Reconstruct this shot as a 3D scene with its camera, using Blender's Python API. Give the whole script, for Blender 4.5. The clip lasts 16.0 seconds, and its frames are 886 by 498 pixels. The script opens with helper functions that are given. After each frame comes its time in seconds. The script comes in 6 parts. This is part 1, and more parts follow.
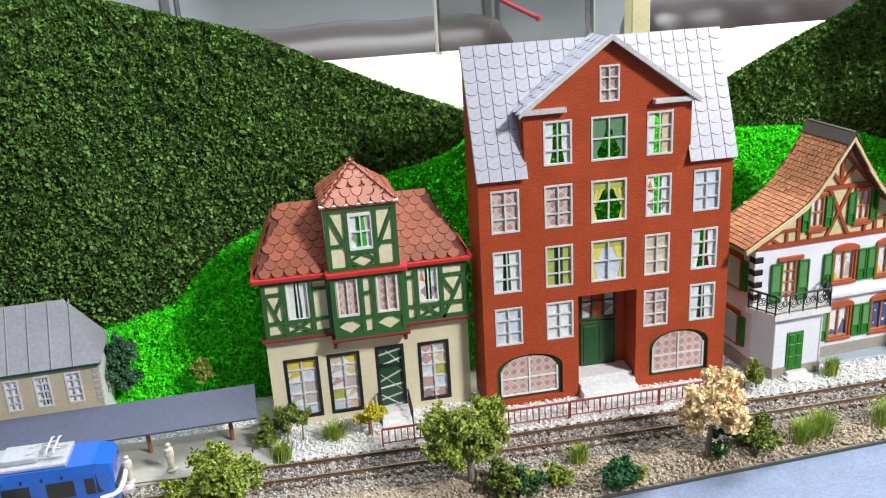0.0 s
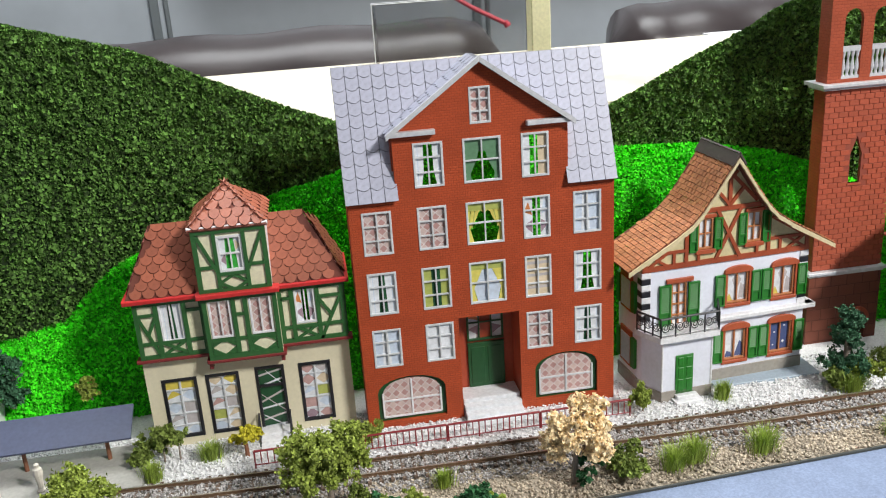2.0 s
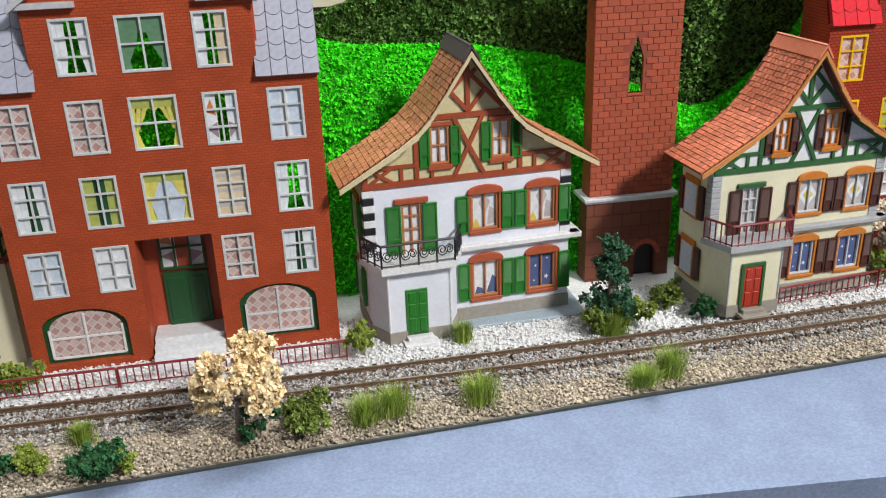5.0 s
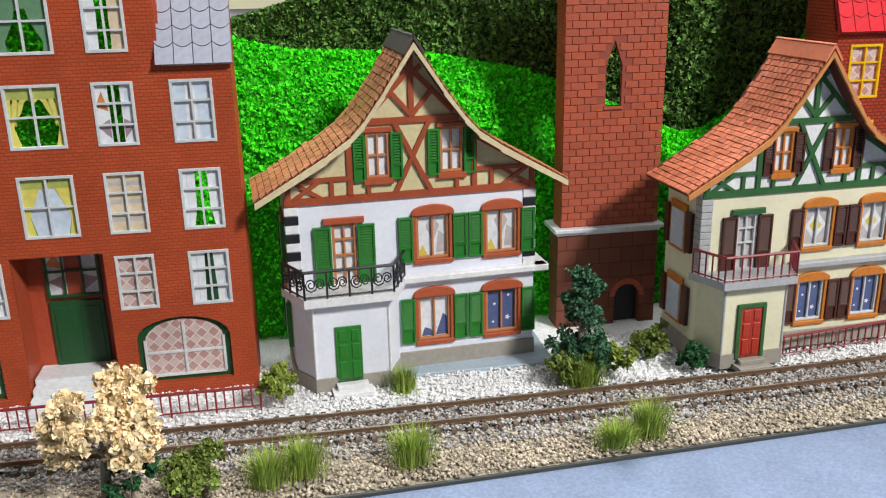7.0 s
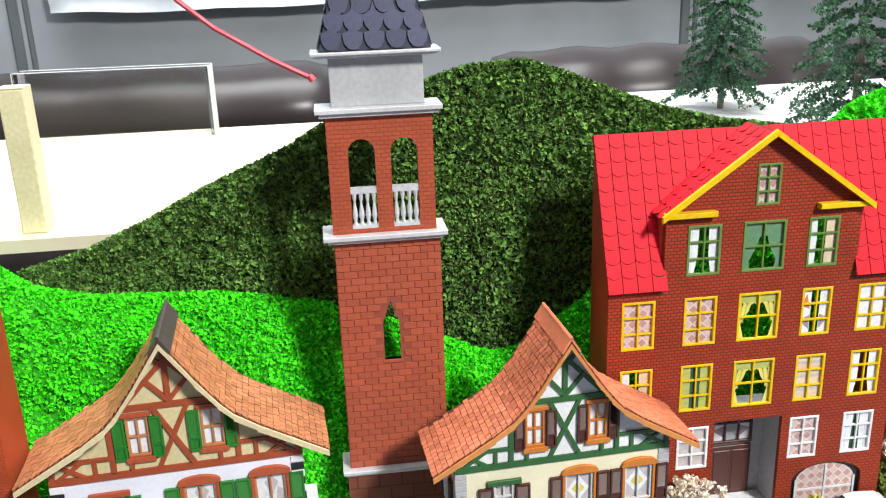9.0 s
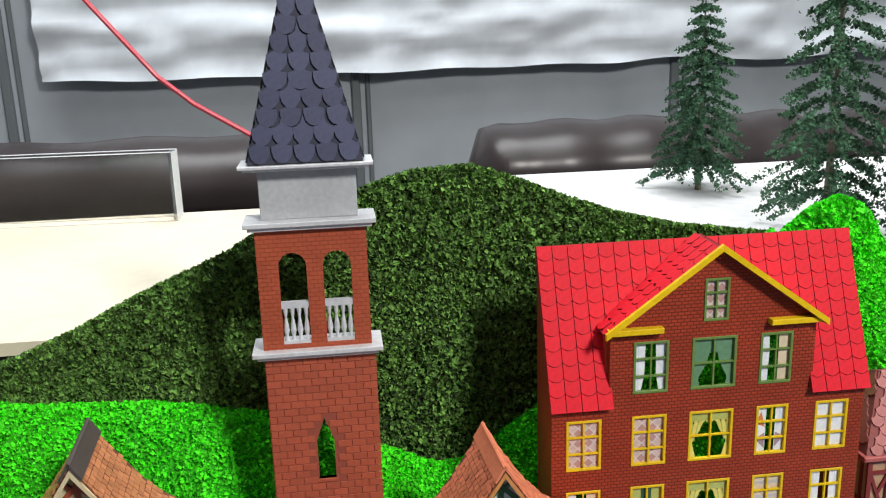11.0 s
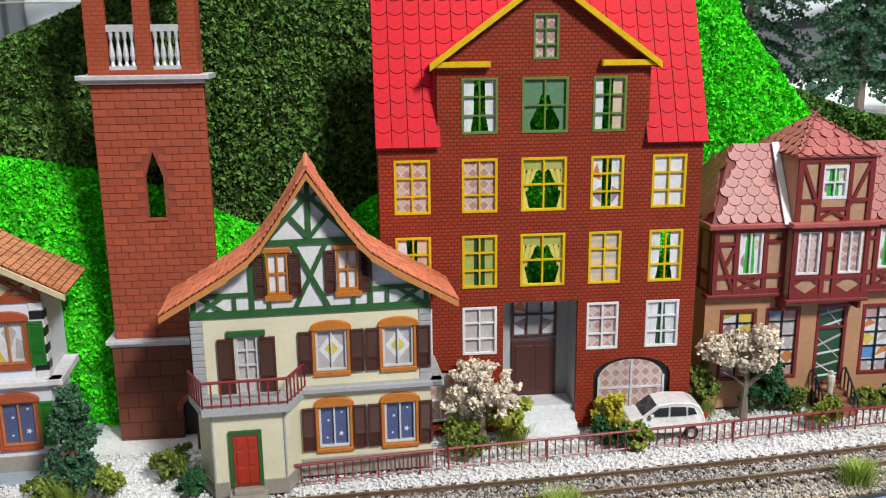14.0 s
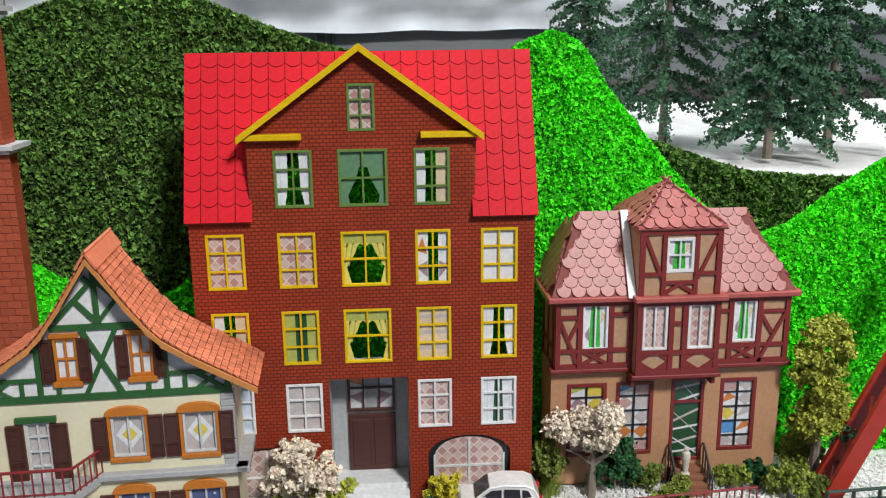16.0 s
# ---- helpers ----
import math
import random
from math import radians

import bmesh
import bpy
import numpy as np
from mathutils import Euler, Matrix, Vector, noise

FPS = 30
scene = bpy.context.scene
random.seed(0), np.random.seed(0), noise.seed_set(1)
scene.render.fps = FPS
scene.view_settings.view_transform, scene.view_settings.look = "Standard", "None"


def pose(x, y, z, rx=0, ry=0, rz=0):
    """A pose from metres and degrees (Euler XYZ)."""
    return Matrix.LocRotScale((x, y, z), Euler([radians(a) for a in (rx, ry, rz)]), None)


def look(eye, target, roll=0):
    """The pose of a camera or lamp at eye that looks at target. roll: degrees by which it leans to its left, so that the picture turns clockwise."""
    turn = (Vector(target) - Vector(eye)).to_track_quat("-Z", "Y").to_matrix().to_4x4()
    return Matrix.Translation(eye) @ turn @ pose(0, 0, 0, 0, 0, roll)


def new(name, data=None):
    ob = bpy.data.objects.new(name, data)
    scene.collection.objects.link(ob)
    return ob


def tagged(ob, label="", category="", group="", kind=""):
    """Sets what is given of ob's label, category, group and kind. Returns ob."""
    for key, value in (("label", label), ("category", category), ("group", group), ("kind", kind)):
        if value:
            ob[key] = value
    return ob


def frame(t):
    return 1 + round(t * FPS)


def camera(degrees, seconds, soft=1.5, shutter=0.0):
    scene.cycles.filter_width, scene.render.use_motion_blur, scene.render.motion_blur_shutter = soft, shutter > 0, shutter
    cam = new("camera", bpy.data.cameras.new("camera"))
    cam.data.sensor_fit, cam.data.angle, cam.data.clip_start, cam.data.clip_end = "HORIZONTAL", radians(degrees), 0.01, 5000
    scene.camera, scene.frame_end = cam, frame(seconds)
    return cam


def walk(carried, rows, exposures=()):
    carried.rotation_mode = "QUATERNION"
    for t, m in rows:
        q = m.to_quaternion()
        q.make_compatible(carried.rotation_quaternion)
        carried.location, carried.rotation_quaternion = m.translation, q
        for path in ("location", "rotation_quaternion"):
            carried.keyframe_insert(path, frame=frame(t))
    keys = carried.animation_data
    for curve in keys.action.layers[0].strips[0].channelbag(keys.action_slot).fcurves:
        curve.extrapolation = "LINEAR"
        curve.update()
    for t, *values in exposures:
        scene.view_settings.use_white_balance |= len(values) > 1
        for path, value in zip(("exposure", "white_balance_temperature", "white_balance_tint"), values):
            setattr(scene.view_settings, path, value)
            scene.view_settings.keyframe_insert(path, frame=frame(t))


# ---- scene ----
cam = camera(53.3, 16.0, soft=1.15)
# seconds, eye in metres, yaw, pitch and roll in degrees
PATH = [
    (0, 0.00699, -0.06442, 0.30405, -9.787, -19.225, -3.419),
    (0.5, 0.02999, -0.07178, 0.30675, -8.976, -18.775, -3.752),
    (1, 0.04648, -0.07434, 0.30723, -8.166, -18.601, -3.903),
    (1.5, 0.07347, -0.07194, 0.31103, -8.089, -18.858, -3.848),
    (2, 0.10505, -0.07294, 0.31175, -8.031, -19.285, -3.731),
    (2.5, 0.1422, -0.07511, 0.31469, -8.209, -20.091, -3.503),
    (3, 0.17783, -0.0745, 0.31491, -8.580, -20.459, -3.362),
    (3.5, 0.20574, -0.07605, 0.31052, -8.887, -20.586, -3.210),
    (4, 0.22084, -0.08374, 0.31291, -9.262, -20.968, -2.934),
    (4.5, 0.25777, -0.07084, 0.28678, -9.607, -21.884, -2.523),
    (4.7, 0.26551, -0.04689, 0.27063, -10.014, -22.675, -2.202),
    (6.8, 0.31833, 0.03901, 0.20173, -9.629, -18.332, -1.258),
    (7, 0.32052, 0.04393, 0.19821, -9.630, -17.668, -1.158),
    (7.5, 0.32562, 0.0654, 0.21381, -10.768, -18.395, -0.800),
    (8, 0.38103, 0.05775, 0.27258, -10.772, -18.788, -0.308),
    (8.5, 0.45571, 0.03516, 0.31385, -6.658, -18.359, -2.290),
    (9, 0.46813, 0.04977, 0.33655, -6.959, -18.193, -2.042),
    (9.2, 0.47601, 0.0585, 0.34398, -6.259, -18.593, -2.305),
    (11.3, 0.52163, 0.06953, 0.35979, -7.146, -13.648, -1.563),
    (11.5, 0.54186, 0.05622, 0.3381, -7.363, -13.161, -1.554),
    (12, 0.56839, 0.03364, 0.30608, -6.825, -12.732, -0.991),
    (12.5, 0.57124, 0.02484, 0.26761, -6.888, -12.602, -0.647),
    (13, 0.58097, 0.02666, 0.24494, -6.682, -12.807, -0.497),
    (13.5, 0.5912, 0.02786, 0.22335, -6.408, -13.192, -0.557),
    (14, 0.59819, 0.02723, 0.2186, -5.673, -13.739, -0.608),
    (14.5, 0.61613, 0.03331, 0.23105, -5.164, -13.901, -0.653),
    (15, 0.66032, 0.03995, 0.24938, -4.784, -13.701, -0.747),
    (15.5, 0.68586, 0.04693, 0.25582, -4.411, -13.762, -0.651),
    (16, 0.70564, 0.04692, 0.25398, -4.082, -14.123, -0.657),
]


def aim(x, y, z, yaw, pitch, roll):
    a, b = radians(yaw), radians(pitch)
    return look((x, y, z), (x - 2 * math.sin(a) * math.cos(b), y + 2 * math.cos(a) * math.cos(b), z + 2 * math.sin(b)), roll)


walk(cam, [(t, aim(*row)) for t, *row in PATH], [(0.0, 0.13), (1.5, -0.02), (3.0, -0.18), (4.5, -0.26), (7.0, -0.2), (7.5, -0.26), (8.3, 0.08), (9.0, 0.08), (11.5, -0.52), (12.0, -0.44), (12.5, 0.02), (13.0, -0.08), (14.0, -0.4), (14.5, -0.44), (16.0, -0.56)])

# ---- light: an exhibition hall with ceiling panels ----
world = bpy.data.worlds.new("world")
scene.world = world
world.use_nodes = True
world.node_tree.nodes["Background"].inputs[0].default_value = (0.75, 0.82, 1.0, 1)
world.node_tree.nodes["Background"].inputs[1].default_value = 0.2


def area_lamp(name, eye, target, sx, sy, watts, colour):
    data = bpy.data.lights.new(name, "AREA")
    data.shape, data.size, data.size_y, data.energy, data.color = "RECTANGLE", sx, sy, watts, colour
    ob = new(name, data)
    ob.matrix_basis = look(eye, target)
    return ob


area_lamp("ceiling_lamp_key", (1.40, -0.90, 1.5), (0.45, 0.46, 0.08), 0.30, 0.30, 60.0, (1.0, 0.98, 0.94))
area_lamp("ceiling_lamp_wide", (0.75, 0.5, 2.2), (0.75, 0.5, 0.0), 1.6, 1.0, 18.0, (0.98, 1.0, 0.97))
area_lamp("ceiling_lamp_rear", (0.5, 1.6, 2.5), (0.5, 1.6, 0.0), 2.4, 1.2, 95.0, (0.95, 0.98, 1.0))

# ---- materials ----


def mat(name, colour, rough=0.5, metal=0.0, scale=400.0, vary=0.12, bump=0.0, bump_scale=None, coat=0.0, rand=0.0, trans=0.0, island=0.0, stain=0.1, spec=0.5):
    """Procedural paint, plastic, card or flock: grain and wider stains, in object space."""
    m = bpy.data.materials.new(name)
    m.use_nodes = True
    nt = m.node_tree
    b = nt.nodes["Principled BSDF"]
    b.inputs["Roughness"].default_value, b.inputs["Metallic"].default_value = rough, metal
    b.inputs["Coat Weight"].default_value, b.inputs["Specular IOR Level"].default_value = coat, spec
    tc = nt.nodes.new("ShaderNodeTexCoord")
    n1 = nt.nodes.new("ShaderNodeTexNoise")
    n1.inputs["Scale"].default_value, n1.inputs["Detail"].default_value = scale, 4
    n2 = nt.nodes.new("ShaderNodeTexNoise")
    n2.inputs["Scale"].default_value, n2.inputs["Detail"].default_value = scale * 0.07, 3
    for n in (n1, n2):
        nt.links.new(tc.outputs["Object"], n.inputs["Vector"])
    hsv = nt.nodes.new("ShaderNodeHueSaturation")
    hsv.inputs["Color"].default_value = (*colour, 1)

    def span(src, amount):
        r = nt.nodes.new("ShaderNodeMapRange")
        r.inputs["From Min"].default_value, r.inputs["From Max"].default_value = 0.25, 0.75
        r.inputs["To Min"].default_value, r.inputs["To Max"].default_value = 1 - amount, 1 + amount
        nt.links.new(src, r.inputs["Value"])
        return r.outputs[0]

    def times(a, b2):
        k = nt.nodes.new("ShaderNodeMath")
        k.operation = "MULTIPLY"
        nt.links.new(a, k.inputs[0])
        nt.links.new(b2, k.inputs[1])
        return k.outputs[0]

    v = times(span(n1.outputs["Fac"], vary), span(n2.outputs["Fac"], stain))
    if rand:
        oi = nt.nodes.new("ShaderNodeObjectInfo")
        r = nt.nodes.new("ShaderNodeMapRange")
        r.inputs["To Min"].default_value, r.inputs["To Max"].default_value = 1 - rand, 1 + rand
        nt.links.new(oi.outputs["Random"], r.inputs["Value"])
        v = times(v, r.outputs[0])
    if island:
        g = nt.nodes.new("ShaderNodeNewGeometry")
        r = nt.nodes.new("ShaderNodeMapRange")
        r.inputs["To Min"].default_value, r.inputs["To Max"].default_value = 1 - island, 1 + island
        nt.links.new(g.outputs["Random Per Island"], r.inputs["Value"])
        v = times(v, r.outputs[0])
    nt.links.new(v, hsv.inputs["Value"])
    nt.links.new(hsv.outputs["Color"], b.inputs["Base Color"])
    rr = span(n2.outputs["Fac"], 0.2)
    k = nt.nodes.new("ShaderNodeMath")
    k.operation = "MULTIPLY"
    k.inputs[1].default_value = rough
    nt.links.new(rr, k.inputs[0])
    nt.links.new(k.outputs[0], b.inputs["Roughness"])
    if bump:
        bp = nt.nodes.new("ShaderNodeBump")
        bp.inputs["Strength"].default_value, bp.inputs["Distance"].default_value = bump, 0.0006
        n3 = nt.nodes.new("ShaderNodeTexNoise")
        n3.inputs["Scale"].default_value, n3.inputs["Detail"].default_value = bump_scale or scale * 2, 3
        nt.links.new(tc.outputs["Object"], n3.inputs["Vector"])
        nt.links.new(n3.outputs["Fac"], bp.inputs["Height"])
        nt.links.new(bp.outputs[0], b.inputs["Normal"])
    if trans:
        b.inputs["Transmission Weight"].default_value = trans
    return m


def brick_mat(name, c1, c2, mortar, bw, bh, gap, rough=0.55, depth=0.0004):
    """Embossed brick sheet, courses along z."""
    m = bpy.data.materials.new(name)
    m.use_nodes = True
    nt = m.node_tree
    b = nt.nodes["Principled BSDF"]
    b.inputs["Roughness"].default_value, b.inputs["Specular IOR Level"].default_value = rough, 0.25
    tc = nt.nodes.new("ShaderNodeTexCoord")
    sep = nt.nodes.new("ShaderNodeSeparateXYZ")
    add = nt.nodes.new("ShaderNodeMath")
    com = nt.nodes.new("ShaderNodeCombineXYZ")
    nt.links.new(tc.outputs["Object"], sep.inputs[0])
    nt.links.new(sep.outputs["X"], add.inputs[0])
    nt.links.new(sep.outputs["Y"], add.inputs[1])
    nt.links.new(add.outputs[0], com.inputs["X"])
    nt.links.new(sep.outputs["Z"], com.inputs["Y"])
    br = nt.nodes.new("ShaderNodeTexBrick")
    for key, val in (("Color1", (*c1, 1)), ("Color2", (*c2, 1)), ("Mortar", (*mortar, 1)), ("Scale", 1.0), ("Mortar Size", gap), ("Mortar Smooth", 0.3), ("Brick Width", bw), ("Row Height", bh)):
        br.inputs[key].default_value = val
    nt.links.new(com.outputs[0], br.inputs["Vector"])
    no = nt.nodes.new("ShaderNodeTexNoise")
    no.inputs["Scale"].default_value, no.inputs["Detail"].default_value = 45, 4
    nt.links.new(tc.outputs["Object"], no.inputs["Vector"])
    mr = nt.nodes.new("ShaderNodeMapRange")
    mr.inputs["From Min"].default_value, mr.inputs["From Max"].default_value = 0.25, 0.75
    mr.inputs["To Min"].default_value, mr.inputs["To Max"].default_value = 0.85, 1.15
    nt.links.new(no.outputs["Fac"], mr.inputs["Value"])
    hsv = nt.nodes.new("ShaderNodeHueSaturation")
    nt.links.new(br.outputs["Color"], hsv.inputs["Color"])
    nt.links.new(mr.outputs[0], hsv.inputs["Value"])
    nt.links.new(hsv.outputs[0], b.inputs["Base Color"])
    bp = nt.nodes.new("ShaderNodeBump")
    bp.invert = True
    bp.inputs["Strength"].default_value, bp.inputs["Distance"].default_value = 0.7, depth
    nt.links.new(br.outputs["Fac"], bp.inputs["Height"])
    nt.links.new(bp.outputs[0], b.inputs["Normal"])
    return m


M = {}
M["brick_a"] = brick_mat("red_brick_sheet", (0.48, 0.082, 0.028), (0.42, 0.070, 0.024), (0.33, 0.055, 0.02), 0.0034, 0.0016, 0.00022)
M["brick_e"] = brick_mat("weathered_brick_sheet", (0.37, 0.048, 0.018), (0.31, 0.040, 0.015), (0.17, 0.024, 0.011), 0.0034, 0.0019, 0.00036)
M["brick_t"] = brick_mat("tower_brick_sheet", (0.42, 0.088, 0.042), (0.37, 0.078, 0.036), (0.31, 0.062, 0.03), 0.0042, 0.0022, 0.00025)
M["tower"] = mat("tower_brick", (0.40, 0.084, 0.040), 0.6, rand=0.10, bump=0.3)
M["tower_joint"] = mat("tower_joint", (0.27, 0.062, 0.036), 0.8)
M["stone_t"] = brick_mat("brown_ashlar", (0.17, 0.055, 0.035), (0.20, 0.065, 0.04), (0.11, 0.035, 0.022), 0.013, 0.009, 0.0004)
M["red_side"] = mat("red_plastic", (0.40, 0.07, 0.03), 0.5)
M["silver_tile"] = mat("silver_grey_tile", (0.42, 0.43, 0.53), 0.42, rand=0.04, bump=0.2)
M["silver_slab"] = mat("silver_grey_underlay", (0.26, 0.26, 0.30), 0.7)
M["red_tile"] = mat("bright_red_tile", (0.66, 0.010, 0.024), 0.6, rand=0.05, bump=0.2, spec=0.2)
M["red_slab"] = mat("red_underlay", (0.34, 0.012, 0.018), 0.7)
M["brown_tile"] = mat("red_brown_tile", (0.34, 0.10, 0.055), 0.5, rand=0.16, bump=0.25)
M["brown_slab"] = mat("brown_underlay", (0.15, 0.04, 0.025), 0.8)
M["rose_tile"] = mat("rose_brown_tile", (0.38, 0.105, 0.095), 0.42, rand=0.10, bump=0.2)
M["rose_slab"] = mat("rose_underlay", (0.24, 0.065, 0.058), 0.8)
M["chalet_tile_c"] = mat("brown_orange_tile", (0.46, 0.18, 0.08), 0.5, island=0.2, bump=0.25)
M["chalet_tile_d"] = mat("coral_tile", (0.66, 0.20, 0.105), 0.5, island=0.2, bump=0.25)
M["slate"] = mat("blue_slate_tile", (0.065, 0.07, 0.125), 0.42, rand=0.14, bump=0.2)
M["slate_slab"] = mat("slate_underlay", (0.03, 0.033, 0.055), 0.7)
M["white"] = mat("white_paint", (0.78, 0.78, 0.80), 0.45)
M["silver"] = mat("silver_trim", (0.66, 0.67, 0.70), 0.35, metal=0.2)
M["wall_white"] = mat("bluish_white_plaster", (0.78, 0.80, 0.90), 0.6, vary=0.05)
M["wall_cream"] = mat("cream_plaster", (0.76, 0.72, 0.52), 0.6, vary=0.05)
M["wall_ivory"] = mat("ivory_plaster", (0.72, 0.66, 0.48), 0.6, vary=0.05)
M["wall_tan"] = mat("tan_plaster", (0.50, 0.27, 0.15), 0.6, vary=0.1)
M["infill_khaki"] = mat("khaki_infill", (0.64, 0.56, 0.32), 0.65)
M["infill_white"] = mat("white_infill", (0.76, 0.76, 0.78), 0.65)
M["infill_ivory"] = mat("ivory_infill", (0.74, 0.70, 0.50), 0.65)
M["infill_tan"] = mat("tan_infill", (0.46, 0.28, 0.17), 0.65)
M["beam_rust"] = mat("rust_red_beam", (0.34, 0.065, 0.022), 0.5)
M["beam_green"] = mat("dark_green_beam", (0.028, 0.115, 0.03), 0.5)
M["beam_maroon"] = mat("maroon_beam", (0.20, 0.022, 0.022), 0.5)
M["green"] = mat("leaf_green_paint", (0.02, 0.19, 0.02), 0.4)
M["green_dark"] = mat("dark_green_paint", (0.012, 0.075, 0.022), 0.4)
M["shutter_brown"] = mat("dark_brown_shutter", (0.075, 0.022, 0.015), 0.5)
M["orange"] = mat("orange_frame", (0.55, 0.18, 0.02), 0.5)
M["rust"] = mat("rust_red_frame", (0.42, 0.085, 0.03), 0.5)
M["wood_frame"] = mat("orange_wood_frame", (0.50, 0.20, 0.08), 0.5)
M["yellow"] = mat("yellow_frame", (0.72, 0.48, 0.006), 0.45, spec=0.3)
M["olive"] = mat("olive_green_frame", (0.13, 0.22, 0.05), 0.4)
M["grey_frame"] = mat("pale_grey_frame", (0.62, 0.64, 0.66), 0.45)
M["red_trim"] = mat("red_gutter", (0.55, 0.03, 0.03), 0.35)
M["rose_trim"] = mat("rose_gutter", (0.42, 0.10, 0.09), 0.35)
M["cream_verge"] = mat("cream_verge_board", (0.66, 0.56, 0.34), 0.5)
M["orange_verge"] = mat("orange_verge_board", (0.58, 0.24, 0.07), 0.5)
M["ridge_dark"] = mat("dark_ridge_cap", (0.07, 0.055, 0.05), 0.5)
M["plinth"] = mat("grey_plinth", (0.34, 0.31, 0.27), 0.7)
M["stone_grey"] = mat("grey_stone", (0.42, 0.43, 0.45), 0.6)
M["black"] = mat("black_paint", (0.014, 0.014, 0.018), 0.4)
M["iron"] = mat("black_iron", (0.02, 0.02, 0.025), 0.35)
M["wine"] = mat("wine_red_rail", (0.24, 0.025, 0.03), 0.35)
M["door_red"] = mat("red_door", (0.42, 0.035, 0.015), 0.4)
M["door_brown"] = mat("brown_door", (0.075, 0.025, 0.02), 0.4)
M["film_white"] = mat("white_curtain_film", (0.74, 0.76, 0.80), 0.3)
M["film_blue"] = mat("blue_white_film", (0.58, 0.66, 0.78), 0.3)
M["film_grey"] = mat("grey_lace_film", (0.50, 0.46, 0.46), 0.3)
M["film_pink"] = mat("pink_lace_film", (0.52, 0.33, 0.31), 0.3)
M["film_beige"] = mat("beige_curtain_film", (0.66, 0.54, 0.38), 0.3)
M["film_yellow"] = mat("yellow_curtain_film", (0.70, 0.62, 0.14), 0.3)
M["film_olive"] = mat("yellow_green_film", (0.42, 0.46, 0.12), 0.3)
M["film_dark"] = mat("dark_green_film", (0.02, 0.08, 0.035), 0.2)
M["film_navy"] = mat("navy_film", (0.09, 0.12, 0.27), 0.2)
M["film_orange"] = mat("orange_glass_film", (0.60, 0.22, 0.07), 0.3)
M["film_sky"] = mat("blue_glass_film", (0.10, 0.30, 0.62), 0.3)
M["film_mauve"] = mat("mauve_glass_film", (0.36, 0.25, 0.30), 0.3)
M["film_lemon"] = mat("lemon_glass_film", (0.68, 0.55, 0.10), 0.3)
M["flock_dark"] = mat("dark_green_flock", (0.110, 0.235, 0.042), 0.85, island=0.8, vary=0.25)
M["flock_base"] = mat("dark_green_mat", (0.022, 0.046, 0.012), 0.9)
M["flock_bright"] = mat("vivid_green_flock", (0.075, 0.86, 0.010), 0.85, island=0.35, vary=0.2)
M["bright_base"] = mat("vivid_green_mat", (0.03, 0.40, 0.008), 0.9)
M["leaf_olive"] = mat("olive_leaf", (0.26, 0.33, 0.05), 0.8, island=0.4)
M["leaf_moss"] = mat("moss_leaf", (0.17, 0.23, 0.04), 0.8, island=0.4)
M["leaf_green"] = mat("deep_green_leaf", (0.025, 0.12, 0.038), 0.8, island=0.4)
M["leaf_teal"] = mat("teal_green_leaf", (0.05, 0.15, 0.075), 0.8, island=0.4)
M["leaf_yellow"] = mat("yellow_leaf", (0.62, 0.56, 0.04), 0.8, island=0.35)
M["leaf_lime"] = mat("lime_leaf", (0.44, 0.48, 0.07), 0.8, island=0.35)
M["blossom"] = mat("cream_orange_blossom", (0.90, 0.72, 0.44), 0.8, island=0.35)
M["blossom_pale"] = mat("pale_cream_blossom", (0.92, 0.82, 0.68), 0.8, island=0.3)
M["fir"] = mat("fir_needle", (0.055, 0.140, 0.075), 0.85, island=0.45)
M["grass"] = mat("grass_fibre", (0.31, 0.42, 0.065), 0.7, island=0.35)
M["bark"] = mat("grey_bark", (0.24, 0.20, 0.16), 0.85, bump=0.6, scale=900)
M["bark_red"] = mat("red_brown_bark", (0.26, 0.11, 0.06), 0.85, bump=0.5, scale=900)
M["snow"] = mat("white_gravel_bed", (0.84, 0.84, 0.85), 0.9, scale=900, vary=0.2, bump=0.8)
M["earth"] = mat("beige_gravel_bed", (0.36, 0.31, 0.24), 0.9, scale=900, vary=0.3, bump=0.8)
M["stone_w"] = mat("white_gravel", (0.86, 0.86, 0.87), 0.85, island=0.15)
M["stone_b"] = mat("beige_gravel", (0.46, 0.39, 0.30), 0.85, island=0.45)
M["stone_g"] = mat("grey_ballast", (0.40, 0.38, 0.37), 0.85, island=0.5)
M["sleeper"] = mat("brown_sleeper", (0.13, 0.09, 0.065), 0.8, rand=0.25)
M["rail_side"] = mat("rusty_rail", (0.20, 0.125, 0.075), 0.55, metal=0.4)
M["rail_top"] = mat("worn_rail_head", (0.55, 0.50, 0.42), 0.3, metal=0.8)
M["plate"] = mat("speckled_grey_board", (0.20, 0.255, 0.38), 0.5, scale=700, vary=0.22, bump=0.25)
M["plate_edge"] = mat("dark_board_edge", (0.05, 0.055, 0.05), 0.7)
M["ply"] = mat("pale_plywood", (0.76, 0.69, 0.54), 0.5, scale=60, vary=0.06)
M["hall_wall"] = mat("pale_hall_wall", (0.55, 0.57, 0.60), 0.8, scale=8)
M["hall_panel"] = mat("grey_partition_panel", (0.42, 0.46, 0.50), 0.5, scale=6)
M["hall_frame"] = mat("dark_partition_frame", (0.16, 0.18, 0.19), 0.5, scale=6)
M["hall_floor"] = mat("grey_hall_floor", (0.16, 0.16, 0.17), 0.6, scale=10)
M["hall_ceiling"] = mat("white_hall_ceiling", (0.8, 0.8, 0.8), 0.9, scale=8)
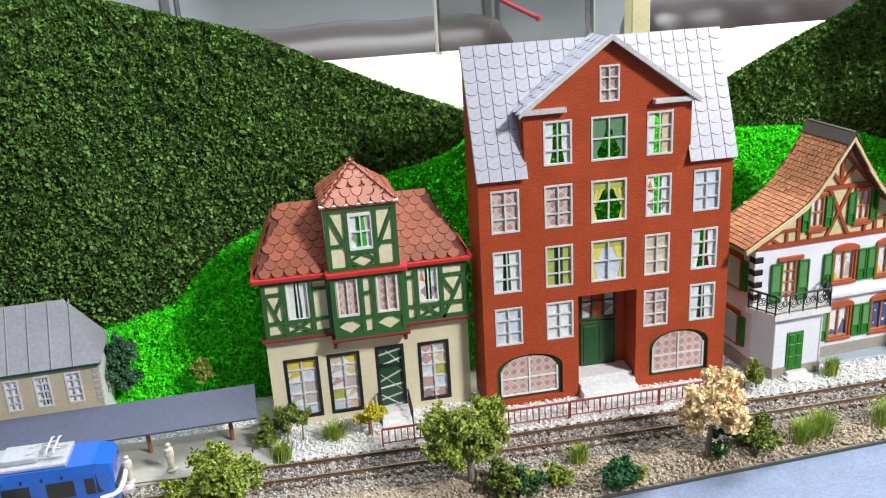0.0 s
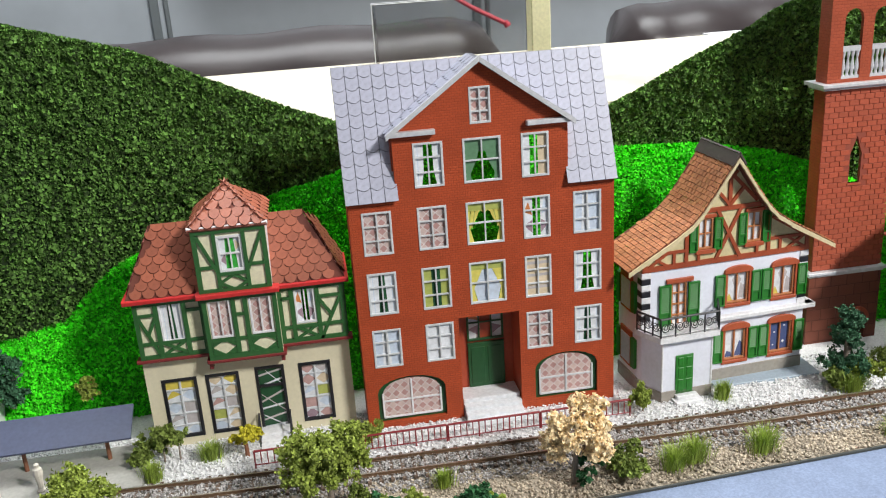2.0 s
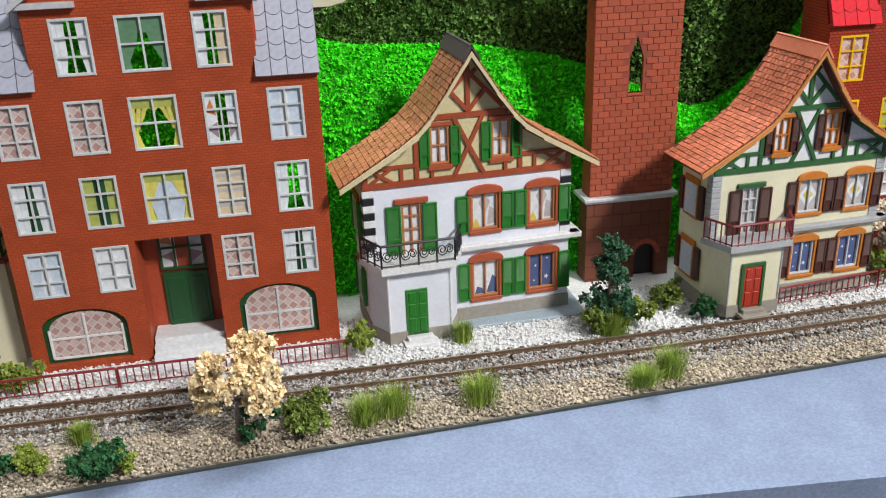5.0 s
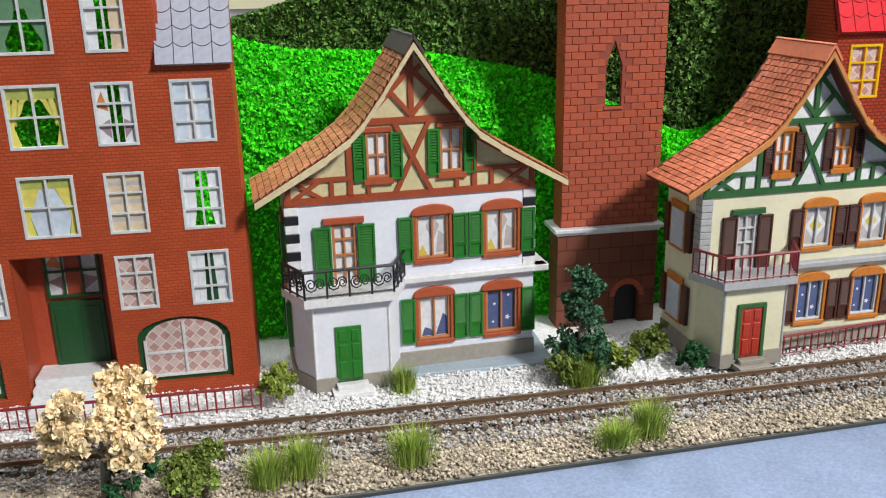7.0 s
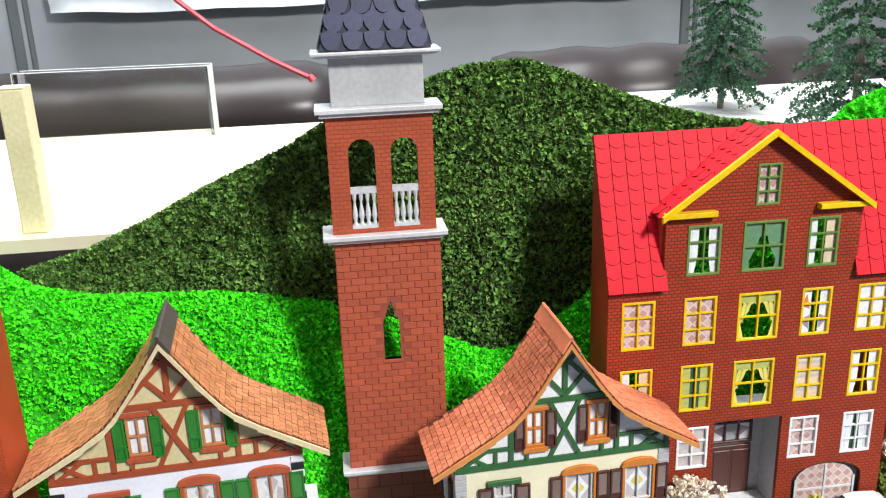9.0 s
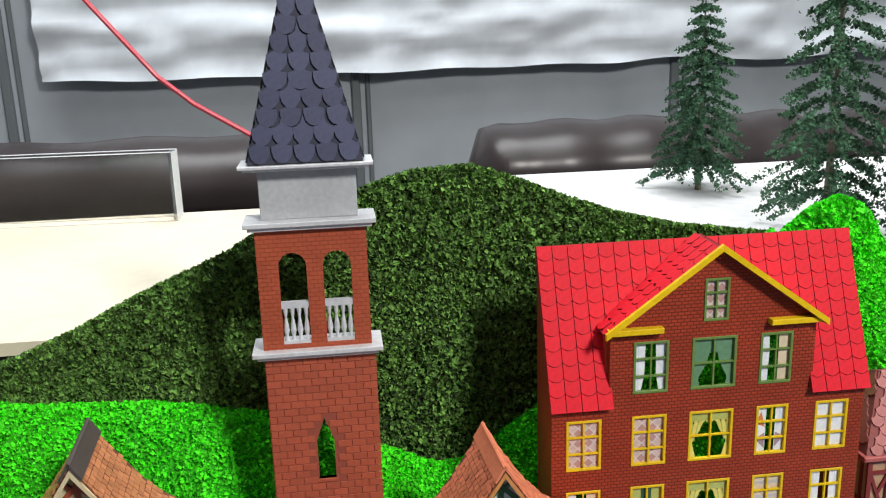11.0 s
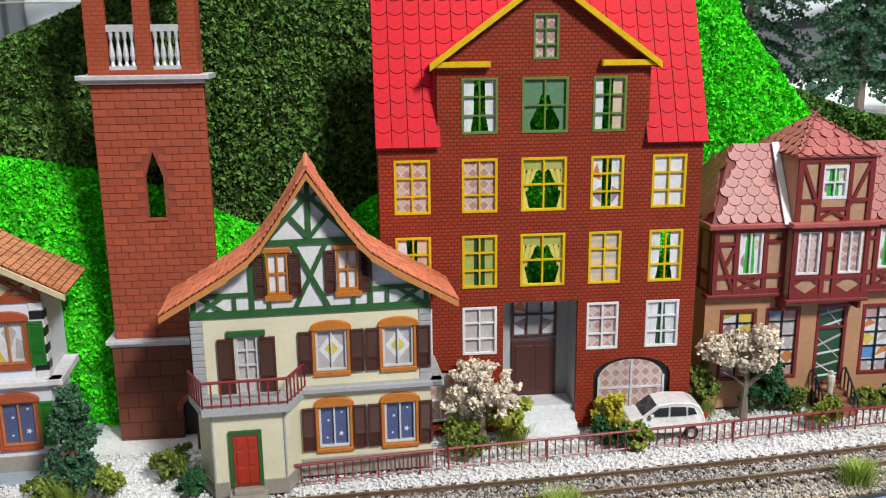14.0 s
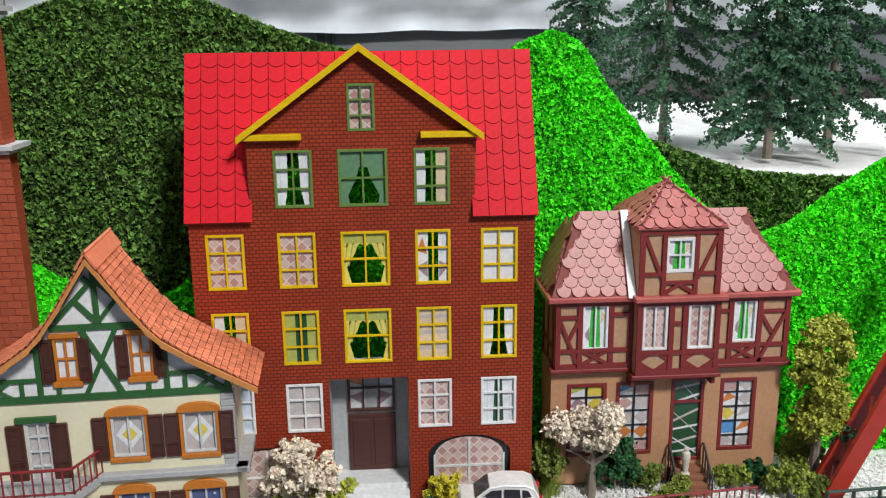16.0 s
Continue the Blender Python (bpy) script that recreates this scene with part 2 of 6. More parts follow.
M["tarpaulin"] = mat("white_tarpaulin", (0.74, 0.79, 0.85), 0.6, scale=12, bump=0.3)
M["leather"] = mat("dark_brown_leather", (0.045, 0.035, 0.036), 0.35, scale=20, bump=0.2)
M["wire"] = mat("pink_red_wire", (0.70, 0.07, 0.10), 0.4)
M["pole"] = mat("pale_yellow_pole", (0.74, 0.70, 0.44), 0.4)
M["canopy"] = mat("blue_slate_canopy", (0.085, 0.10, 0.17), 0.5)
M["canopy_pale"] = mat("blue_grey_plastic", (0.36, 0.44, 0.52), 0.5)
M["step_stone"] = mat("pale_step_stone", (0.76, 0.78, 0.81), 0.6)
M["drop_sheet"] = mat("black_drop_sheet", (0.012, 0.012, 0.015), 0.9, scale=60)
M["frosted"] = mat("frosted_edge", (0.74, 0.77, 0.80), 0.4)
M["lilac_roof"] = mat("lilac_grey_sheet", (0.30, 0.31, 0.36), 0.5)
M["sand_wall"] = mat("sand_wall", (0.52, 0.46, 0.34), 0.7)
M["tram_blue"] = mat("bright_blue_lacquer", (0.02, 0.13, 0.60), 0.25, coat=0.5)
M["tram_grey"] = mat("pale_grey_lacquer", (0.45, 0.48, 0.54), 0.35)
M["car_cream"] = mat("white_lacquer", (0.86, 0.87, 0.88), 0.2, coat=0.6)
M["tyre"] = mat("black_rubber", (0.02, 0.02, 0.02), 0.7)
M["glass_dark"] = mat("dark_glass", (0.03, 0.035, 0.045), 0.08)
M["tail"] = mat("red_lamp", (0.5, 0.02, 0.02), 0.2)
M["figure"] = mat("unpainted_figure", (0.66, 0.62, 0.54), 0.6)
M["platform"] = mat("grey_platform", (0.42, 0.41, 0.38), 0.8)
M["girder_red"] = mat("red_lead_girder", (0.40, 0.035, 0.02), 0.4)
M["rail_green"] = mat("dark_green_rail", (0.03, 0.06, 0.05), 0.5)

glass = bpy.data.materials.new("acrylic_glass")
glass.use_nodes = True
_b = glass.node_tree.nodes["Principled BSDF"]
_b.inputs["Transmission Weight"].default_value, _b.inputs["Roughness"].default_value, _b.inputs["IOR"].default_value = 1.0, 0.04, 1.2
M["acrylic"] = glass


def lace_mat(name, c1, c2, step):
    """Printed lace: lozenges of two tones."""
    m = mat(name, c1, 0.3)
    nt = m.node_tree
    tc = nt.nodes.new("ShaderNodeTexCoord")
    sep = nt.nodes.new("ShaderNodeSeparateXYZ")
    nt.links.new(tc.outputs["Object"], sep.inputs[0])
    com = nt.nodes.new("ShaderNodeCombineXYZ")
    for op, slot in (("ADD", "X"), ("SUBTRACT", "Y")):
        k = nt.nodes.new("ShaderNodeMath")
        k.operation = op
        nt.links.new(sep.outputs["X"], k.inputs[0])
        nt.links.new(sep.outputs["Z"], k.inputs[1])
        nt.links.new(k.outputs[0], com.inputs[slot])
    ck = nt.nodes.new("ShaderNodeTexChecker")
    ck.inputs["Scale"].default_value = 1.0 / step
    ck.inputs["Color1"].default_value, ck.inputs["Color2"].default_value = (*c1, 1), (*c2, 1)
    nt.links.new(com.outputs[0], ck.inputs["Vector"])
    hsv = [n for n in nt.nodes if n.type == "HUE_SAT"][0]
    lines = []
    for slot in ("X", "Y"):
        axis = nt.nodes.new("ShaderNodeSeparateXYZ")
        nt.links.new(com.outputs[0], axis.inputs[0])
        last = axis.outputs[slot]
        for op, val in (("MULTIPLY", 1.0 / step), ("FRACT", 0.0), ("LESS_THAN", 0.11)):
            k = nt.nodes.new("ShaderNodeMath")
            k.operation = op
            k.inputs[1].default_value = val
            nt.links.new(last, k.inputs[0])
            last = k.outputs[0]
        lines.append(last)
    k = nt.nodes.new("ShaderNodeMath")
    k.operation = "MAXIMUM"
    for i, o in enumerate(lines):
        nt.links.new(o, k.inputs[i])
    mix = nt.nodes.new("ShaderNodeMixRGB")
    mix.inputs["Color2"].default_value = (0.66, 0.60, 0.59, 1)
    nt.links.new(k.outputs[0], mix.inputs["Fac"])
    nt.links.new(ck.outputs["Color"], mix.inputs["Color1"])
    nt.links.new(mix.outputs[0], hsv.inputs["Color"])
    return m


M["film_moss"] = mat("moss_green_film", (0.13, 0.26, 0.15), 0.25)
# green of the lit hill slope, painted in where window gaps would stay dark
M["film_leaf"] = mat("lit_hill_film", (0.05, 0.42, 0.06), 0.3, vary=0.4)
M["film_lace"] = lace_mat("lace_print_film", (0.58, 0.45, 0.42), (0.46, 0.27, 0.25), 0.0058)

# ---- building kit, in millimetres ----
MM = 0.001


def attach(ob, parent):
    if parent is not None:
        ob.parent = parent
    return ob


class Geo:
    """Collects vertices and faces, in millimetres; front is -y."""

    def __init__(self):
        self.v, self.f, self.m = [], [], []

    def add(self, verts, faces, slot=0):
        n = len(self.v)
        self.v += [tuple(p) for p in verts]
        self.f += [tuple(n + i for i in f) for f in faces]
        self.m += [slot] * len(faces)
        return self

    def prism(self, poly, y0, y1, bevel=0.0, slot=0):
        """A polygon in x, z (counter-clockwise seen from the front) pushed from y0 (front) to y1."""
        n = len(poly)
        cx, cz = sum(p[0] for p in poly) / n, sum(p[1] for p in poly) / n
        rings = []
        if bevel:
            r = max(1e-6, max(math.hypot(x - cx, z - cz) for x, z in poly))
            inner = []
            for x, z in poly:
                dx, dz = x - cx, z - cz
                inner.append((x - math.copysign(min(bevel, abs(dx) * 0.5), dx), z - math.copysign(min(bevel, abs(dz) * 0.5), dz)))
            rings = [[(x, y0, z) for x, z in inner], [(x, y0 + bevel, z) for x, z in poly], [(x, y1, z) for x, z in poly]]
        else:
            rings = [[(x, y0, z) for x, z in poly], [(x, y1, z) for x, z in poly]]
        verts = [p for r in rings for p in r]
        faces = [tuple(range(n))]
        for k in range(len(rings) - 1):
            for i in range(n):
                j = (i + 1) % n
                faces.append((k * n + j, k * n + i, (k + 1) * n + i, (k + 1) * n + j))
        last = (len(rings) - 1) * n
        faces.append(tuple(last + i for i in reversed(range(n))))
        return self.add(verts, faces, slot)

    def box(self, x0, x1, y0, y1, z0, z1, bevel=0.0, slot=0):
        return self.prism([(x0, z0), (x1, z0), (x1, z1), (x0, z1)], y0, y1, bevel, slot)

    def slab(self, quad, thick, slot=0):
        """A quad or polygon of 3D points, thickened against its normal."""
        q = [Vector(p) for p in quad]
        nrm = (q[1] - q[0]).cross(q[2] - q[1]).normalized() * thick
        n = len(q)
        verts = q + [p - nrm for p in q]
        faces = [tuple(range(n)), tuple(reversed(range(n, 2 * n)))]
        faces += [(i, i + n, (i + 1) % n + n, (i + 1) % n) for i in range(n)]
        return self.add(verts, faces, slot)

    def tube(self, path, r, sides=6, r_end=None, slot=0):
        path = [Vector(p) for p in path]
        n = len(path)
        rings = []
        for i, p in enumerate(path):
            d = (path[min(i + 1, n - 1)] - path[max(i - 1, 0)]).normalized()
            a = d.cross(Vector((0, 0, 1)) if abs(d.z) < 0.9 else Vector((1, 0, 0))).normalized()
            b = d.cross(a)
            k = r if r_end is None else r + (r_end - r) * i / (n - 1)
            rings.append([p + (a * math.cos(t) + b * math.sin(t)) * k for t in (2 * math.pi * j / sides for j in range(sides))])
        verts = [p for ring in rings for p in ring]
        faces = []
        for i in range(n - 1):
            for j in range(sides):
                k = (j + 1) % sides
                faces.append((i * sides + j, (i + 1) * sides + j, (i + 1) * sides + k, i * sides + k))
        faces += [tuple(range(sides)), tuple(reversed(range((n - 1) * sides, n * sides)))]
        return self.add(verts, faces, slot)

    def disc(self, c, r, axis, thick, sides=14, slot=0):
        c, a = Vector(c), Vector(axis).normalized() * (thick / 2)
        return self.tube([c - a, c + a], r, sides, slot=slot)

    def lathe(self, c, prof, sides=8, slot=0):
        """A turned shape round a vertical line at c (x, y): (height, radius) from the bottom up."""
        n = len(prof)
        verts = [(c[0] + r * math.cos(2 * math.pi * j / sides), c[1] + r * math.sin(2 * math.pi * j / sides), z) for z, r in prof for j in range(sides)]
        faces = [(i * sides + j, i * sides + (j + 1) % sides, (i + 1) * sides + (j + 1) % sides, (i + 1) * sides + j) for i in range(n - 1) for j in range(sides)]
        faces += [tuple(reversed(range(sides))), tuple(range((n - 1) * sides, n * sides))]
        return self.add(verts, faces, slot)

    def holed_wall(self, x0, x1, z0, z1, holes, y0, y1, slot=0):
        """A wall with rectangular openings (x0, x1, z0, z1) right through it."""
        xs = sorted({x0, x1, *(h[0] for h in holes), *(h[1] for h in holes)})
        zs = sorted({z0, z1, *(h[2] for h in holes), *(h[3] for h in holes)})
        xs, zs = [x for x in xs if x0 <= x <= x1], [z for z in zs if z0 <= z <= z1]

        def solid(i, j):
            if not (0 <= i < len(xs) - 1 and 0 <= j < len(zs) - 1):
                return False
            cx, cz = (xs[i] + xs[i + 1]) / 2, (zs[j] + zs[j + 1]) / 2
            return not any(h[0] < cx < h[1] and h[2] < cz < h[3] for h in holes)

        for i in range(len(xs) - 1):
            for j in range(len(zs) - 1):
                if not solid(i, j):
                    continue
                a, b, c, d = xs[i], xs[i + 1], zs[j], zs[j + 1]
                self.add([(a, y0, c), (b, y0, c), (b, y0, d), (a, y0, d)], [(0, 1, 2, 3)], slot)
                self.add([(a, y1, c), (b, y1, c), (b, y1, d), (a, y1, d)], [(3, 2, 1, 0)], slot)
                for di, dj, q in ((-1, 0, [(a, y0, c), (a, y0, d), (a, y1, d), (a, y1, c)]), (1, 0, [(b, y0, c), (b, y1, c), (b, y1, d), (b, y0, d)]),
                                  (0, -1, [(a, y0, c), (a, y1, c), (b, y1, c), (b, y0, c)]), (0, 1, [(a, y0, d), (b, y0, d), (b, y1, d), (a, y1, d)])):
                    if not solid(i + di, j + dj):
                        self.add(q, [(0, 1, 2, 3)], slot)
        return self

    def mesh(self, name, mats):
        me = bpy.data.meshes.new(name)
        me.from_pydata([(x * MM, y * MM, z * MM) for x, y, z in self.v], [], self.f)
        for m in mats if isinstance(mats, (list, tuple)) else [mats]:
            me.materials.append(m)
        me.polygons.foreach_set("material_index", self.m)
        me.update()
        return me

    def part(self, name, mats, parent=None, label="", weld=False):
        me = self.mesh(name, mats)
        if weld:
            bm = bmesh.new()
            bm.from_mesh(me)
            bmesh.ops.remove_doubles(bm, verts=bm.verts, dist=1e-6)
            bm.to_mesh(me)
            bm.free()
        ob = attach(new(name, me), parent)
        return tagged(ob, label)


def thing(name, x, y, z, turn=0.0, label="", category="", group="", kind=""):
    """An empty at a thing's base, millimetres and degrees."""
    ob = new(name)
    ob.matrix_basis = pose(x * MM, y * MM, z * MM, 0, 0, turn)
    ob.empty_display_size = 0.01
    return tagged(ob, label, category, group, kind)


import itertools
BEAMS = itertools.count()


def beam(parent, a, b, w, y0, y1, material, name="beam"):
    """A straight timber in the facade plane from a to b (x, z); each lies a hair prouder than the last."""
    y0 = y0 - 0.05 * (next(BEAMS) % 9)
    (x0, z0), (x1, z1) = a, b
    dx, dz = x1 - x0, z1 - z0
    k = math.hypot(dx, dz)
    nx, nz = -dz / k * w / 2, dx / k * w / 2
    g = Geo()
    g.prism([(x0 - nx, z0 - nz), (x1 - nx, z1 - nz), (x1 + nx, z1 + nz), (x0 + nx, z0 + nz)], y0, y1)
    return g.part(name, material, parent)


def tri_mesh(name, verts, tris, material):
    """A mesh from arrays, metres."""
    me = bpy.data.meshes.new(name)
    verts, tris = np.asarray(verts, np.float32), np.asarray(tris, np.int32)
    me.vertices.add(len(verts))
    me.vertices.foreach_set("co", verts.ravel())
    me.loops.add(tris.size)
    me.loops.foreach_set("vertex_index", tris.ravel())
    me.polygons.add(len(tris))
    me.polygons.foreach_set("loop_start", np.arange(0, tris.size, 3, dtype=np.int32))
    me.polygons.foreach_set("loop_total", np.full(len(tris), 3, np.int32))
    me.materials.append(material)
    me.update(calc_edges=True)
    return me


def flakes(points, size, rng, along=None):
    """Small leaf-like double triangles at the points (metres), turned at random; along pulls them to a direction."""
    n = len(points)
    a = rng.normal(size=(n, 3))
    if along is not None:
        a = a * 0.8 + along
    a /= np.linalg.norm(a, axis=1, keepdims=True)
    b = np.cross(a, rng.normal(size=(n, 3)))
    b /= np.linalg.norm(b, axis=1, keepdims=True)
    c = np.cross(a, b)
    s = size * rng.uniform(0.6, 1.4, size=(n, 1))
    p0, p1 = points - a * s * 0.5, points + a * s * 0.6
    p2, p3 = points + b * s * 0.42 + c * s * 0.2, points - b * s * 0.42 + c * s * 0.2
    verts = np.stack([p0, p2, p1, p3], axis=1).reshape(-1, 3)
    k = np.arange(n)[:, None] * 4
    tris = np.concatenate([k + np.array([[0, 1, 2]]), k + np.array([[0, 2, 3]])], axis=0)
    return verts, tris


def pebbles(points, size, rng):
    """Rough eight-sided stones at the points (metres)."""
    n = len(points)
    base = np.array([(1, 0, 0), (-1, 0, 0), (0, 1, 0), (0, -1, 0), (0, 0, 1), (0, 0, -1)], float)
    v = base[None] * rng.uniform(0.55, 1.25, size=(n, 6, 1)) + rng.normal(size=(n, 6, 3)) * 0.18
    t = rng.uniform(0, 2 * math.pi, n)
    ct, st = np.cos(t)[:, None], np.sin(t)[:, None]
    x, y = v[..., 0] * ct - v[..., 1] * st, v[..., 0] * st + v[..., 1] * ct
    v = np.stack([x, y, v[..., 2] * 0.75], axis=-1) * (size * rng.uniform(0.6, 1.35, size=(n, 1, 1)) / 2)
    verts = (v + points[:, None]).reshape(-1, 3)
    f = np.array([(0, 2, 4), (2, 1, 4), (1, 3, 4), (3, 0, 4), (2, 0, 5), (1, 2, 5), (3, 1, 5), (0, 3, 5)])
    tris = (np.arange(n)[:, None, None] * 6 + f[None]).reshape(-1, 3)
    return verts, tris

# ---- the hall ----
g = Geo()
g.box(-3500, 4500, -3000, 3500, -900, -880)
tagged(g.part("floor", M["hall_floor"]), "grey hall floor below the layout table", "floor", kind="structure")
g = Geo()
g.box(-3500, 4500, -3000, 3500, 2750, 2790)
tagged(g.part("ceiling", M["hall_ceiling"]), "plain white hall ceiling", "ceiling", kind="structure")
for nm, b in (("wall_south", (-3500, 4500, -3040, -3000)), ("wall_north", (-3500, 4500, 3460, 3500)), ("wall_west", (-3540, -3500, -3000, 3500)), ("wall_east", (4500, 4540, -3000, 3500))):
    g = Geo()
    g.box(b[0], b[1], b[2], b[3], -880, 2750)
    tagged(g.part(nm, M["hall_wall"]), "pale grey hall wall", "wall", kind="structure")


# ---- window films and frames ----
FILM = ["film_white", "film_blue", "film_grey", "film_pink", "film_beige", "film_yellow", "film_olive", "film_dark", "film_navy", "film_orange", "film_sky", "film_mauve", "film_lemon", "film_lace", "film_moss", "film_leaf"]
FS = {k[5:]: i for i, k in enumerate(FILM)}


def film(kind, x0, x1, z0, z1, y, seed=0):
    """The printed sheet behind a window: flat coloured shapes, with gaps where it is clear."""
    g, w, h = Geo(), x1 - x0, z1 - z0
    rng = random.Random(seed)

    g.panes = []

    def flat(poly, slot, lift=0.0):
        own = kind == "stained" and slot != "white"
        if own:
            g.panes.append(Geo())
        (g.panes[-1] if own else g).prism([(x0 + u * w, z0 + v * h) for u, v in poly], y - lift, y + 0.25, slot=FS[slot])

    def full(slot):
        flat([(0, 0), (1, 0), (1, 1), (0, 1)], slot)

    if kind == "lace":
        full("lace")
    elif kind in ("white", "blue", "beige", "grey"):
        full(kind)
        if kind == "beige":
            for v in (0.2, 0.5, 0.8):
                flat([(0, v - 0.02), (1, v - 0.02), (1, v + 0.05), (0, v + 0.05)], "grey", 0.05)
        if kind == "blue":
            flat([(0.3, 0.05), (0.62, 0.05), (0.55, 0.95), (0.35, 0.95)], "white", 0.05)
    elif kind == "sidegap":
        flat([(0, 0), (0.24, 0), (0.34, 0.35), (0.36, 1), (0, 1)], "white")
        flat([(0.78, 0), (1, 0), (1, 1), (0.66, 1), (0.68, 0.35)], "white")
        for u in (0.14, 0.88):
            flat([(u - 0.012, 0), (u + 0.012, 0), (u + 0.03 if u < 0.5 else u - 0.03, 1), (u + 0.005 if u < 0.5 else u - 0.05, 1)], "blue", 0.05)
    elif kind == "sidegap_beige":
        flat([(0, 0), (0.30, 0), (0.33, 0.6), (0.30, 1), (0, 1)], "white")
        flat([(0.62, 0), (1, 0), (1, 1), (0.62, 1)], "beige")
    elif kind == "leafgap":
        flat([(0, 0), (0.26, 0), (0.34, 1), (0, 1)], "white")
        # the lit slope behind the house is painted between the curtains
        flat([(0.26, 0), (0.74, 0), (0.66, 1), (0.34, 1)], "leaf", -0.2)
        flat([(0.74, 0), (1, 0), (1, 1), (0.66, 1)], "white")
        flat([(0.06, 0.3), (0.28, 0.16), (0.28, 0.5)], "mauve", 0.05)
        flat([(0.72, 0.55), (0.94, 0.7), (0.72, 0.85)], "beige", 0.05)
    elif kind == "darkgap":
        flat([(0, 0), (0.34, 0), (0.40, 1), (0, 1)], "white")
        flat([(0.34, 0), (0.66, 0), (0.60, 1), (0.40, 1)], "dark")
        flat([(0.66, 0), (1, 0), (1, 1), (0.60, 1)], "white")
        for u in (0.18, 0.84):
            flat([(u - 0.015, 0), (u + 0.015, 0), (u + 0.015, 1), (u - 0.005, 1)], "blue", 0.05)
    elif kind == "darkgap_olive":
        flat([(0, 0), (0.34, 0), (0.34, 1), (0, 1)], "olive")
        flat([(0.34, 0), (0.66, 0), (0.66, 1), (0.34, 1)], "dark")
        flat([(0.66, 0), (1, 0), (1, 1), (0.66, 1)], "olive")
    elif kind == "drape":
        flat([(0, 0.78), (1, 0.78), (1, 1), (0, 1)], "olive")
        for k in range(5):
            c = (k + 0.5) / 5
            flat([(c - 0.1, 0.78), (c, 0.70), (c + 0.1, 0.78)], "yellow", 0.05)
        flat([(0, 0), (0.20, 0), (0.10, 0.34), (0.28, 0.6), (0.36, 0.78), (0, 0.78)], "yellow")
        flat([(1, 0.78), (0.64, 0.78), (0.72, 0.6), (0.90, 0.34), (0.80, 0), (1, 0)], "yellow")
        for s in (0, 1):
            for u in (0.07, 0.19):
                pts = [(u * 0.7, 0.36), (u * 0.7 + 0.02, 0.36), (u + 0.07, 0.78), (u + 0.04, 0.78)]
                flat(pts if not s else [(1 - a, b) for a, b in reversed(pts)], "olive", 0.05)
    elif kind == "drape_white":
        flat([(0, 0.80), (1, 0.80), (1, 1), (0, 1)], "olive")
        flat([(0, 0), (0.20, 0), (0.12, 0.34), (0.36, 0.8), (0, 0.8)], "yellow")
        flat([(1, 0.8), (0.64, 0.8), (0.88, 0.34), (0.80, 0), (1, 0)], "yellow")
        flat([(0.22, 0.0), (0.78, 0.0), (0.88, 0.36), (0.64, 0.8), (0.36, 0.8), (0.12, 0.36)], "blue", -0.5)
    elif kind == "plant":
        flat([(0, 0.68), (1, 0.68), (1, 1), (0, 1)], "moss")
        flat([(0, 0), (0.22, 0), (0.18, 0.18), (0.36, 0.48), (0.42, 0.68), (0, 0.68)], "moss")
        flat([(1, 0.68), (0.60, 0.68), (0.66, 0.48), (0.84, 0.18), (0.80, 0), (1, 0)], "moss")
    elif kind == "art":
        flat([(0, 0), (0.36, 0), (0.36, 1), (0, 1)], "white")
        flat([(0.66, 0), (1, 0), (1, 1), (0.66, 1)], "white")
        flat([(0.02, 0.30), (0.34, 0.10), (0.34, 0.42)], "mauve", 0.05)
        flat([(0.68, 0.1), (0.98, 0.32), (0.68, 0.42)], "mauve", 0.05)
        flat([(0.02, 0.62), (0.34, 0.54), (0.2, 0.86)], "orange", 0.05)
        flat([(0.70, 0.55), (0.98, 0.62), (0.8, 0.9)], "blue", 0.05)
    elif kind == "lozenge":
        full("grey")
        flat([(0.5, 0.12), (0.92, 0.5), (0.5, 0.88), (0.08, 0.5)], "white", 0.04)
        flat([(0.5, 0.3), (0.74, 0.5), (0.5, 0.7), (0.26, 0.5)], "lemon", 0.08)
    elif kind == "fan":
        full("white")
        flat([(0.52, 0.35), (0.74, 0.72), (0.5, 0.95), (0.3, 0.72)], "grey", 0.04)
        flat([(0.0, 0.05), (0.36, 0.02), (0.2, 0.3)], "lemon", 0.04)
        flat([(0.62, 0.1), (0.95, 0.1), (0.9, 0.5), (0.7, 0.6)], "grey", 0.04)
    elif kind == "star":
        full("navy")
        for cu, cv, r in ((0.72, 0.28, 0.10), (0.3, 0.62, 0.06), (0.75, 0.8, 0.05), (0.25, 0.2, 0.05)):
            pts = []
            for k in range(10):
                q = r if k % 2 == 0 else r * 0.45
                pts.append((cu + q * math.cos(k * math.pi / 5), cv + q * w / h * math.sin(k * math.pi / 5)))
            flat(pts, "white", 0.05)
    elif kind == "window_lamp":
        full("white")
        flat([(0.55, 0.05), (1, 0.05), (1, 0.4), (0.8, 0.55)], "navy", 0.04)
        flat([(0.1, 0.05), (0.45, 0.05), (0.4, 0.2), (0.2, 0.25)], "navy", 0.04)
    elif kind == "stained":
        full("white")
        tones = ["lemon", "orange", "mauve", "sky", "olive", "grey", "pink"] if seed > 20 else ["lemon", "mauve", "grey", "grey", "pink", "beige", "olive", "blue"]
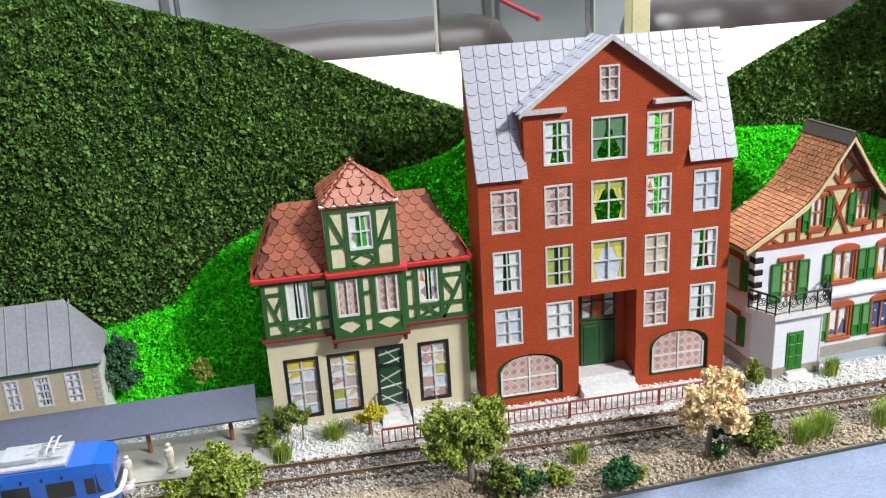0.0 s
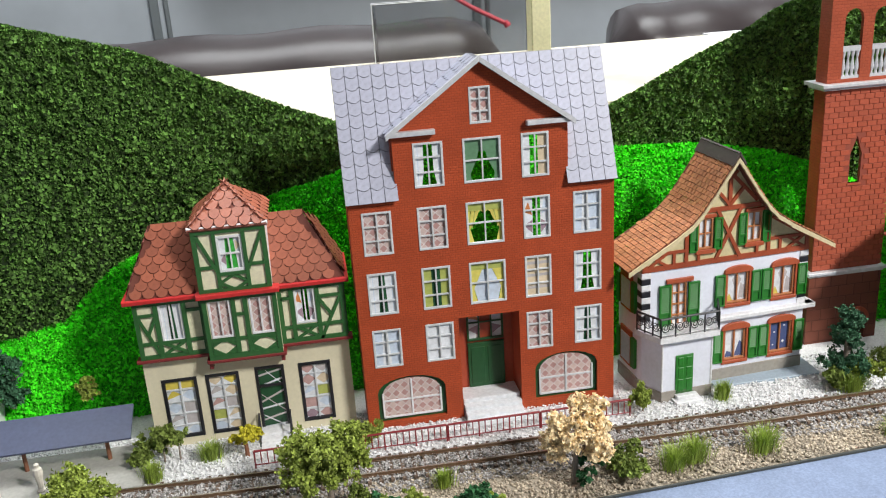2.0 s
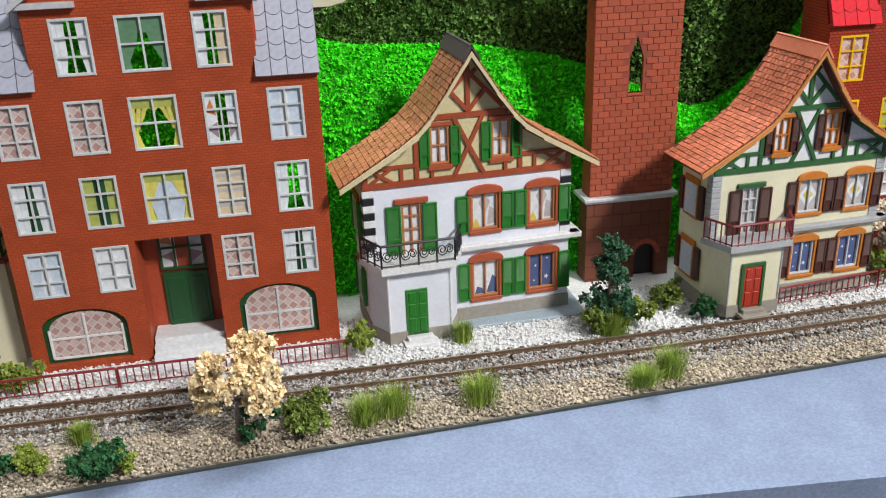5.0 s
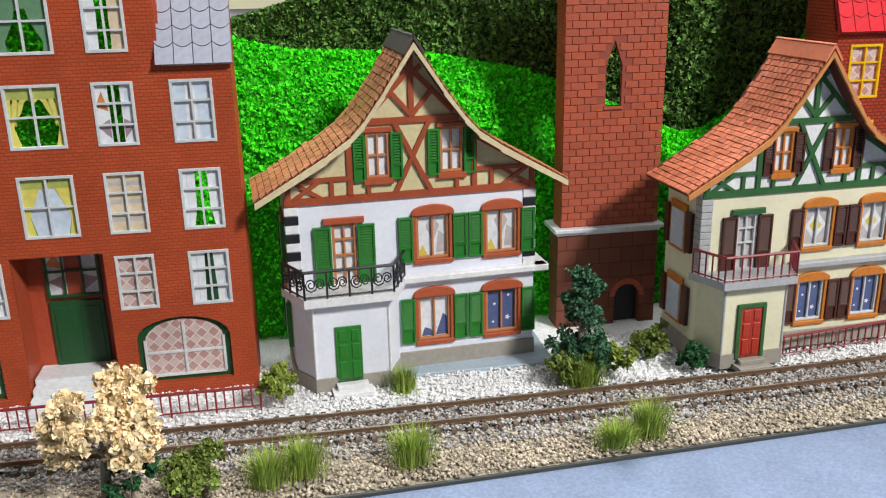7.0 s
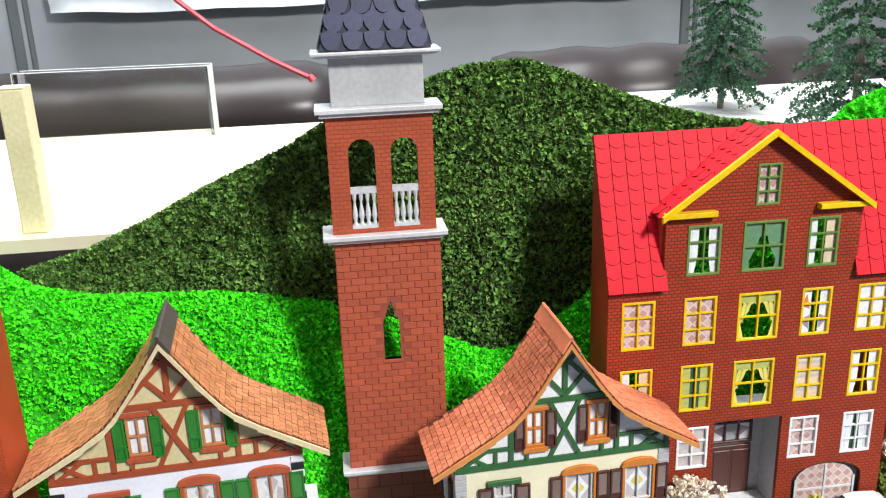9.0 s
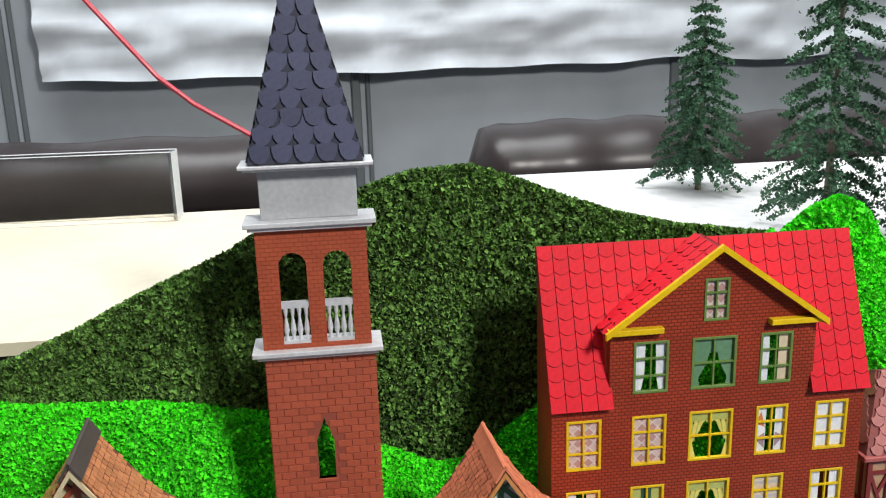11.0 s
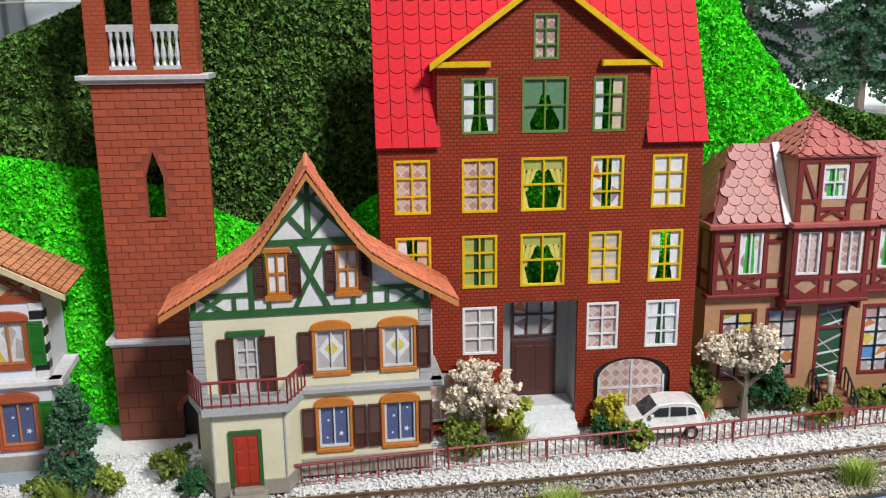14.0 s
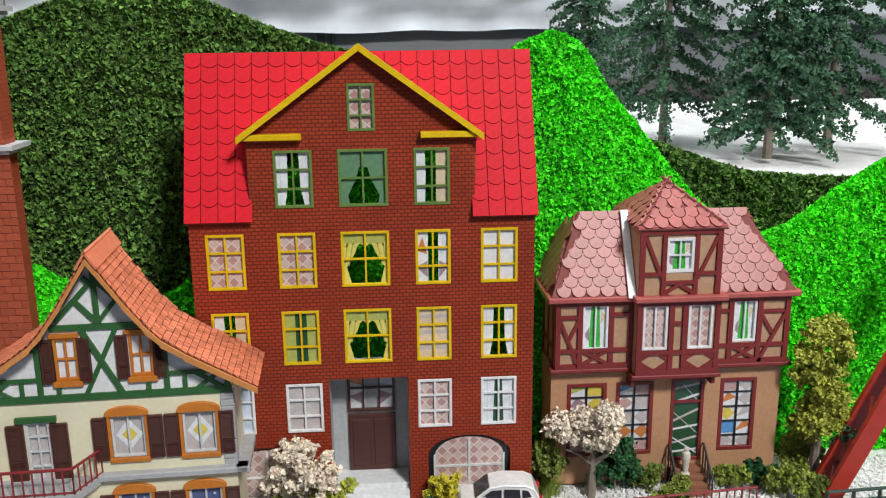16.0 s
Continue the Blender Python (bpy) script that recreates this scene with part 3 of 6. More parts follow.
        for j in range(5):
            for i in range(2):
                cu, cv, tone = (i + 0.5) / 2, (j + 0.5) / 5, rng.choice(tones)
                sh = rng.choice([0, 1, 1, 2])
                if sh == 0:
                    flat([(cu - 0.22, cv - 0.08), (cu + 0.22, cv - 0.08), (cu + 0.22, cv + 0.08), (cu - 0.22, cv + 0.08)], tone, 0.05)
                elif sh == 1:
                    flat([(cu, cv - 0.095), (cu + 0.24, cv), (cu, cv + 0.095), (cu - 0.24, cv)], tone, 0.05)
                else:
                    flat([(cu - 0.24, cv - 0.06), (cu + 0.24, cv + 0.02), (cu, cv + 0.095)], tone, 0.05)
    elif kind == "branches":
        full("dark")
        rungs = ((0.06, 0.09, 0.92, 0.12), (0.06, 0.20, 0.92, 0.28), (0.06, 0.37, 0.92, 0.42), (0.06, 0.47, 0.92, 0.62), (0.06, 0.70, 0.92, 0.80), (0.06, 0.86, 0.92, 0.93),
                 (0.10, 0.27, 0.92, 0.06), (0.10, 0.58, 0.92, 0.30), (0.35, 0.92, 0.88, 0.70), (0.90, 0.04, 0.93, 0.95))
        for k, (a, u, b, v) in enumerate(rungs):
            flat([(a, u + 0.012), (a + 0.03, u - 0.012), (b + 0.03, v - 0.012), (b, v + 0.012)], "grey" if k % 2 else "white", 0.03 + 0.02 * k)
    return g


def window(parent, x0, x1, z0, z1, cols, rows, kind, frame_mat, y=0.0, bar=0.9, edge=1.4, name="window", seed=0, bars=True):
    """A frame with glazing bars, and the printed film behind it. y: the wall's face."""
    g = Geo()
    yf, yb = y - 0.5, y + 1.2
    g.box(x0, x1, yf, yb, z0, z0 + edge, 0.15)
    g.box(x0, x1, yf, yb, z1 - edge, z1, 0.15)
    g.box(x0, x0 + edge, yf, yb, z0 + edge, z1 - edge, 0.15)
    g.box(x1 - edge, x1, yf, yb, z0 + edge, z1 - edge, 0.15)
    if bars:
        for i in range(1, cols):
            c = x0 + (x1 - x0) * i / cols
            g.box(c - bar / 2, c + bar / 2, yf + 0.25, yb - 0.1, z0 + edge, z1 - edge)
        for j in range(1, rows):
            c = z0 + (z1 - z0) * j / rows
            g.box(x0 + edge, x1 - edge, yf + 0.3, yb - 0.15, c - bar / 2, c + bar / 2)
    ob = g.part(name, frame_mat, parent)
    f = film(kind, x0 + 0.3, x1 - 0.3, z0 + 0.3, z1 - 0.3, y + 1.35, seed)
    f.part("window_film", [M[k] for k in FILM], ob)
    for pane in f.panes:
        pane.part("coloured_pane", [M[k] for k in FILM], ob)
    return ob


def arch_fill(g, x0, x1, z0, z1, rise, y0, y1, n=10, slot=0):
    """The wall above a flat arch: between the arch line and the head of its opening."""
    cx, hw = (x0 + x1) / 2, (x1 - x0) / 2

    def arc(i):
        t = math.pi * i / n
        return cx - hw * math.cos(t), z1 - rise + rise * math.sin(t)

    for i in range(n):
        (a, za), (b, zb) = arc(i), arc(i + 1)
        g.prism([(a, za), (b, zb), (b, z1), (a, z1)], y0, y1, slot=slot)


# Tile rims take the dark underlay colour, painting in the joints' shadow lines and dirt.
TILE_JOINT_SHADE = {"silver_grey_tile": M["silver_slab"], "bright_red_tile": M["red_slab"], "red_brown_tile": M["brown_slab"], "rose_brown_tile": M["rose_slab"], "blue_slate_tile": M["slate_slab"]}


def scale_mesh(name, w, h, thick, material, lap=1.4, stagger=False, joint=0.5, eave=False):
    """One roof tile lying in x (across) and z (up the slope), face towards -y, lower edge at z = 0; open joints on all sides."""
    g, k = Geo(), 6
    a = w / 2 - joint / 2
    if stagger:
        d = h * 0.72
        arc = lambda u: d * (1 - math.sqrt(max(0.0, 1 - u * u)))
        low = [(a * u, arc(u)) for u in (math.sin(math.pi / 2 * (2 * i / k - 1)) for i in range(k + 1))]
        high = [(a * u, h - joint + (arc(1 - abs(u)) if lap > 1 else 0)) for u in (1, 0.6, 0.25, 0, -0.25, -0.6, -1)]
    else:
        d = h * 0.26
        low = [(a * u, d * u * u) for u in (2 * i / k - 1 for i in range(k + 1))]
        high = [(x, h - joint + (z if lap > 1 else 0)) for x, z in reversed(low)]
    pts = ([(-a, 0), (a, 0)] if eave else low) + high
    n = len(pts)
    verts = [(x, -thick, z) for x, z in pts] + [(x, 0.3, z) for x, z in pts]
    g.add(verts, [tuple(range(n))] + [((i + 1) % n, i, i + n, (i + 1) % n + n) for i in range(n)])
    # slot 1: rims, coloured dark like shade in the joint
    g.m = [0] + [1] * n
    return g.mesh(name, [material, TILE_JOINT_SHADE.get(material.name) or material])


def lay_tiles(parent, me, origin, along, up, across_n, rows_n, w, h, keep=None, stagger=False, tilt=3.0, name="roof_tile", top=None, foot=None):
    """Tiles as parts on a slope: origin at the lower left, along and up unit vectors, sizes in millimetres."""
    along, up = Vector(along).normalized(), Vector(up).normalized()
    nrm = along.cross(up)
    count = 0
    for j in range(rows_n):
        for i in range(across_n):
            u = (i + 0.5 + (0.5 if stagger and j % 2 else 0)) * w
            p = Vector(origin) + along * u + up * (j * h)
            if keep and not keep(p + up * h * 0.45):
                continue
            r = radians(tilt)
            zc = up * math.cos(r) - nrm * math.sin(r)
            yc = -(nrm * math.cos(r) + up * math.sin(r))
            m = Matrix((along, yc, zc)).transposed().to_4x4()
            m.translation = (p + nrm * 0.45) * MM
            ob = attach(new(name, top if top and j == rows_n - 1 else foot if foot and j == 0 else me), parent)
            ob.matrix_basis = m
            count += 1
    return count


# ---- ground, track, fences ----
def track_y(x):
    """The middle of the track, millimetres."""
    d = x - 430
    return 406.5 + (0.000105 if d > 0 else 0.000045) * d * d


def edge_y(x):
    return 347 + 0.047 * (x - 157) + (0.00021 * max(0, x - 560) ** 2)


g = Geo()
xs = list(range(-500, 1401, 25))
for a, b in zip(xs, xs[1:]):
    g.add([(a, edge_y(a), -4), (b, edge_y(b), -4), (b, track_y(b) - 11, -2.2), (a, track_y(a) - 11, -2.2)], [(0, 1, 2, 3)], 0)
    g.add([(a, track_y(a) - 11, -2.2), (b, track_y(b) - 11, -2.2), (b, track_y(b) + 13, -2.0), (a, track_y(a) + 13, -2.0)], [(0, 1, 2, 3)], 0)
    g.add([(a, track_y(a) + 13, -2.0), (b, track_y(b) + 13, -2.0), (b, 640, -1.0), (a, 640, -1.0)], [(0, 1, 2, 3)], 1)
    g.add([(a, edge_y(a), -4), (a, edge_y(a), -60), (b, edge_y(b), -60), (b, edge_y(b), -4)], [(0, 1, 2, 3)], 0)
tagged(g.part("ground", [M["earth"], M["snow"]], weld=True), "gravelled layout base, beige before the track and white behind", "ground", kind="structure")
g = Geo()
for a, b in zip(xs, xs[1:]):
    ya, yb = edge_y(a) - 0.6, edge_y(b) - 0.6
    g.add([(a, 317 - 0.085 * a, -5.2), (b, 317 - 0.085 * b, -5.2), (b, yb, -5.2), (a, ya, -5.2)], [(0, 1, 2, 3)])
    g.add([(a, 317 - 0.085 * a, -22), (b, 317 - 0.085 * b, -22), (b, 317 - 0.085 * b, -5.2), (a, 317 - 0.085 * a, -5.2)], [(0, 1, 2, 3)])
    g.add([(a, ya, -5.2), (b, yb, -5.2), (b, yb, -25), (a, ya, -25)], [(0, 1, 2, 3)])
tagged(g.part("table_board", M["plate"], weld=True), "speckled blue-grey laminate board before the layout", "table", kind="structure")
# Added black sheet: stands in for the darkness below the board's front edge.
g = Geo()
for a, b in zip(xs, xs[1:]):
    g.add([(a, 319 - 0.085 * a, -700), (b, 319 - 0.085 * b, -700), (b, 319 - 0.085 * b, -22), (a, 319 - 0.085 * a, -22)], [(0, 1, 2, 3)])
tagged(g.part("table_skirt", M["drop_sheet"], weld=True), "black sheet added below the table board to darken the drop", "skirt", kind="structure")
g = Geo()
for a, b in zip(xs, xs[1:]):
    g.add([(a, edge_y(a) - 0.5, -3.7), (b, edge_y(b) - 0.5, -3.7), (b, edge_y(b) + 0.6, -3.4), (a, edge_y(a) + 0.6, -3.4)], [(0, 1, 2, 3)])
    g.add([(a, edge_y(a) - 0.5, -3.7), (a, edge_y(a) - 0.5, -12), (b, edge_y(b) - 0.5, -12), (b, edge_y(b) - 0.5, -3.7)], [(0, 1, 2, 3)])
tagged(g.part("trim", M["plate_edge"], weld=True), "dark trim along the edge of the layout base", "trim", kind="structure")


def scatter(name, n, x0, x1, ylow, yhigh, z, size, material, label, seed, keep=None):
    rng = np.random.default_rng(seed)
    x = rng.uniform(x0, x1, n)
    lo, hi = np.array([ylow(v) for v in x]), np.array([yhigh(v) for v in x])
    y = lo + (hi - lo) * rng.uniform(0, 1, n)
    zz = np.full(n, z) + rng.uniform(-0.3, 0.4, n)
    pts = np.stack([x, y, zz], axis=1) * MM
    ob = new(name, tri_mesh(name, *pebbles(pts, size * MM, rng), material))
    return tagged(ob, label, "gravel", kind="stuff")


scatter("beige_gravel", 26000, -220, 1060, lambda x: edge_y(x) + 1, lambda x: track_y(x) - 12, -2.6, 2.1, M["stone_b"], "beige and cream gravel strip before the track", 1)
scatter("grey_gravel", 8000, -220, 1060, lambda x: track_y(x) - 26, lambda x: track_y(x) - 9, -1.7, 2.0, M["stone_g"], "grey ballast shoulder along the track", 2)
scatter("track_ballast", 26000, -220, 1060, lambda x: track_y(x) - 13, lambda x: track_y(x) + 13, -0.35, 2.0, M["stone_g"], "mixed grey and white ballast between the sleepers", 3)
scatter("white_gravel", 26000, -220, 1060, lambda x: track_y(x) + 12, lambda x: track_y(x) + 75, -0.9, 1.9, M["stone_w"], "white gravel of the yards behind the track", 4)

track = thing("railway_track", 0, 0, 0, label="single model railway track with brown sleepers and worn rails", category="track")
for side in (-8.25, 8.25):
    g, gt = Geo(), Geo()
    for a, b in zip(xs, xs[1:]):
        ya, yb = track_y(a) + side, track_y(b) + side
        for (l0, l1, z0, z1) in ((-1.1, 1.1, 0.0, 0.4), (-0.35, 0.35, 0.4, 1.5), (-0.6, 0.6, 1.5, 2.3)):
            g.add([(a, ya + l0, z0), (b, yb + l0, z0), (b, yb + l0, z1), (a, ya + l0, z1), (a, ya + l1, z0), (b, yb + l1, z0), (b, yb + l1, z1), (a, ya + l1, z1)],
                  [(0, 1, 2, 3), (7, 6, 5, 4), (3, 2, 6, 7)])
        gt.add([(a, ya - 0.55, 2.33), (b, yb - 0.55, 2.33), (b, yb + 0.55, 2.33), (a, ya + 0.55, 2.33)], [(0, 1, 2, 3)])
    r = g.part("rail", M["rail_side"], track)
    gt.part("rail_head", M["rail_top"], r, "worn bright rail head")
sl = Geo()
sl.add([(-1.3, -15, -1.6), (1.3, -15, -1.6), (1.3, 15, -1.6), (-1.3, 15, -1.6), (-1.1, -14.8, 0), (1.1, -14.8, 0), (1.1, 14.8, 0), (-1.1, 14.8, 0)],
       [(4, 5, 6, 7), (0, 1, 5, 4), (1, 2, 6, 5), (2, 3, 7, 6), (3, 0, 4, 7)])
for side in (-8.25, 8.25):
    for d in (-1.6, 1.6):
        sl.box(-0.9, 0.9, side + d - 0.5, side + d + 0.5, 0, 0.9)
sleeper_mesh = sl.mesh("sleeper", M["sleeper"])
x = -200.0
while x < 1050:
    ob = attach(new("sleeper", sleeper_mesh), track)
    ob.matrix_basis = pose(x * MM, track_y(x) * MM, 0, 0, 0, math.degrees(math.atan2(track_y(x + 5) - track_y(x - 5), 10)))
    x += 7.2


def fence(points, panel=58.0, pitch=4.2, height=12.5, group="railings along the track"):
    """Railing panels between plan points (millimetres), each a thing."""
    for (xa, ya, xb, yb) in points:
        k = math.hypot(xb - xa, yb - ya)
        n = max(1, round(k / panel))
        turn = math.degrees(math.atan2(yb - ya, xb - xa))
        for i in range(n):
            L = k / n - 1.0
            px, py = xa + (xb - xa) * i / n, ya + (yb - ya) * i / n
            f = thing("railing", px, py, -1.2, turn, "low wine-red metal railing panel beside the track", "railing", group)
            Geo().tube([(0, 0, height), (L, 0, height)], 0.75, 6).part("top_rail", M["wine"], f)
            Geo().tube([(0, 0, 2.6), (L, 0, 2.6)], 0.45, 5).part("bottom_rail", M["wine"], f)
            m = max(2, round(L / pitch))
            for j in range(m + 1):
                post = j % 5 == 0
                Geo().tube([(L * j / m, 0, 0 if post else 2.6), (L * j / m, 0, height)], 0.55 if post else 0.4, 5).part("post" if post else "baluster", M["wine"], f)


fence([(46, 432, 298, 432), (562, 432, 640, 441), (641, 441, 905, 464)])

# ---- the tall brick town house, low relief ----
def town_house(x, y, z, turn, brick, tile, slab, trim, frames, films, gable_frame, door, surround, label, rng_seed):
    h = thing("town_house", x, y, z, turn, label, "house", "tall gabled town houses")
    W, D = 86.8, 32.0
    cols = {1: (-79, -60), 2: (-43.5, -24.5), 3: (-12, 12.5), 4: (25.5, 43.5), 5: (59, 78)}
    rows = {1: (44.5, 71.8), 2: (82.5, 111.8), 3: (124, 152.8), 4: (165.5, 194.3)}
    holes, wins = [], []
    for r in (1, 2, 3):
        for c in (1, 2, 3, 4, 5):
            if (r, c) == (1, 3):
                continue
            wins.append((r, c))
            holes.append((*cols[c], *rows[r]))
    arches = [(-79, -32.5, 3, 36), (30.5, 75, 5, 39)]
    portal = (-21, 20.5, -2, 73.5)
    g = Geo()
    g.holed_wall(-W, W, -2, 160, holes + [portal] + arches, 0, 3)
    for a in arches:
        arch_fill(g, a[0], a[1], a[2], a[3], 11, 0, 3)
    g.holed_wall(-56, 56, 160, 201, [(*cols[2], *rows[4]), (*cols[3], *rows[4]), (*cols[4], *rows[4])], 0, 3)
    g.holed_wall(-7.5, 8, 201, 226.5, [(-6.5, 7, 203, 226)], 0, 3)
    for s in (-1, 1):
        e = 8 if s > 0 else 7.5
        zt = 241 - e * 40 / 56
        poly = [(s * e, 201), (s * 56, 201), (s * e, zt)]
        g.prism(poly if s > 0 else [poly[0], poly[2], poly[1]], 0, 3)
    g.prism([(-7.5, 226.5), (8, 226.5), (8, 241 - 8 * 40 / 56), (0, 241), (-7.5, 241 - 7.5 * 40 / 56)], 0, 3)
    g.part("front_wall", brick, h, weld=True)
    for s in (-1, 1):
        q = Geo()
        xs_ = (-W, -W + 3) if s < 0 else (W - 3, W)
        q.add([(xx, yy, zz) for xx in xs_ for yy, zz in ((3, -2), (D, -2), (D, 238), (30, 240), (3, 160))],
              [(0, 1, 2, 3, 4), (9, 8, 7, 6, 5), (0, 5, 6, 1), (4, 3, 8, 9), (3, 2, 7, 8), (1, 6, 7, 2), (0, 4, 9, 5)])
        q.part("side_wall", brick, h)
        q = Geo()
        q.box(-57 if s < 0 else 54, -54 if s < 0 else 57, 3, 18, 160, 201)
        q.part("dormer_cheek", M["red_side"], h)
    # windows
    for r, c in wins:
        kind, fm = films[(r, c)], frames(r, c)
        window(h, *cols[c], *rows[r], 2, 2 if c == 3 and r == 9 else 3 if c != 3 else 2, kind, fm, 0, seed=rng_seed + r * 7 + c)
    for c in (2, 3, 4):
        window(h, *cols[c], *rows[4], 2, 3 if c != 3 else 2, films[(4, c)], frames(4, c), 0, seed=rng_seed + 40 + c)
    window(h, -6.5, 7, 203, 226, 2, 3, "lace", gable_frame, 0, edge=1.3)
    # arched shop windows set back in a dark surround
    for i, a in enumerate(arches):
        q = Geo()
        q.box(a[0], a[1], 2.4, 5, a[2] - 4, a[3] + 1)
        sw = q.part("shop_window", surround, h, "arched shop window with a patterned film")
        n = 12
        cx, hw = (a[0] + a[1]) / 2, (a[1] - a[0]) / 2 - 3.5
        pts = [(cx - hw, a[2] + 3), (cx + hw, a[2] + 3)] + [(cx + hw * math.cos(math.pi * k / n), a[3] - 13 + 11 * math.sin(math.pi * k / n)) for k in range(n + 1)]
        q = Geo()
        q.prism(pts, 1.9, 2.4, slot=FS["lace"])
        q.part("window_film", [M[k] for k in FILM], sw)
        q = Geo()
        q.box(cx - 0.6, cx + 0.6, 1.2, 1.9, a[2] + 3, a[3] - 3)
        q.box(cx - hw, cx + hw, 1.3, 1.9, a[2] + 14.5, a[2] + 15.7)
        q.box(cx - hw, cx + hw, 1.1, 1.9, a[2] + 2.4, a[2] + 3.6)
        for s in (-1, 1):
            q.box(cx + s * hw - 0.6, cx + s * hw + 0.6, 1.1, 1.9, a[2] + 3, a[3] - 12)
        q.part("glazing_bar", M["white"] if i == 0 else M["grey_frame"], sw)
    # recessed portal
    for nm, b in (("portal_jamb", (-24, -21, 3, 24, -2, 76)), ("portal_jamb", (20.5, 23.5, 3, 24, -2, 76)), ("portal_head", (-21, 20.5, 3, 24, 73.5, 76)), ("portal_back", (-21, 20.5, 22, 24, -2, 73.5))):
        Geo().box(*b).part(nm, door[2], h)
    q = Geo()
    q.box(-12.5, 13.5, 20.2, 22, 10, 44, 0.3)
    q.box(-10.5, -0.5, 19.8, 20.3, 13, 41, 0.3)
    q.box(1.5, 11.5, 19.8, 20.3, 13, 41, 0.3)
    q.part("door", door[0], h)
    window(h, -12.5, 13.5, 46, 73, 3, 2, "art", door[1], 20.5, seed=rng_seed)
    for k in range(4):
        q = Geo()
        q.box(-20 - (3 - k) * 0.0, 20, -14 + 6 * k, 21.5, -1.5 + 2.9 * k, 1.4 + 2.9 * k, 0.25)
        q.part("step", M["step_stone"], h, "pale grey stone step")
    # main roof
    up = Vector((0, 33, 80)).normalized()
    q = Geo()
    def on_slope(px, pz):
        return (px, -3.2 + 33.2 * (pz - 159.5) / 81, pz)

    # two halves that leave the dormer's footprint clear
    q.slab([on_slope(*p) for p in ((-W - 1.2, 159.5), (-57, 159.5), (-57, 200), (0, 240.5), (-W - 1.2, 240.5))], 1.5)
    q.slab([on_slope(*p) for p in ((57, 159.5), (W + 1.2, 159.5), (W + 1.2, 240.5), (0, 240.5), (57, 200))], 1.5)
    roof = q.part("roof", slab, h)

    def clear(p):
        return not (abs(p.x) < 56.5 and p.z < 189 + (57.5 - abs(p.x)) / 57.5 * 41)

    pitch, course = (W + 1.2) / 10.5, 87.5 / 11
    me = scale_mesh("roof_tile", pitch, course, 0.55, tile, joint=0.42)
    top_me = scale_mesh("roof_tile", pitch, course, 0.55, tile, lap=1.0, joint=0.42)
    lay_tiles(roof, me, (-W - 1.2, -3.2, 159.5), (1, 0, 0), up, 21, 11, pitch, course, clear, tilt=0.4, top=top_me, foot=scale_mesh("roof_tile", pitch, course, 0.55, tile, joint=0.42, eave=True))
    # dormer roof
    for s in (-1, 1):
        q = Geo()
        a = [(s * 59.5, -4.5, 199.5), (0, -4.5, 243), (0, 30, 243), (s * 59.5, 13.0, 199.5)]
        q.slab(a if s < 0 else a[::-1], 1.2)
        dr = q.part("dormer_roof", slab, h)
        me2 = scale_mesh("roof_tile", 7.6, 7.3, 0.6, tile, joint=0.42)
        me3 = scale_mesh("roof_tile", 7.6, 7.3, 0.6, tile, lap=0.95, joint=0.42)
        upv = Vector((-s * 59.5, 0, 43.5)).normalized()
        al = Vector((0, -1, 0)) if s < 0 else Vector((0, 1, 0))
        for j in range(10):
            wide = 17.5 + 17 * j / 10
            n = max(2, round(wide / 7.4))
            o = Vector((s * 59.5, -4.5 + (wide if s < 0 else 0), 199.5)) + upv * (j * 7.3)
            lay_tiles(dr, me2 if j < 9 else me3, o, al, upv, n, 1, wide / n, 7.3, tilt=0.4)
        q = Geo()
        q.prism([(s * 60, 198), (0, 241.5), (0, 245), (s * 60, 201.5)] if s < 0 else [(0, 241.5), (60, 198), (60, 201.5), (0, 245)], -6, -3.8, 0.2)
        q.part("verge_board", trim, h)
        q = Geo()
        q.box(-58 if s < 0 else 29, -29 if s < 0 else 58, -4.5, 0, 199.5, 202.5, 0.3)
        q.part("return_trim", trim, h)
    return h


FA = {(1, 1): "blue", (1, 2): "white", (1, 4): "lace", (1, 5): "darkgap", (2, 1): "darkgap", (2, 2): "darkgap_olive", (2, 3): "drape_white", (2, 4): "beige", (2, 5): "sidegap",
      (3, 1): "lace", (3, 2): "lace", (3, 3): "drape", (3, 4): "art", (3, 5): "blue", (4, 2): "sidegap", (4, 3): "plant", (4, 4): "sidegap_beige"}
FE = dict(FA)
FE.update({(1, 2): "grey", (2, 1): "sidegap_beige", (2, 2): "darkgap_olive", (2, 3): "drape", (3, 5): "white", (1, 5): "darkgap"})
town_house(208.5, 460, 0, 0, M["brick_a"], M["silver_tile"], M["silver_slab"], M["silver"], lambda r, c: M["grey_frame"], FA, M["grey_frame"],
           (M["green_dark"], M["green_dark"], M["red_side"]), M["green_dark"], "red-brick model town house with a silver-grey scalloped tile roof", 3)
town_house(697, 481.5, 2, 0, M["brick_e"], M["red_tile"], M["red_slab"], M["yellow"], lambda r, c: M["olive"] if r == 4 else M["yellow"] if r > 1 else M["white"], FE, M["olive"],
           (M["door_brown"], M["door_brown"], M["stone_grey"]), M["black"], "dark brick model town house with bright red roof and yellow frames", 9)


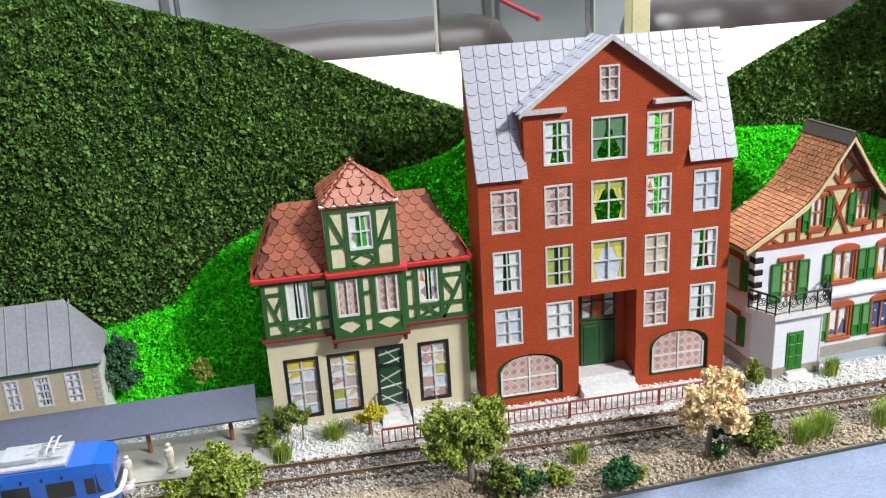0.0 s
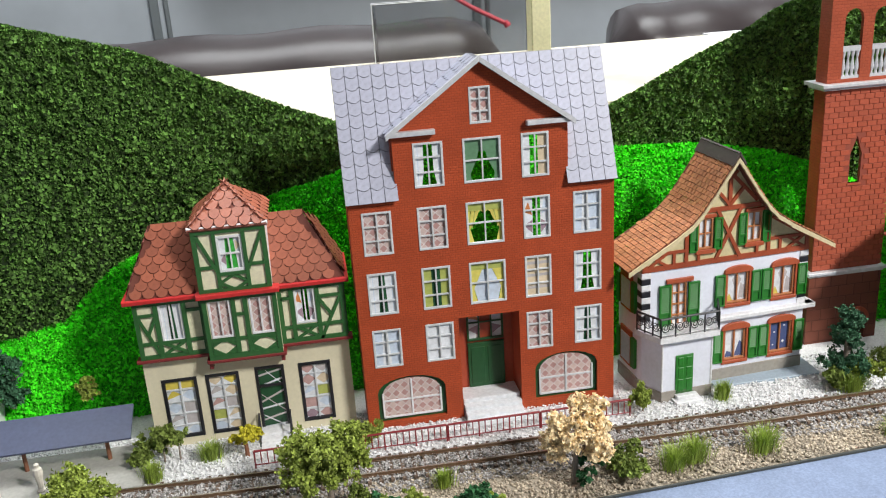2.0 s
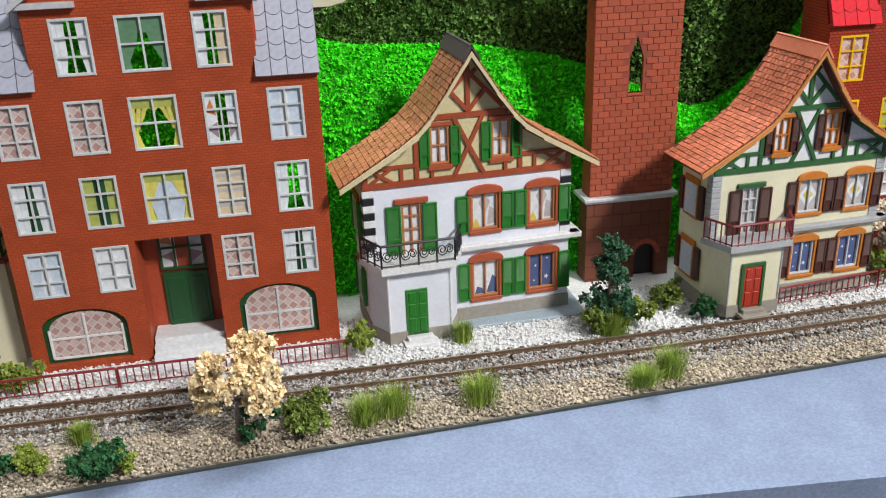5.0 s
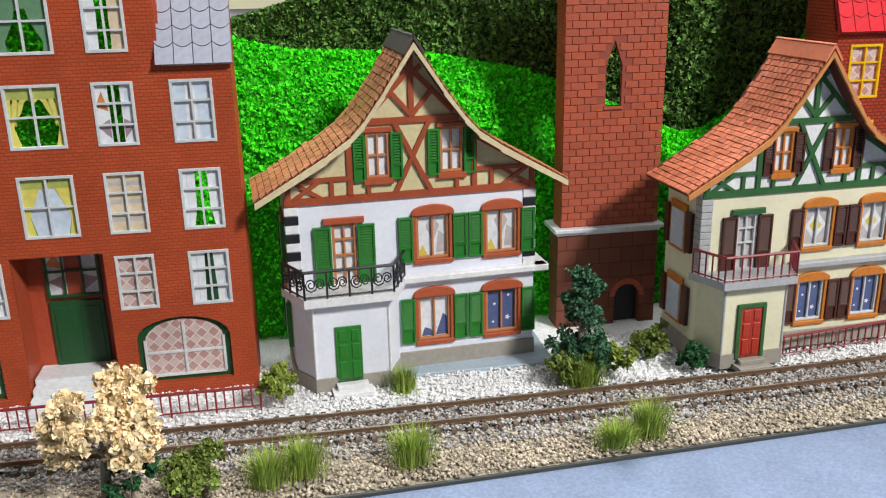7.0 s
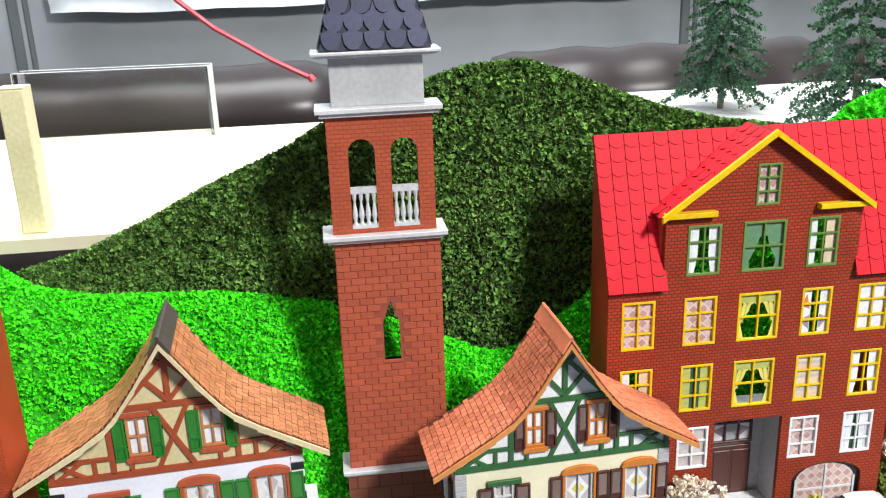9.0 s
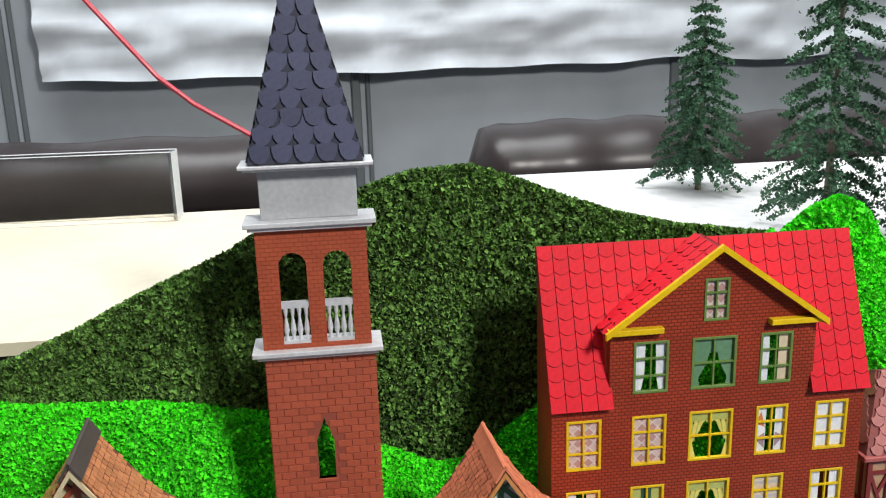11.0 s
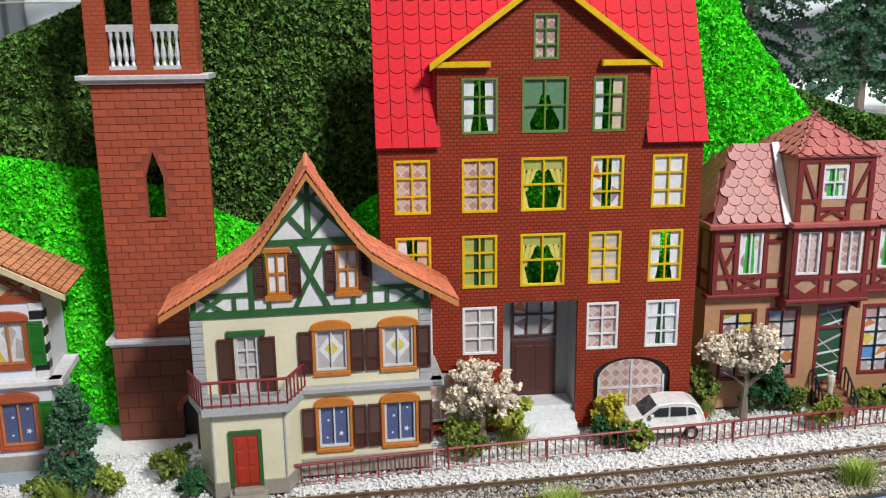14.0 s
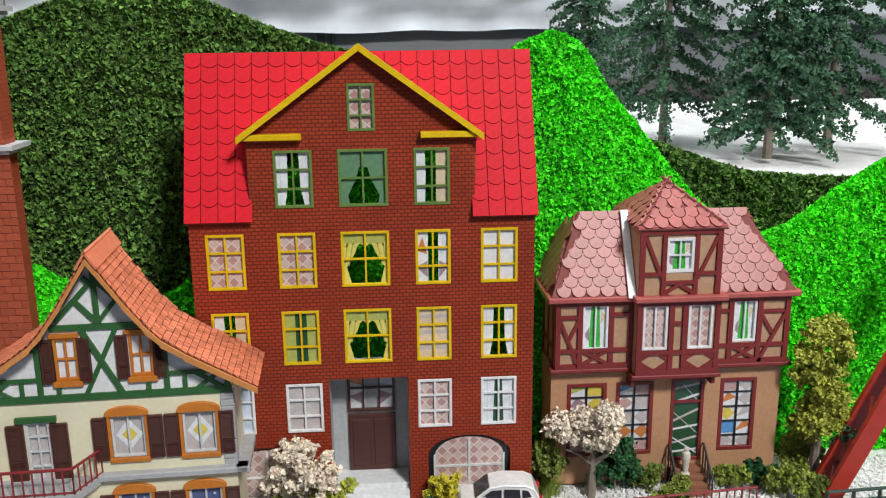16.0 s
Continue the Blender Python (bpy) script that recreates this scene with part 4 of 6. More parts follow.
# ---- the chalet with a sweeping roof ----
def chalet(x, y, z, turn, c, label):
    h = thing("chalet", x, y, z, turn, label, "house", "gabled chalets")
    X0, X1, CX, D = -73.5, 52.0, -10.7, 38.0
    wins = [(-10, 7, 56, 79), (26, 43, 56, 79), (-10, 7, 12.5, 36.5), (26, 43.5, 12.5, 36.5)]
    bdoor = (-52, -40, 46, 78)
    g = Geo()
    g.holed_wall(X0, X1, 7, 88, wins + [bdoor], 0, 3)
    g.part("front_wall", c["wall"], h, weld=True)
    for s, nm in ((X0, "side_wall"), (X1 - 3, "side_wall")):
        Geo().box(s, s + 3, 3, D, 7, 97).part(nm, c["wall"], h)
    Geo().box(X0 - 0.8, X1 + 0.8, -0.8, D, -3, 7, 0.3).part("plinth", M["plinth"], h)
    # timbered gable
    gw = [(-33.5, -22, 99, 121), (3, 14.5, 99.5, 121.5)]
    prof = lambda d: 162 - 39 * d / 28 if d < 28 else 123 - 30 * (d - 28) / 49
    g = Geo()
    for a, b in zip(range(-63, 64, 3), range(-60, 67, 3)):
        if b > 63:
            continue
        za, zb = prof(abs(a)) - 1, prof(abs(b)) - 1
        xa, xb = CX + a, CX + b
        cut = [w for w in gw if w[0] < (xa + xb) / 2 < w[1]]
        if cut:
            w = cut[0]
            g.prism([(xa, 88), (xb, 88), (xb, w[2]), (xa, w[2])], 0, 3)
            g.prism([(xa, w[3]), (xb, w[3]), (xb, zb), (xa, za)], 0, 3)
        else:
            g.prism([(xa, 88), (xb, 88), (xb, zb), (xa, za)], 0, 3)
    g.part("gable_wall", c["infill"], h, weld=True)
    bm_ = c["beam"]
    y0, y1 = -1.1, 0.2
    L = lambda a, b, w=2.6: beam(h, (CX + a[0], a[1]), (CX + b[0], b[1]), w, y0, y1, bm_)
    L((-63, 90), (63, 90), 3.6)
    L((-23.5, 126), (23.5, 126), 3.0)
    L((0, 127), (0, 156), 2.6)
    L((-61, 100), (-30, 100), 2.0)
    L((30, 100), (61, 100), 2.0)
    for s in (-1, 1):
        L((s * 9, 91), (-s * 9, 126), 2.4)
        L((0, 128), (s * 10.5, 140), 2.2)
        L((0, 150), (s * 20.5, 129), 2.4)
        L((0, 146), (s * 5.0, 151), 2.0)
        L((s * 31, 91), (s * 31, 117.5), 2.6)
        L((s * 40, 91), (s * 40, 100), 2.0)
        L((s * 33, 115.5), (s * 58, 100.5), 2.2)
        L((s * 45, 91), (s * 59, 100), 1.8)
        L((s * 45, 100), (s * 59, 91), 1.8)
        L((s * 61, 89), (s * 61, 99), 2.6)
        L((s * 22, 91), (s * 22, 97), 2.0)
    for w in gw:
        window(h, *w, 2, 2, "white", c["frame2"], 0, edge=1.3)
        Geo().box(w[0] - 1.5, w[1] + 1.5, -2, 0.4, w[2] - 3, w[2], 0.2).part("window_sill", c["frame"], h)
        Geo().box(w[0] - 1.5, w[1] + 1.5, -1.6, 0.4, w[3], w[3] + 2.2, 0.2).part("lintel", c["frame"], h)

    def shutter(xa, xb, za, zb):
        q = Geo()
        for a, b, e, f in ((xa, xb, za, za + 1), (xa, xb, zb - 1, zb), (xa, xa + 1, za + 1, zb - 1), (xb - 1, xb, za + 1, zb - 1), (xa + 1, xb - 1, za + (zb - za) * 0.3, za + (zb - za) * 0.3 + 1)):
            q.box(a, b, -1.9, -0.2, e, f)
        q.box(xa + 1, xb - 1, -0.9, -0.2, za + 1, za + (zb - za) * 0.3)
        ob = q.part("shutter", c["shutter"], h)
        z = za + (zb - za) * 0.3 + 1.3
        me = Geo()
        while z < zb - 1.6:
            me.add([(xa + 1, -1.7, z), (xb - 1, -1.7, z), (xb - 1, -0.7, z + 1.0), (xa + 1, -0.7, z + 1.0), (xa + 1, -0.3, z + 0.9), (xb - 1, -0.3, z + 0.9), (xa + 1, -1.2, z - 0.1), (xb - 1, -1.2, z - 0.1)],
                   [(0, 1, 2, 3), (3, 2, 5, 4), (6, 7, 1, 0)])
            z += 1.35
        me.part("slats", c["shutter"], ob)

    for w in gw:
        shutter(w[0] - 6.3, w[0] - 0.4, w[2] - 1, w[3] - 0.5)
        shutter(w[1] + 0.4, w[1] + 6.3, w[2] - 1, w[3] - 0.5)
    for i, w in enumerate(wins):
        window(h, *w, 2, 2 if i < 0 else 1, c["films"][i], c["pane"], 0.6, edge=1.3, seed=i)
        # arched surround
        q = Geo()
        q.box(w[0] - 1.6, w[1] + 1.6, -1.6, 1, w[2] - 2.4, w[2], 0.25)
        q.box(w[0] - 1.6, w[0], -1.0, 1, w[2], w[3])
        q.box(w[1], w[1] + 1.6, -1.0, 1, w[2], w[3])
        cx, hw = (w[0] + w[1]) / 2, (w[1] - w[0]) / 2
        n = 10
        top = [(cx + (hw + 2.4) * math.cos(math.pi * k / n), w[3] + 1.2 + 3.8 * math.sin(math.pi * k / n)) for k in range(n + 1)]
        q.prism([(w[0] - 2.4, w[3] - 0.2), (w[1] + 2.4, w[3] - 0.2)] + top, -1.8, 0.6, 0.2)
        q.part("window_surround", c["frame"], h)
        shutter(w[0] - 9, w[0] - 1.8, w[2] - 0.5, w[3] - 0.6)
        shutter(w[1] + 1.8, w[1] + 9, w[2] - 0.5, w[3] - 0.6)
    window(h, *bdoor, 2, 4, c["bfilm"], c["bframe"], 0.3, name="balcony_door", edge=1.4)
    Geo().box(bdoor[0] - 4, bdoor[1] + 4, -1.8, 0.4, 78, 81, 0.2).part("lintel", c["lintel"], h)
    shutter(bdoor[0] - 9, bdoor[0] - 0.5, 47, 77)
    shutter(bdoor[1] + 0.5, bdoor[1] + 9, 47, 77)
    # quoins
    for s in (X0, X1):
        for k in range(9 if c["quoin_low"] is None else 11):
            zq = 48 + k * (40 / (9 if c["quoin_low"] is None else 11))
            hgt = 40 / (9 if c["quoin_low"] is None else 11) - 0.4
            w = 6.0
            q = Geo()
            q.box(s - 0.7 if s < 0 else s - w, s + w if s < 0 else s + 0.7, -0.7, w, zq, zq + hgt, 0.25)
            q.part("quoin", c["quoin"][k % 2], h)
    # ledge
    Geo().box(-18, 58, -4.5, 2, 45, 48.5, 0.6).part("ledge", c["ledge"], h)
    Geo().box(X1, X1 + 7, -4.5, D - 5, 45, 48.5, 0.6).part("ledge", c["ledge"], h)
    # side window of the wall that faces the tower
    for s in (X0,):
        for za in (14, 56):
            q = Geo()
            q.box(s - 1.4, s + 0.4, 14, 32, za - 2, za + 25)
            q.part("window_surround", c["frame"], h)
            q = Geo()
            q.box(s - 1.9, s - 1.3, 16, 30, za, za + 21)
            q.part("pane", M["film_blue"], h)
            q = Geo()
            q.box(s - 2.4, s - 0.2, 7, 13, za, za + 22)
            q.box(s - 2.4, s - 0.2, 32.3, 37, za, za + 22)
            q.part("shutter", c["shutter"], h)
    # bay with the door, balcony on top
    plan = [(-73.5, 0), (-65, -15), (-28, -15), (-20, 0)]
    n = len(plan)

    def ring(pl, z0, z1, name, material, label=""):
        q = Geo()
        k = len(pl)
        q.add([(px, py, z0) for px, py in pl] + [(px, py, z1) for px, py in pl],
              [tuple(range(k, 2 * k))] + [(i, i + 1, k + i + 1, k + i) for i in range(k - 1)])
        q.v = [(a, b, cc) for a, b, cc in q.v]
        return q.part(name, material, h, label)

    ring(plan, 4, 44, "bay_wall", c["wall"])
    ring([(-74.3, 0.2), (-65.5, -15.9), (-27.5, -15.9), (-19.2, 0.2)], -3, 5, "bay_plinth", M["plinth"])
    for (px, py) in plan[1:3]:
        Geo().tube([(px, py, 4), (px, py, 44)], 0.7, 6).part("corner_strip", c["ledge"], h)
    slab_plan = [(-78, 2), (-69, -20), (-25, -20), (-15, 2)]
    q = Geo()
    q.add([(px, py, 43.5) for px, py in slab_plan] + [(px, py, 47.5) for px, py in slab_plan], [(4, 5, 6, 7), (3, 2, 1, 0), (0, 1, 5, 4), (1, 2, 6, 5), (2, 3, 7, 6)])
    q.part("balcony_floor", c["ledge"], h)
    rail = [(-77, 0), (-68.5, -19), (-25.5, -19), (-16.5, 0)]
    top = [Vector((px, py, 61)) for px, py in rail]
    Geo().tube(top, 0.8, 6).part("handrail", c["rail"], h)
    Geo().tube([p - Vector((0, 0, 12.3)) for p in top], 0.5, 5).part("bottom_rail", c["rail"], h)
    for a, b in zip(top, top[1:]):
        m = max(3, round((b - a).length / (4.6 if not c["scroll"] else 11)))
        for k in range(m + 1):
            p = a.lerp(b, k / m)
            Geo().tube([p - Vector((0, 0, 13.5)), p], 0.5 if not c["scroll"] else 0.6, 5).part("baluster", c["rail"], h)
            if c["scroll"] and k < m:
                d = (b - a) / m
                q = Geo()
                for sgn, cu, r0 in ((1, 0.3, 3.2), (-1, 0.7, 2.6)):
                    pts = []
                    for st in range(15):
                        t = st / 14 * 3.6 * math.pi
                        r = r0 * (1 - st / 18)
                        pts.append(p + d * cu + d.normalized() * (r * math.cos(t) * sgn) - Vector((0, 0, 6.2 + r * 1.2 * math.sin(t) * sgn)))
                    q.tube(pts, 0.38, 4)
                q.part("scroll", c["rail"], h)
    q = Geo()
    q.box(-55, -42, -15.9, -14.6, 2, 31, 0.2)
    for a in (-54, -47.8):
        for b, e in ((4, 13), (14.5, 22), (23.5, 29.5)):
            q.box(a + 0.6, a + 4.6, -16.4, -15.7, b, e, 0.3)
    q.part("door", c["door"], h)
    if c["door_frame"]:
        q = Geo()
        q.box(-57, -55, -16.6, -14.8, 2, 33)
        q.box(-42, -40, -16.6, -14.8, 2, 33)
        q.box(-55, -42, -16.6, -14.8, 31, 33)
        q.part("door_frame", c["door_frame"], h)
    for k in range(2):
        q = Geo()
        q.box(-58 + 2.5 * k, -38 - 2 * k, -24 + 4 * k, -15.5, -3 + 2.6 * k, -0.4 + 2.6 * k, 0.3)
        q.part("door_step", M["white"] if c["scroll"] else M["plinth"], h)
    # roof: two sweeps each side, laid with small tiles
    Y0, Y1 = -9.0, 40.0
    for s in (-1, 1):
        q = Geo()
        pf = [(0, 163), (14, 142), (24, 128.5), (31, 121), (42, 113.5), (77, 93.5)]
        for (da, za), (db, zb) in zip(pf, pf[1:]):
            quad = [(CX + s * db, Y0, zb), (CX + s * da, Y0, za), (CX + s * da, Y1, za), (CX + s * db, Y1, zb)]
            q.slab(quad if s < 0 else quad[::-1], 1.6)
        slope = q.part("roof_slope", M["brown_slab"], h)
        rng = random.Random(5 + s)
        t = Geo()
        path = [Vector((CX + s * d, 0, zz)) for d, zz in pf]
        lens = [(b - a).length for a, b in zip(path, path[1:])]
        total = sum(lens)
        rows_n, wt = 30, 4.1

        def at(u):
            for (a, b), ln in zip(zip(path, path[1:]), lens):
                if u <= ln:
                    return a.lerp(b, u / ln), (b - a).normalized()
                u -= ln
            return path[-1], (path[-1] - path[-2]).normalized()

        for j in range(rows_n):
            u = total * (j + 1) / rows_n
            p1, d = at(u)
            p0, _ = at(max(0, u - total / rows_n * 0.9))
            nrm = Vector((-d.z * s, 0, d.x * s)) if s > 0 else Vector((d.z, 0, -d.x))
            if nrm.z < 0:
                nrm = -nrm
            n = int((Y1 - Y0) / wt) + 1
            off = rng.uniform(0, wt)
            for i in range(n):
                ya = max(Y0, Y0 + i * wt - off)
                yb = min(Y1, Y0 + (i + 1) * wt - off - 0.45)
                if yb - ya < 0.6:
                    continue
                lift = 0.9 + rng.uniform(-0.15, 0.2)
                jit = d * rng.uniform(-0.3, 0.3)
                a1, a0 = p1 + nrm * lift + jit * 0.4, p0 + nrm * (lift - 0.25) + jit * 0.4
                v = [(a1.x, ya, a1.z), (a1.x, yb, a1.z), (a0.x, yb, a0.z), (a0.x, ya, a0.z)]
                lo = p1 + jit * 0.4
                v += [(lo.x, ya, lo.z), (lo.x, yb, lo.z)]
                t.add(v, [(0, 1, 2, 3) if s > 0 else (3, 2, 1, 0), (4, 5, 1, 0) if s > 0 else (0, 1, 5, 4), (0, 3, 4), (1, 5, 2)])
        tagged(t.part("roof_tiles", c["tile"], slope), kind="stuff")
        for (da, za), (db, zb) in zip(pf, pf[1:]):
            poly = [(CX + s * db, zb - 3.2), (CX + s * da, za - 4.0), (CX + s * da, za - 0.6), (CX + s * db, zb - 0.4)]
            q = Geo()
            q.prism(poly if s < 0 else [poly[1], poly[0], poly[3], poly[2]], Y0 - 1.4, Y0 + 0.4)
            q.part("verge_board", c["verge"], h)
    q = Geo()
    for s in (-1, 1):
        a = [(CX + s * 5.5, Y0 - 1.5, 157.5), (CX, Y0 - 1.5, 166), (CX, Y1, 166), (CX + s * 5.5, Y1, 157.5)]
        q.slab(a if s < 0 else a[::-1], 1.2)
    q.part("ridge_cap", c["ridge"], h)
    return h


white_chalet = dict(wall=M["wall_white"], infill=M["infill_khaki"], beam=M["beam_rust"], frame=M["rust"], frame2=M["wood_frame"], bframe=M["wood_frame"], bfilm="white", pane=M["wood_frame"], shutter=M["green"], lintel=M["rust"],
                    films=["fan", "fan", "window_lamp", "star"], quoin=(M["white"], M["black"]), quoin_low=None, ledge=M["white"], rail=M["iron"], scroll=True, door=M["green"], door_frame=None,
                    tile=M["chalet_tile_c"], verge=M["cream_verge"], ridge=M["ridge_dark"])
cream_chalet = dict(wall=M["wall_cream"], infill=M["infill_white"], beam=M["beam_green"], frame=M["orange"], frame2=M["orange"], bframe=M["grey_frame"], bfilm="grey", pane=M["grey_frame"], shutter=M["shutter_brown"], lintel=M["beam_green"],
                    films=["lozenge", "lozenge", "star", "star"], quoin=(M["stone_grey"], M["stone_grey"]), quoin_low=1, ledge=M["stone_grey"], rail=M["wine"], scroll=False, door=M["door_red"], door_frame=M["beam_green"],
                    tile=M["chalet_tile_d"], verge=M["orange_verge"], ridge=M["chalet_tile_d"])
white = chalet(388, 463, 1.5, 4, white_chalet, "white model chalet with green shutters and rust-red half-timbered gable")
white.scale = (1.0, 1.0, 1.015)
cream = chalet(585, 441, 4, 3, cream_chalet, "cream model chalet with brown shutters and green half-timbered gable")
cream.scale = (0.915, 0.95, 0.945)


# ---- the half-timbered corner house ----
def timber_house(x, y, z, turn, c, label):
    h = thing("timber_house", x, y, z, turn, label, "house", "half-timbered mansard houses")
    D = 42.0
    zt, zb = c["shop_z"]
    shops = [(-83.5, -60.5), (-55, -33), (-22.5, -3), (6.5, 28)]
    holes = [(a, b, zb if i != 2 else c["door_z"], zt + (1 if i == 2 else 0)) for i, (a, b) in enumerate(shops)]
    g = Geo()
    g.holed_wall(-93, 42, -3, 66 + c["lift"], holes, 0, 3)
    g.part("shop_wall", c["wall"], h, weld=True)
    for s in (-93, 39):
        Geo().box(s, s + 3, 3, D, -3, 66 + c["lift"]).part("side_wall", c["wall"], h)
    for i, hl in enumerate(holes):
        if i == 2:
            w = window(h, hl[0], hl[1], hl[2], hl[3], 1, 1, "branches", c["shop_frame"] if c["shop_frame"] is M["black"] else M["beam_maroon"], 0, edge=2.0, name="shop_door", seed=4)
            Geo().box(hl[0] + 2, hl[1] - 2, -0.3, 1.0, hl[2] + (hl[3] - hl[2]) * 0.70, hl[2] + (hl[3] - hl[2]) * 0.70 + 1.6).part("transom", c["shop_frame"], w)
        else:
            w = window(h, *hl, 2, 5, "stained", c["shop_frame"], 0, edge=2.2, bar=0.01, bars=False, name="shop_window", seed=c["seed"] + i)
            q = Geo()
            m = (hl[0] + hl[1]) / 2
            q.box(m - 0.5, m + 0.5, 0.3, 1.2, hl[2] + 2, hl[3] - 2)
            for k in range(1, 5):
                zz = hl[2] + (hl[3] - hl[2]) * k / 5
                q.box(hl[0] + 2, hl[1] - 2, 0.4, 1.2, zz - 0.4, zz + 0.4)
            q.part("glazing_bar", c["shop_bar"], w)
    # timbered storey, jettied; oriel in the middle
    wl = [(-76.5, -62), (9.5, 23)]
    wo = [(-44.5, -30.5), (-19, -5)]
    g = Geo()
    g.holed_wall(-92, -48, 66, 106, [(*wl[0], 77, 104.5)], -4, -1)
    g.part("timber_wall", c["infill"], h, weld=True)
    g = Geo()
    g.holed_wall(-1, 42, 66, 106, [(*wl[1], 79, 105)], -4, -1)
    g.part("timber_wall", c["infill"], h, weld=True)
    g = Geo()
    g.holed_wall(-48, -1, 63.5, 107, [(wo[0][0], wo[0][1], 78.5, 105), (wo[1][0], wo[1][1], 78.5, 105)], -11, -8)
    g.box(-48, -46, -8, -1, 63.5, 107)
    g.box(-3, -1, -8, -1, 63.5, 107)
    g.box(-46, -3, -8, -1, 63.5, 65)
    g.part("oriel_wall", c["infill"], h, weld=True)
    for s in (-92, 39):
        Geo().box(s, s + 3, -1, D, 66, 106).part("side_wall", c["infill"], h)
        for yy in (0, 14, 28, 40):
            Geo().box(s - 0.8 if s < 0 else s + 3, s if s < 0 else s + 3.8, yy - 1.2, yy + 1.2, 66, 106).part("beam", c["beam"], h)
        for zz in (67, 78, 104):
            Geo().box(s - 0.9 if s < 0 else s + 3, s if s < 0 else s + 3.9, 0, D, zz - 1.2, zz + 1.2).part("beam", c["beam"], h)
    bm_ = c["beam"]
    P = lambda a, b, w=2.6: beam(h, a, b, w, -5.2, -3.9, bm_)
    O = lambda a, b, w=2.6: beam(h, a, b, w, -12.2, -10.9, bm_)
    for xa, xb, w, s in ((-92, -48, wl[0], 1), (-1, 42, wl[1], -1)):
        P((xa, 67.5), (xb, 67.5), 3.4)
        P((xa, 104.6), (xb, 104.6), 2.6)
        P((xa, 77.2), (xb, 77.2), 2.2)
        for u in (xa + 1.4, w[0] - 1.6, w[1] + 1.6, xb - 1.4):
            P((u, 66), (u, 106), 2.8)
        P((w[0], 69), (w[1], 77), 1.8)
        P((w[0], 77), (w[1], 69), 1.8)
        side = (xa + 2, w[0] - 2) if s > 0 else (w[1] + 2, xb - 2)
        P((side[0] if s > 0 else side[1], 97), (side[1] if s > 0 else side[0], 67), 2.0)
        P((side[0], 97), (side[1], 97), 2.0)
        P(((side[0] + side[1]) / 2, 84), (side[1] if s > 0 else side[0], 96), 2.0)
        other = (w[1] + 2, xb - 2) if s > 0 else (xa + 2, w[0] - 2)
        P((other[0], 98), (other[1], 98), 2.0)
    O((-48, 65.4), (-1, 65.4), 3.6)
    O((-48, 105.6), (-1, 105.6), 2.6)
    O((-48, 77), (-1, 77), 2.4)
    for u in (-46.6, -28.6, -21, -2.4):
        O((u, 63.5), (u, 107), 2.8)
    O((-28, 94), (-21, 94), 2.0)
    for u0, u1 in ((-45, -30), (-19.5, -4)):
        m = (u0 + u1) / 2
        q = Geo()
        for pts in ([(u0, 67), (m, 67), (u0, 72)], [(m, 67), (u1, 67), (u1, 72)], [(u0, 72), (m, 77), (u0, 77)], [(u1, 72), (u1, 77), (m, 77)]):
            q.prism(pts, -11.9, -10.8)
        q.part("spandrel", bm_, h)
    for i, w in enumerate(wl):
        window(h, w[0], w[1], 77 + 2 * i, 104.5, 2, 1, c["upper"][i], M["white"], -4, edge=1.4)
    for i, w in enumerate(wo):
        window(h, w[0], w[1], 78.5, 105, 2, 1, "lace", M["white"], -11, edge=1.4)
    # string courses
    for a, b, yy, zz in ((-95, -48, -6, 64), (-1, 45, -6, 64), (-50, 1, -13, 61.5)):
        Geo().box(a, b, yy, 2, zz, zz + 2.4, 0.5).part("string_course", c["beam2"], h)
    for a in (-48.5, -2):
        q = Geo()
        q.prism([(a - 1, 56), (a + 1.4, 56), (a + 1.4, 62), (a - 1, 62)], -9, 0, 0.5)
        q.part("bracket", c["beam2"], h)
    for a, b, yy, zz in ((-97, -49, -9, 106.2), (0, 46, -9, 106.2), (-50.5, 1.5, -16, 107.2)):
        Geo().box(a, b, yy, 4, zz, zz + 3.2, 0.6).part("gutter", c["gutter"], h)
    Geo().box(-97, -93.5, 4, D, 106.2, 109.4, 0.5).part("gutter", c["gutter"], h)
    Geo().box(43, 46, 4, D, 106.2, 109.4, 0.5).part("gutter", c["gutter"], h)
    # mansard roof, hipped ends
    top, bot = c["ridge"], 109.0 + c["lift"]
    A, B2 = (-95, -7, bot), (44, -7, bot)
    T0, T1 = (-76, 17, top), (20, 17, top)
    q = Geo()
    q.slab([A, B2, T1, T0], 1.5)
    q.slab([(-95, D, bot), A, T0, (-76, D, top - 11)], 1.5)
    q.slab([B2, (44, D, bot), (20, D, top - 11), T1], 1.5)
    q.slab([T0, T1, (20, D, top - 11), (-76, D, top - 11)], 1.5)
    roof = q.part("mansard_roof", c["slab"], h)
    up = Vector((0, 24, top - bot)).normalized()
    sl = math.hypot(24, top - bot)
    rows_n, th = 9, sl / 9
    me = scale_mesh("roof_tile", 8.1, th, 0.7, c["tile"], stagger=True, joint=0.36)
    last = scale_mesh("roof_tile", 8.1, th, 0.7, c["tile"], lap=1.0, stagger=True, joint=0.36)

    def on(p):
        k = (p.z - bot) / (top - bot)
        k += 0.06
        return -95 + 19 * k + 1.6 < p.x < 44 - 24 * k - 1.6 and not (-47 < p.x < -4)

    lay_tiles(roof, me, (-100, -7, bot), (1, 0, 0), up, 18, rows_n, 8.1, th, on, True, tilt=0.8, top=last)
